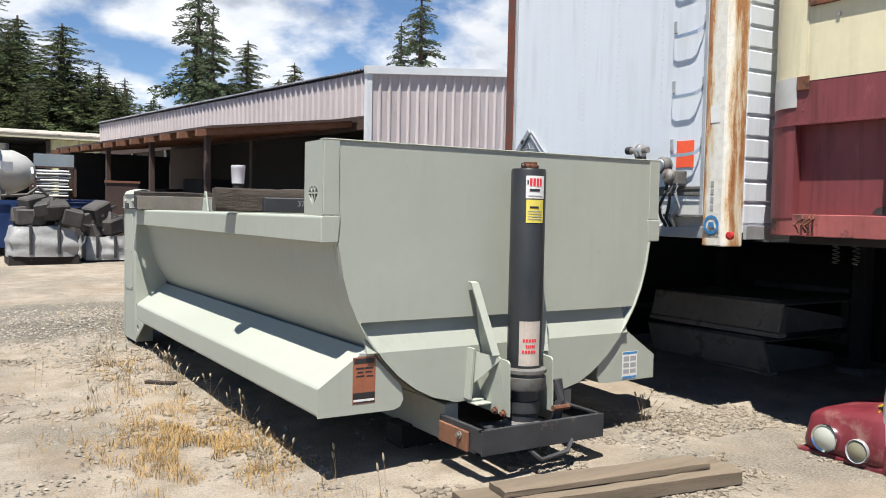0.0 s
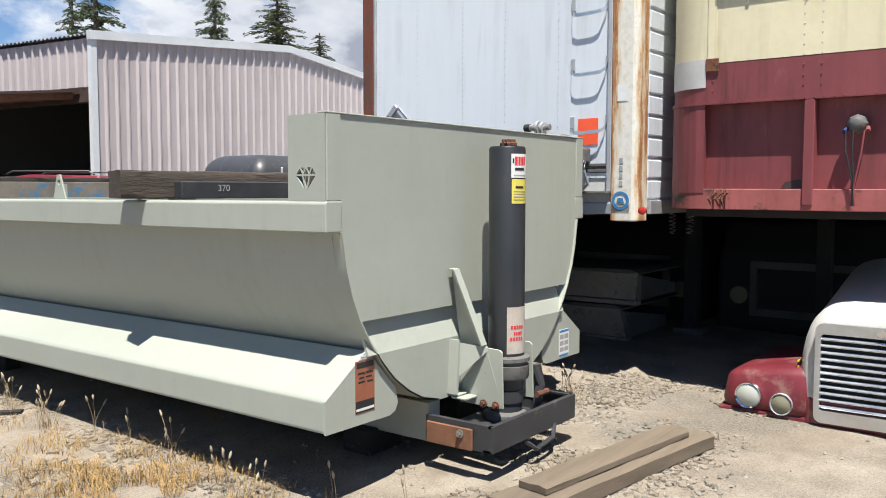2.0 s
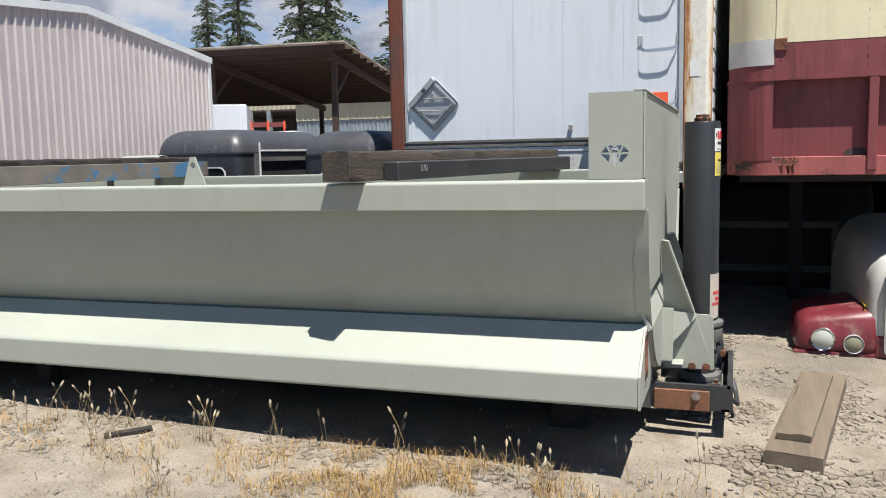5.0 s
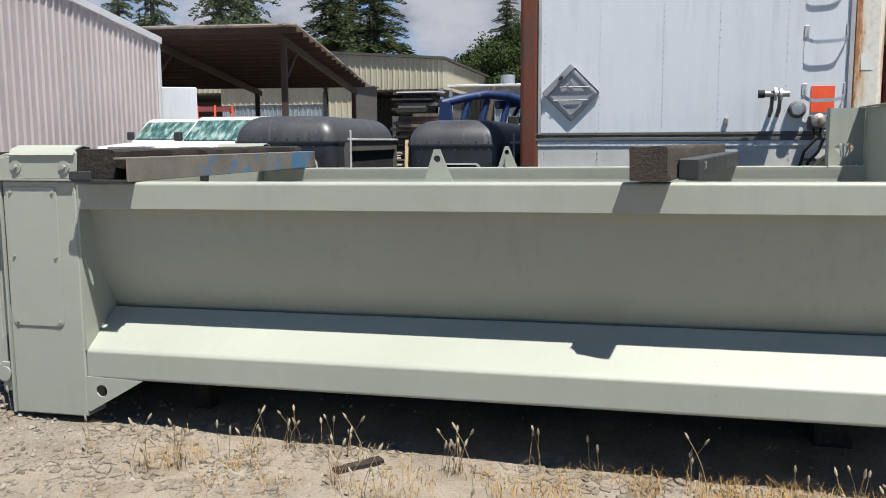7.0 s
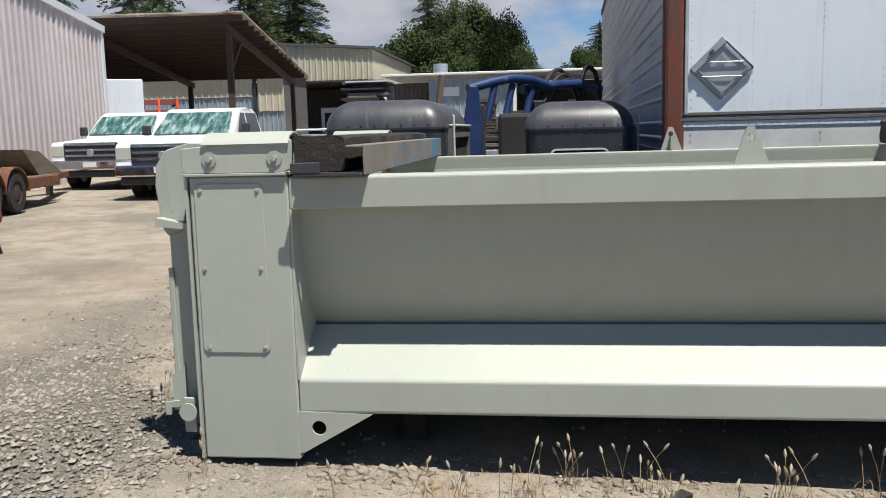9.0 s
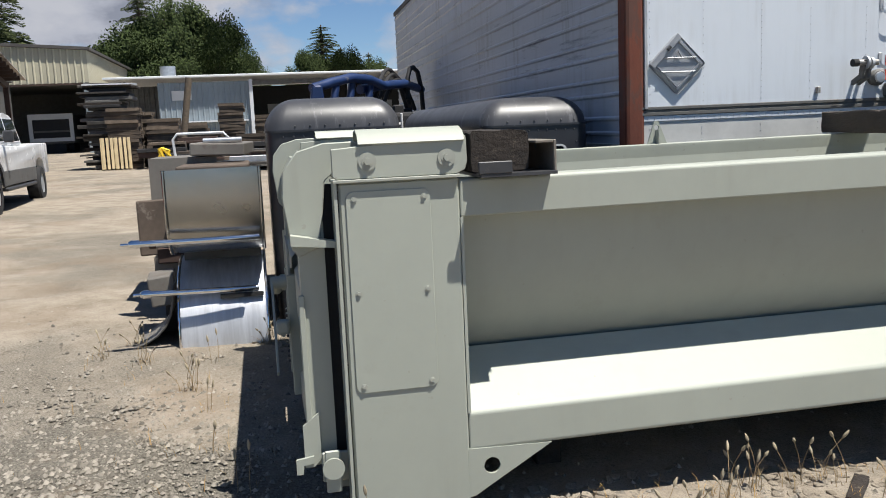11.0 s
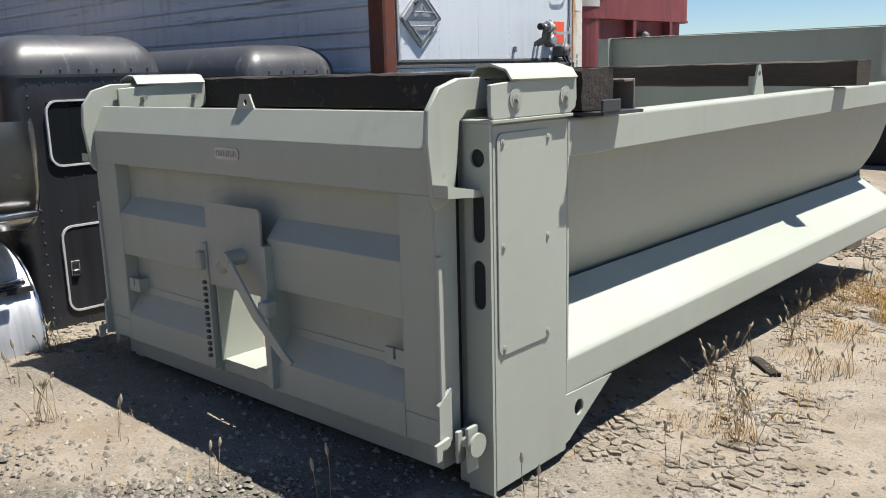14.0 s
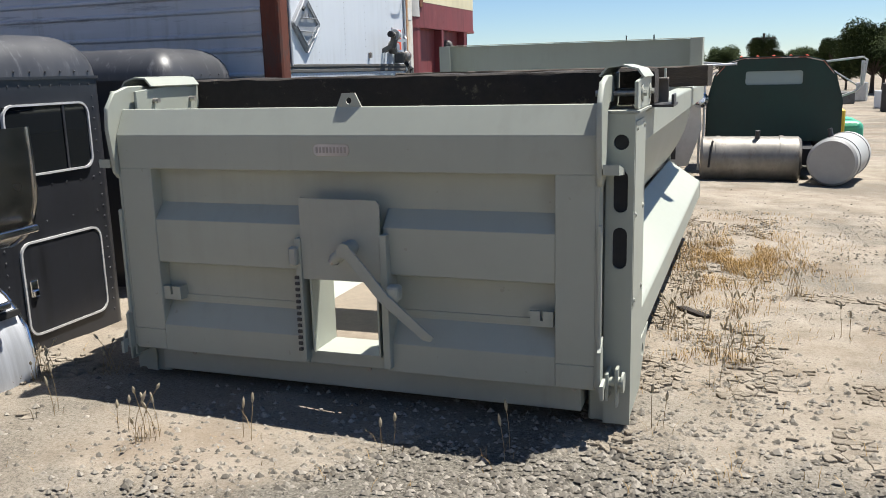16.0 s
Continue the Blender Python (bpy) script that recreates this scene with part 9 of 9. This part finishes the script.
def weed(seed, stems, height):
    """A dry weed with nodding seed heads."""
    rnd = random.Random(seed)
    W = thing("dry_weed", "dry pale weed with nodding seed heads", "weed", group="dry weeds along the body")
    lf = []
    for k in range(stems):
        a = rnd.random() * 6.283
        lean = rnd.uniform(0.05, 0.45)
        h = height * rnd.uniform(0.55, 1.1)
        pts = [Vector((math.cos(a), math.sin(a), 0)) * (lean * h * t * t) + Vector((0, 0, h * t)) + Vector((rnd.uniform(-0.004, 0.004), 0, 0)) for t in (0, 0.25, 0.5, 0.75, 1.0)]
        base = Vector((rnd.uniform(-0.05, 0.05), rnd.uniform(-0.05, 0.05), -0.01))
        pts = [p + base for p in pts]
        stalk = part("stem", tube(pts, 0.0015, 4), STRAW_PALE, W)
        d = (pts[-1] - pts[-2]).normalized()
        L = rnd.uniform(0.03, 0.055)
        part("seed_head", lathe([(0, 0), (0.0055, 0.008), (0.0075, L * 0.5), (0.004, L * 0.85), (0, L)], pts[-1], d, 6), SEED, stalk)
    for k in range(stems * 3):
        a = rnd.random() * 6.283
        blade(lf, Vector((rnd.uniform(-0.07, 0.07), rnd.uniform(-0.07, 0.07), -0.01)), Vector((math.cos(a), math.sin(a), 0)), 0.0018, rnd.uniform(0.03, 0.10), rnd)
    ob = new("foliage", mesh_from_quads("foliage", lf, STRAW_PALE))
    ob.parent = W
    tagged(ob, kind="stuff")
    return W


rw = random.Random(77)
WEEDS = [weed(1, 5, 0.24), weed(2, 3, 0.27), weed(3, 7, 0.18), weed(4, 2, 0.2)]
spots = [(1.62, 7.45, 0), (1.70, 7.28, 2), (1.68, 7.1, 1), (1.66, 6.92, 0), (1.60, 6.40, 2), (1.58, 6.33, 0), (1.70, 6.03, 1), (1.74, 5.74, 3), (1.70, 5.24, 0), (1.62, 4.80, 3), (1.55, 4.62, 1), (1.70, 4.5, 3), (1.52, 4.42, 2),
         (1.80, 4.12, 3), (1.35, 7.75, 2), (1.24, 7.9, 0), (1.30, 6.9, 2), (1.22, 6.7, 0), (1.38, 8.3, 3), (1.6, 8.95, 3), (3.75, 9.7, 3), (3.62, 9.75, 2), (4.6, 9.28, 2), (4.68, 9.35, 0), (4.2, 9.65, 3), (2.17, 9.42, 3), (2.6, 9.55, 3), (3.2, 9.6, 3),
         (4.3, 10.1, 2), (4.5, 10.4, 0), (4.8, 10.2, 2), (1.45, 7.55, 3), (1.9, 3.75, 3), (4.15, 4.05, 1), (4.25, 4.12, 2), (3.95, 8.95, 2), (4.32, 9.1, 0), (0.9, 6.2, 2), (0.7, 7.2, 3)]
for i, (x, y, k) in enumerate(spots):
    m = pose(x, y, ground_z(x, y), 0, 0, rw.uniform(0, 360)) @ Matrix.Diagonal((1, 1, rw.uniform(0.8, 1.15), 1))
    if WEEDS[k] in used:
        copy_thing(WEEDS[k], m)
    else:
        used.add(WEEDS[k])
        WEEDS[k].matrix_basis = m
for w in WEEDS:
    if w not in used:
        w.matrix_basis = pose(1.5, 5.0, ground_z(1.5, 5.0))

quads = []
for k in range(12500):
    r = rw.random()
    if r < 0.62:
        x, y = rw.gauss(1.3, 0.3), rw.gauss(5.0, 0.55)
    elif r < 0.80:
        x, y = rw.gauss(1.40, 0.16), rw.uniform(5.4, 8.0)
    elif r < 0.9:
        x, y = rw.gauss(1.15, 0.35), rw.uniform(2.2, 4.2)
    else:
        x, y = rw.uniform(0.3, 4.8), rw.uniform(4, 11)
    n = noise.noise((x * 4.2, y * 4.2, 7.7))
    if n < (-0.05 if r >= 0.62 else -0.12):
        continue
    if 1.85 < x < 4.1 and 4.0 < y < 9.5:
        continue
    a = rw.random() * 6.283
    blade(quads, Vector((x, y, ground_z(x, y) - 0.004)), Vector((math.cos(a), math.sin(a), 0)), 0.0016, rw.uniform(0.015, 0.075) * (1.2 if r < 0.62 else 1.0), rw)
tagged(new("dry_grass", mesh_from_quads("dry_grass", quads, STRAW)), "patches of dry yellow grass on the yard", "grass", kind="stuff")

# ---------------------------------------------------------------- loose stones and mud flakes
def pebbles(name, spots, material, label):
    verts, faces = [], []
    base = [Vector(p).normalized() for p in ((1, 0, 0.1), (0.35, 0.95, 0), (-0.8, 0.6, 0.1), (-0.8, -0.6, -0.05), (0.3, -0.95, 0.05), (0.1, 0.0, 0.8))]
    for x, y, s, flat, seed in spots:
        rnd = random.Random(seed)
        i = len(verts)
        z = ground_z(x, y)
        ca, sa = math.cos(seed), math.sin(seed)
        for b in base:
            k = s * rnd.uniform(0.65, 1.3)
            verts.append((x + k * (b.x * ca - b.y * sa), y + k * (b.x * sa + b.y * ca) * 0.8, z + 0.15 * s * flat + k * b.z * flat))
        for j in range(5):
            faces.append((i + j, i + (j + 1) % 5, i + 5))
        faces.append((i + 4, i + 3, i + 2, i + 1, i))
    me = bpy.data.meshes.new(name)
    me.from_pydata(verts, [], faces)
    me.materials.append(material)
    return tagged(new(name, me), label, "stones", kind="stuff")


rs = random.Random(9)
spots = []
for k in range(52000):
    r = rs.random()
    if r < 0.45:
        x, y = rs.gauss(1.7, 1.2), rs.gauss(10.2, 0.75)
    elif r < 0.6:
        x, y = rs.uniform(2.6, 5.2), rs.uniform(2.6, 4.6)
    elif r < 0.8:
        x, y = rs.uniform(-0.5, 1.9), rs.uniform(2.0, 9.5)
    else:
        x, y = rs.uniform(-3, 6.5), rs.uniform(0, 14)
    n = noise.noise((x * 1.6, y * 1.6, 2.2))
    if n < -0.12 and r > 0.45:
        continue
    s = 0.0035 + 0.0165 * rs.random() ** 4
    spots.append((x, y, s * (1.1 if r < 0.45 else 1.0), 0.7, k))
pebbles("gravel", spots, STONE, "loose grey gravel strewn over dry mud")
spots = []
for k in range(7000):
    if rs.random() < 0.75:
        x, y = rs.gauss(1.45, 0.28), rs.uniform(4.4, 9.3)
    else:
        x, y = rs.uniform(3.0, 5.0), rs.uniform(2.9, 4.3)
    n = noise.noise((x * 2.1, y * 2.1, 5.2))
    if n < 0.1:
        continue
    spots.append((x, y, rs.uniform(0.006, 0.014), 0.35, k + 50000))
pebbles("mud_flakes", spots, CLOD, "curled flakes of dried mud")


def clip_poly(poly, px, py, nx, ny):
    """Cut a polygon by the half plane through (px, py) with the outward normal (nx, ny)."""
    out = []
    for (ax, ay), (bx, by) in zip(poly, poly[1:] + poly[:1]):
        da, db = (ax - px) * nx + (ay - py) * ny, (bx - px) * nx + (by - py) * ny
        if da <= 0:
            out.append((ax, ay))
        if (da < 0 < db) or (db < 0 < da):
            t = da / (da - db)
            out.append((ax + t * (bx - ax), ay + t * (by - ay)))
    return out


def cracked_mud(zones):
    """Sun-cracked crust: uneven plates with open joints, thinning out by patches."""
    rnd = random.Random(31)
    verts, faces = [], []
    for x0, x1, y0, y1, step, keep, lift in zones:
        nx, ny = int((x1 - x0) / step), int((y1 - y0) / step)
        pts = {(i, j): (x0 + (i + rnd.uniform(0.02, 0.98)) * step, y0 + (j + rnd.uniform(0.02, 0.98)) * step) for i in range(-2, nx + 2) for j in range(-2, ny + 2)}
        for i in range(nx):
            for j in range(ny):
                cx, cy = pts[i, j]
                if noise.noise((cx * 1.7, cy * 1.7, 11.3)) + 0.5 * noise.noise((cx * 5, cy * 5, 3.3)) < keep:
                    continue
                if (1.98 < cx < 4.0 and 4.1 < cy < 9.0) or rnd.random() < 0.06:
                    continue
                edge = min(cx - x0, x1 - cx, cy - y0, y1 - cy)
                if edge < 0.25 and rnd.random() > edge / 0.25:
                    continue
                h = step * 1.6
                poly = [(cx - h, cy - h), (cx + h, cy - h), (cx + h, cy + h), (cx - h, cy + h)]
                for di in (-2, -1, 0, 1, 2):
                    for dj in (-2, -1, 0, 1, 2):
                        if di or dj:
                            qx, qy = pts[i + di, j + dj]
                            poly = clip_poly(poly, (cx + qx) / 2, (cy + qy) / 2, qx - cx, qy - cy)
                if len(poly) < 3:
                    continue
                k = rnd.uniform(0.78, 0.98)
                tx, ty = rnd.gauss(0, lift), rnd.gauss(0, lift)
                up = rnd.uniform(0.001, 0.009)
                top, mid, bot = [], [], []
                for (x, y) in poly:
                    x, y = cx + (x - cx) * k, cy + (y - cy) * k
                    curl = abs(rnd.gauss(0, 0.003))
                    z = ground_z(x, y) + up + tx * (x - cx) + ty * (y - cy) + curl
                    top.append((cx + (x - cx) * 0.9, cy + (y - cy) * 0.9, z))
                    mid.append((x, y, z - 0.003))
                    bot.append((x, y, ground_z(x, y) - 0.03))
                b = len(verts)
                n = len(poly)
                verts += top + mid + bot
                faces.append(tuple(range(b, b + n)))
                for a in range(n):
                    c = (a + 1) % n
                    faces.append((b + n + a, b + n + c, b + c, b + a))
                    faces.append((b + 2 * n + a, b + 2 * n + c, b + n + c, b + n + a))
    me = bpy.data.meshes.new("cracked_mud_crust")
    me.from_pydata(verts, [], faces)
    me.materials.append(MUD_PLATE)
    return tagged(new("cracked_mud_crust", me), "crust of sun-cracked curling pale mud plates", "dried mud", kind="stuff")


cracked_mud([(1.42, 2.0, 4.2, 9.3, 0.044, 0.02, 0.11), (0.95, 1.45, 4.4, 9.0, 0.05, 0.26, 0.04),
             (2.7, 5.2, 2.7, 4.3, 0.034, -0.05, 0.14), (0.9, 2.6, 2.5, 4.3, 0.04, 0.12, 0.06), (-0.4, 1.0, 5.6, 9.2, 0.05, 0.25, 0.03), (4.2, 5.2, 8.9, 9.8, 0.042, 0.0, 0.08)])
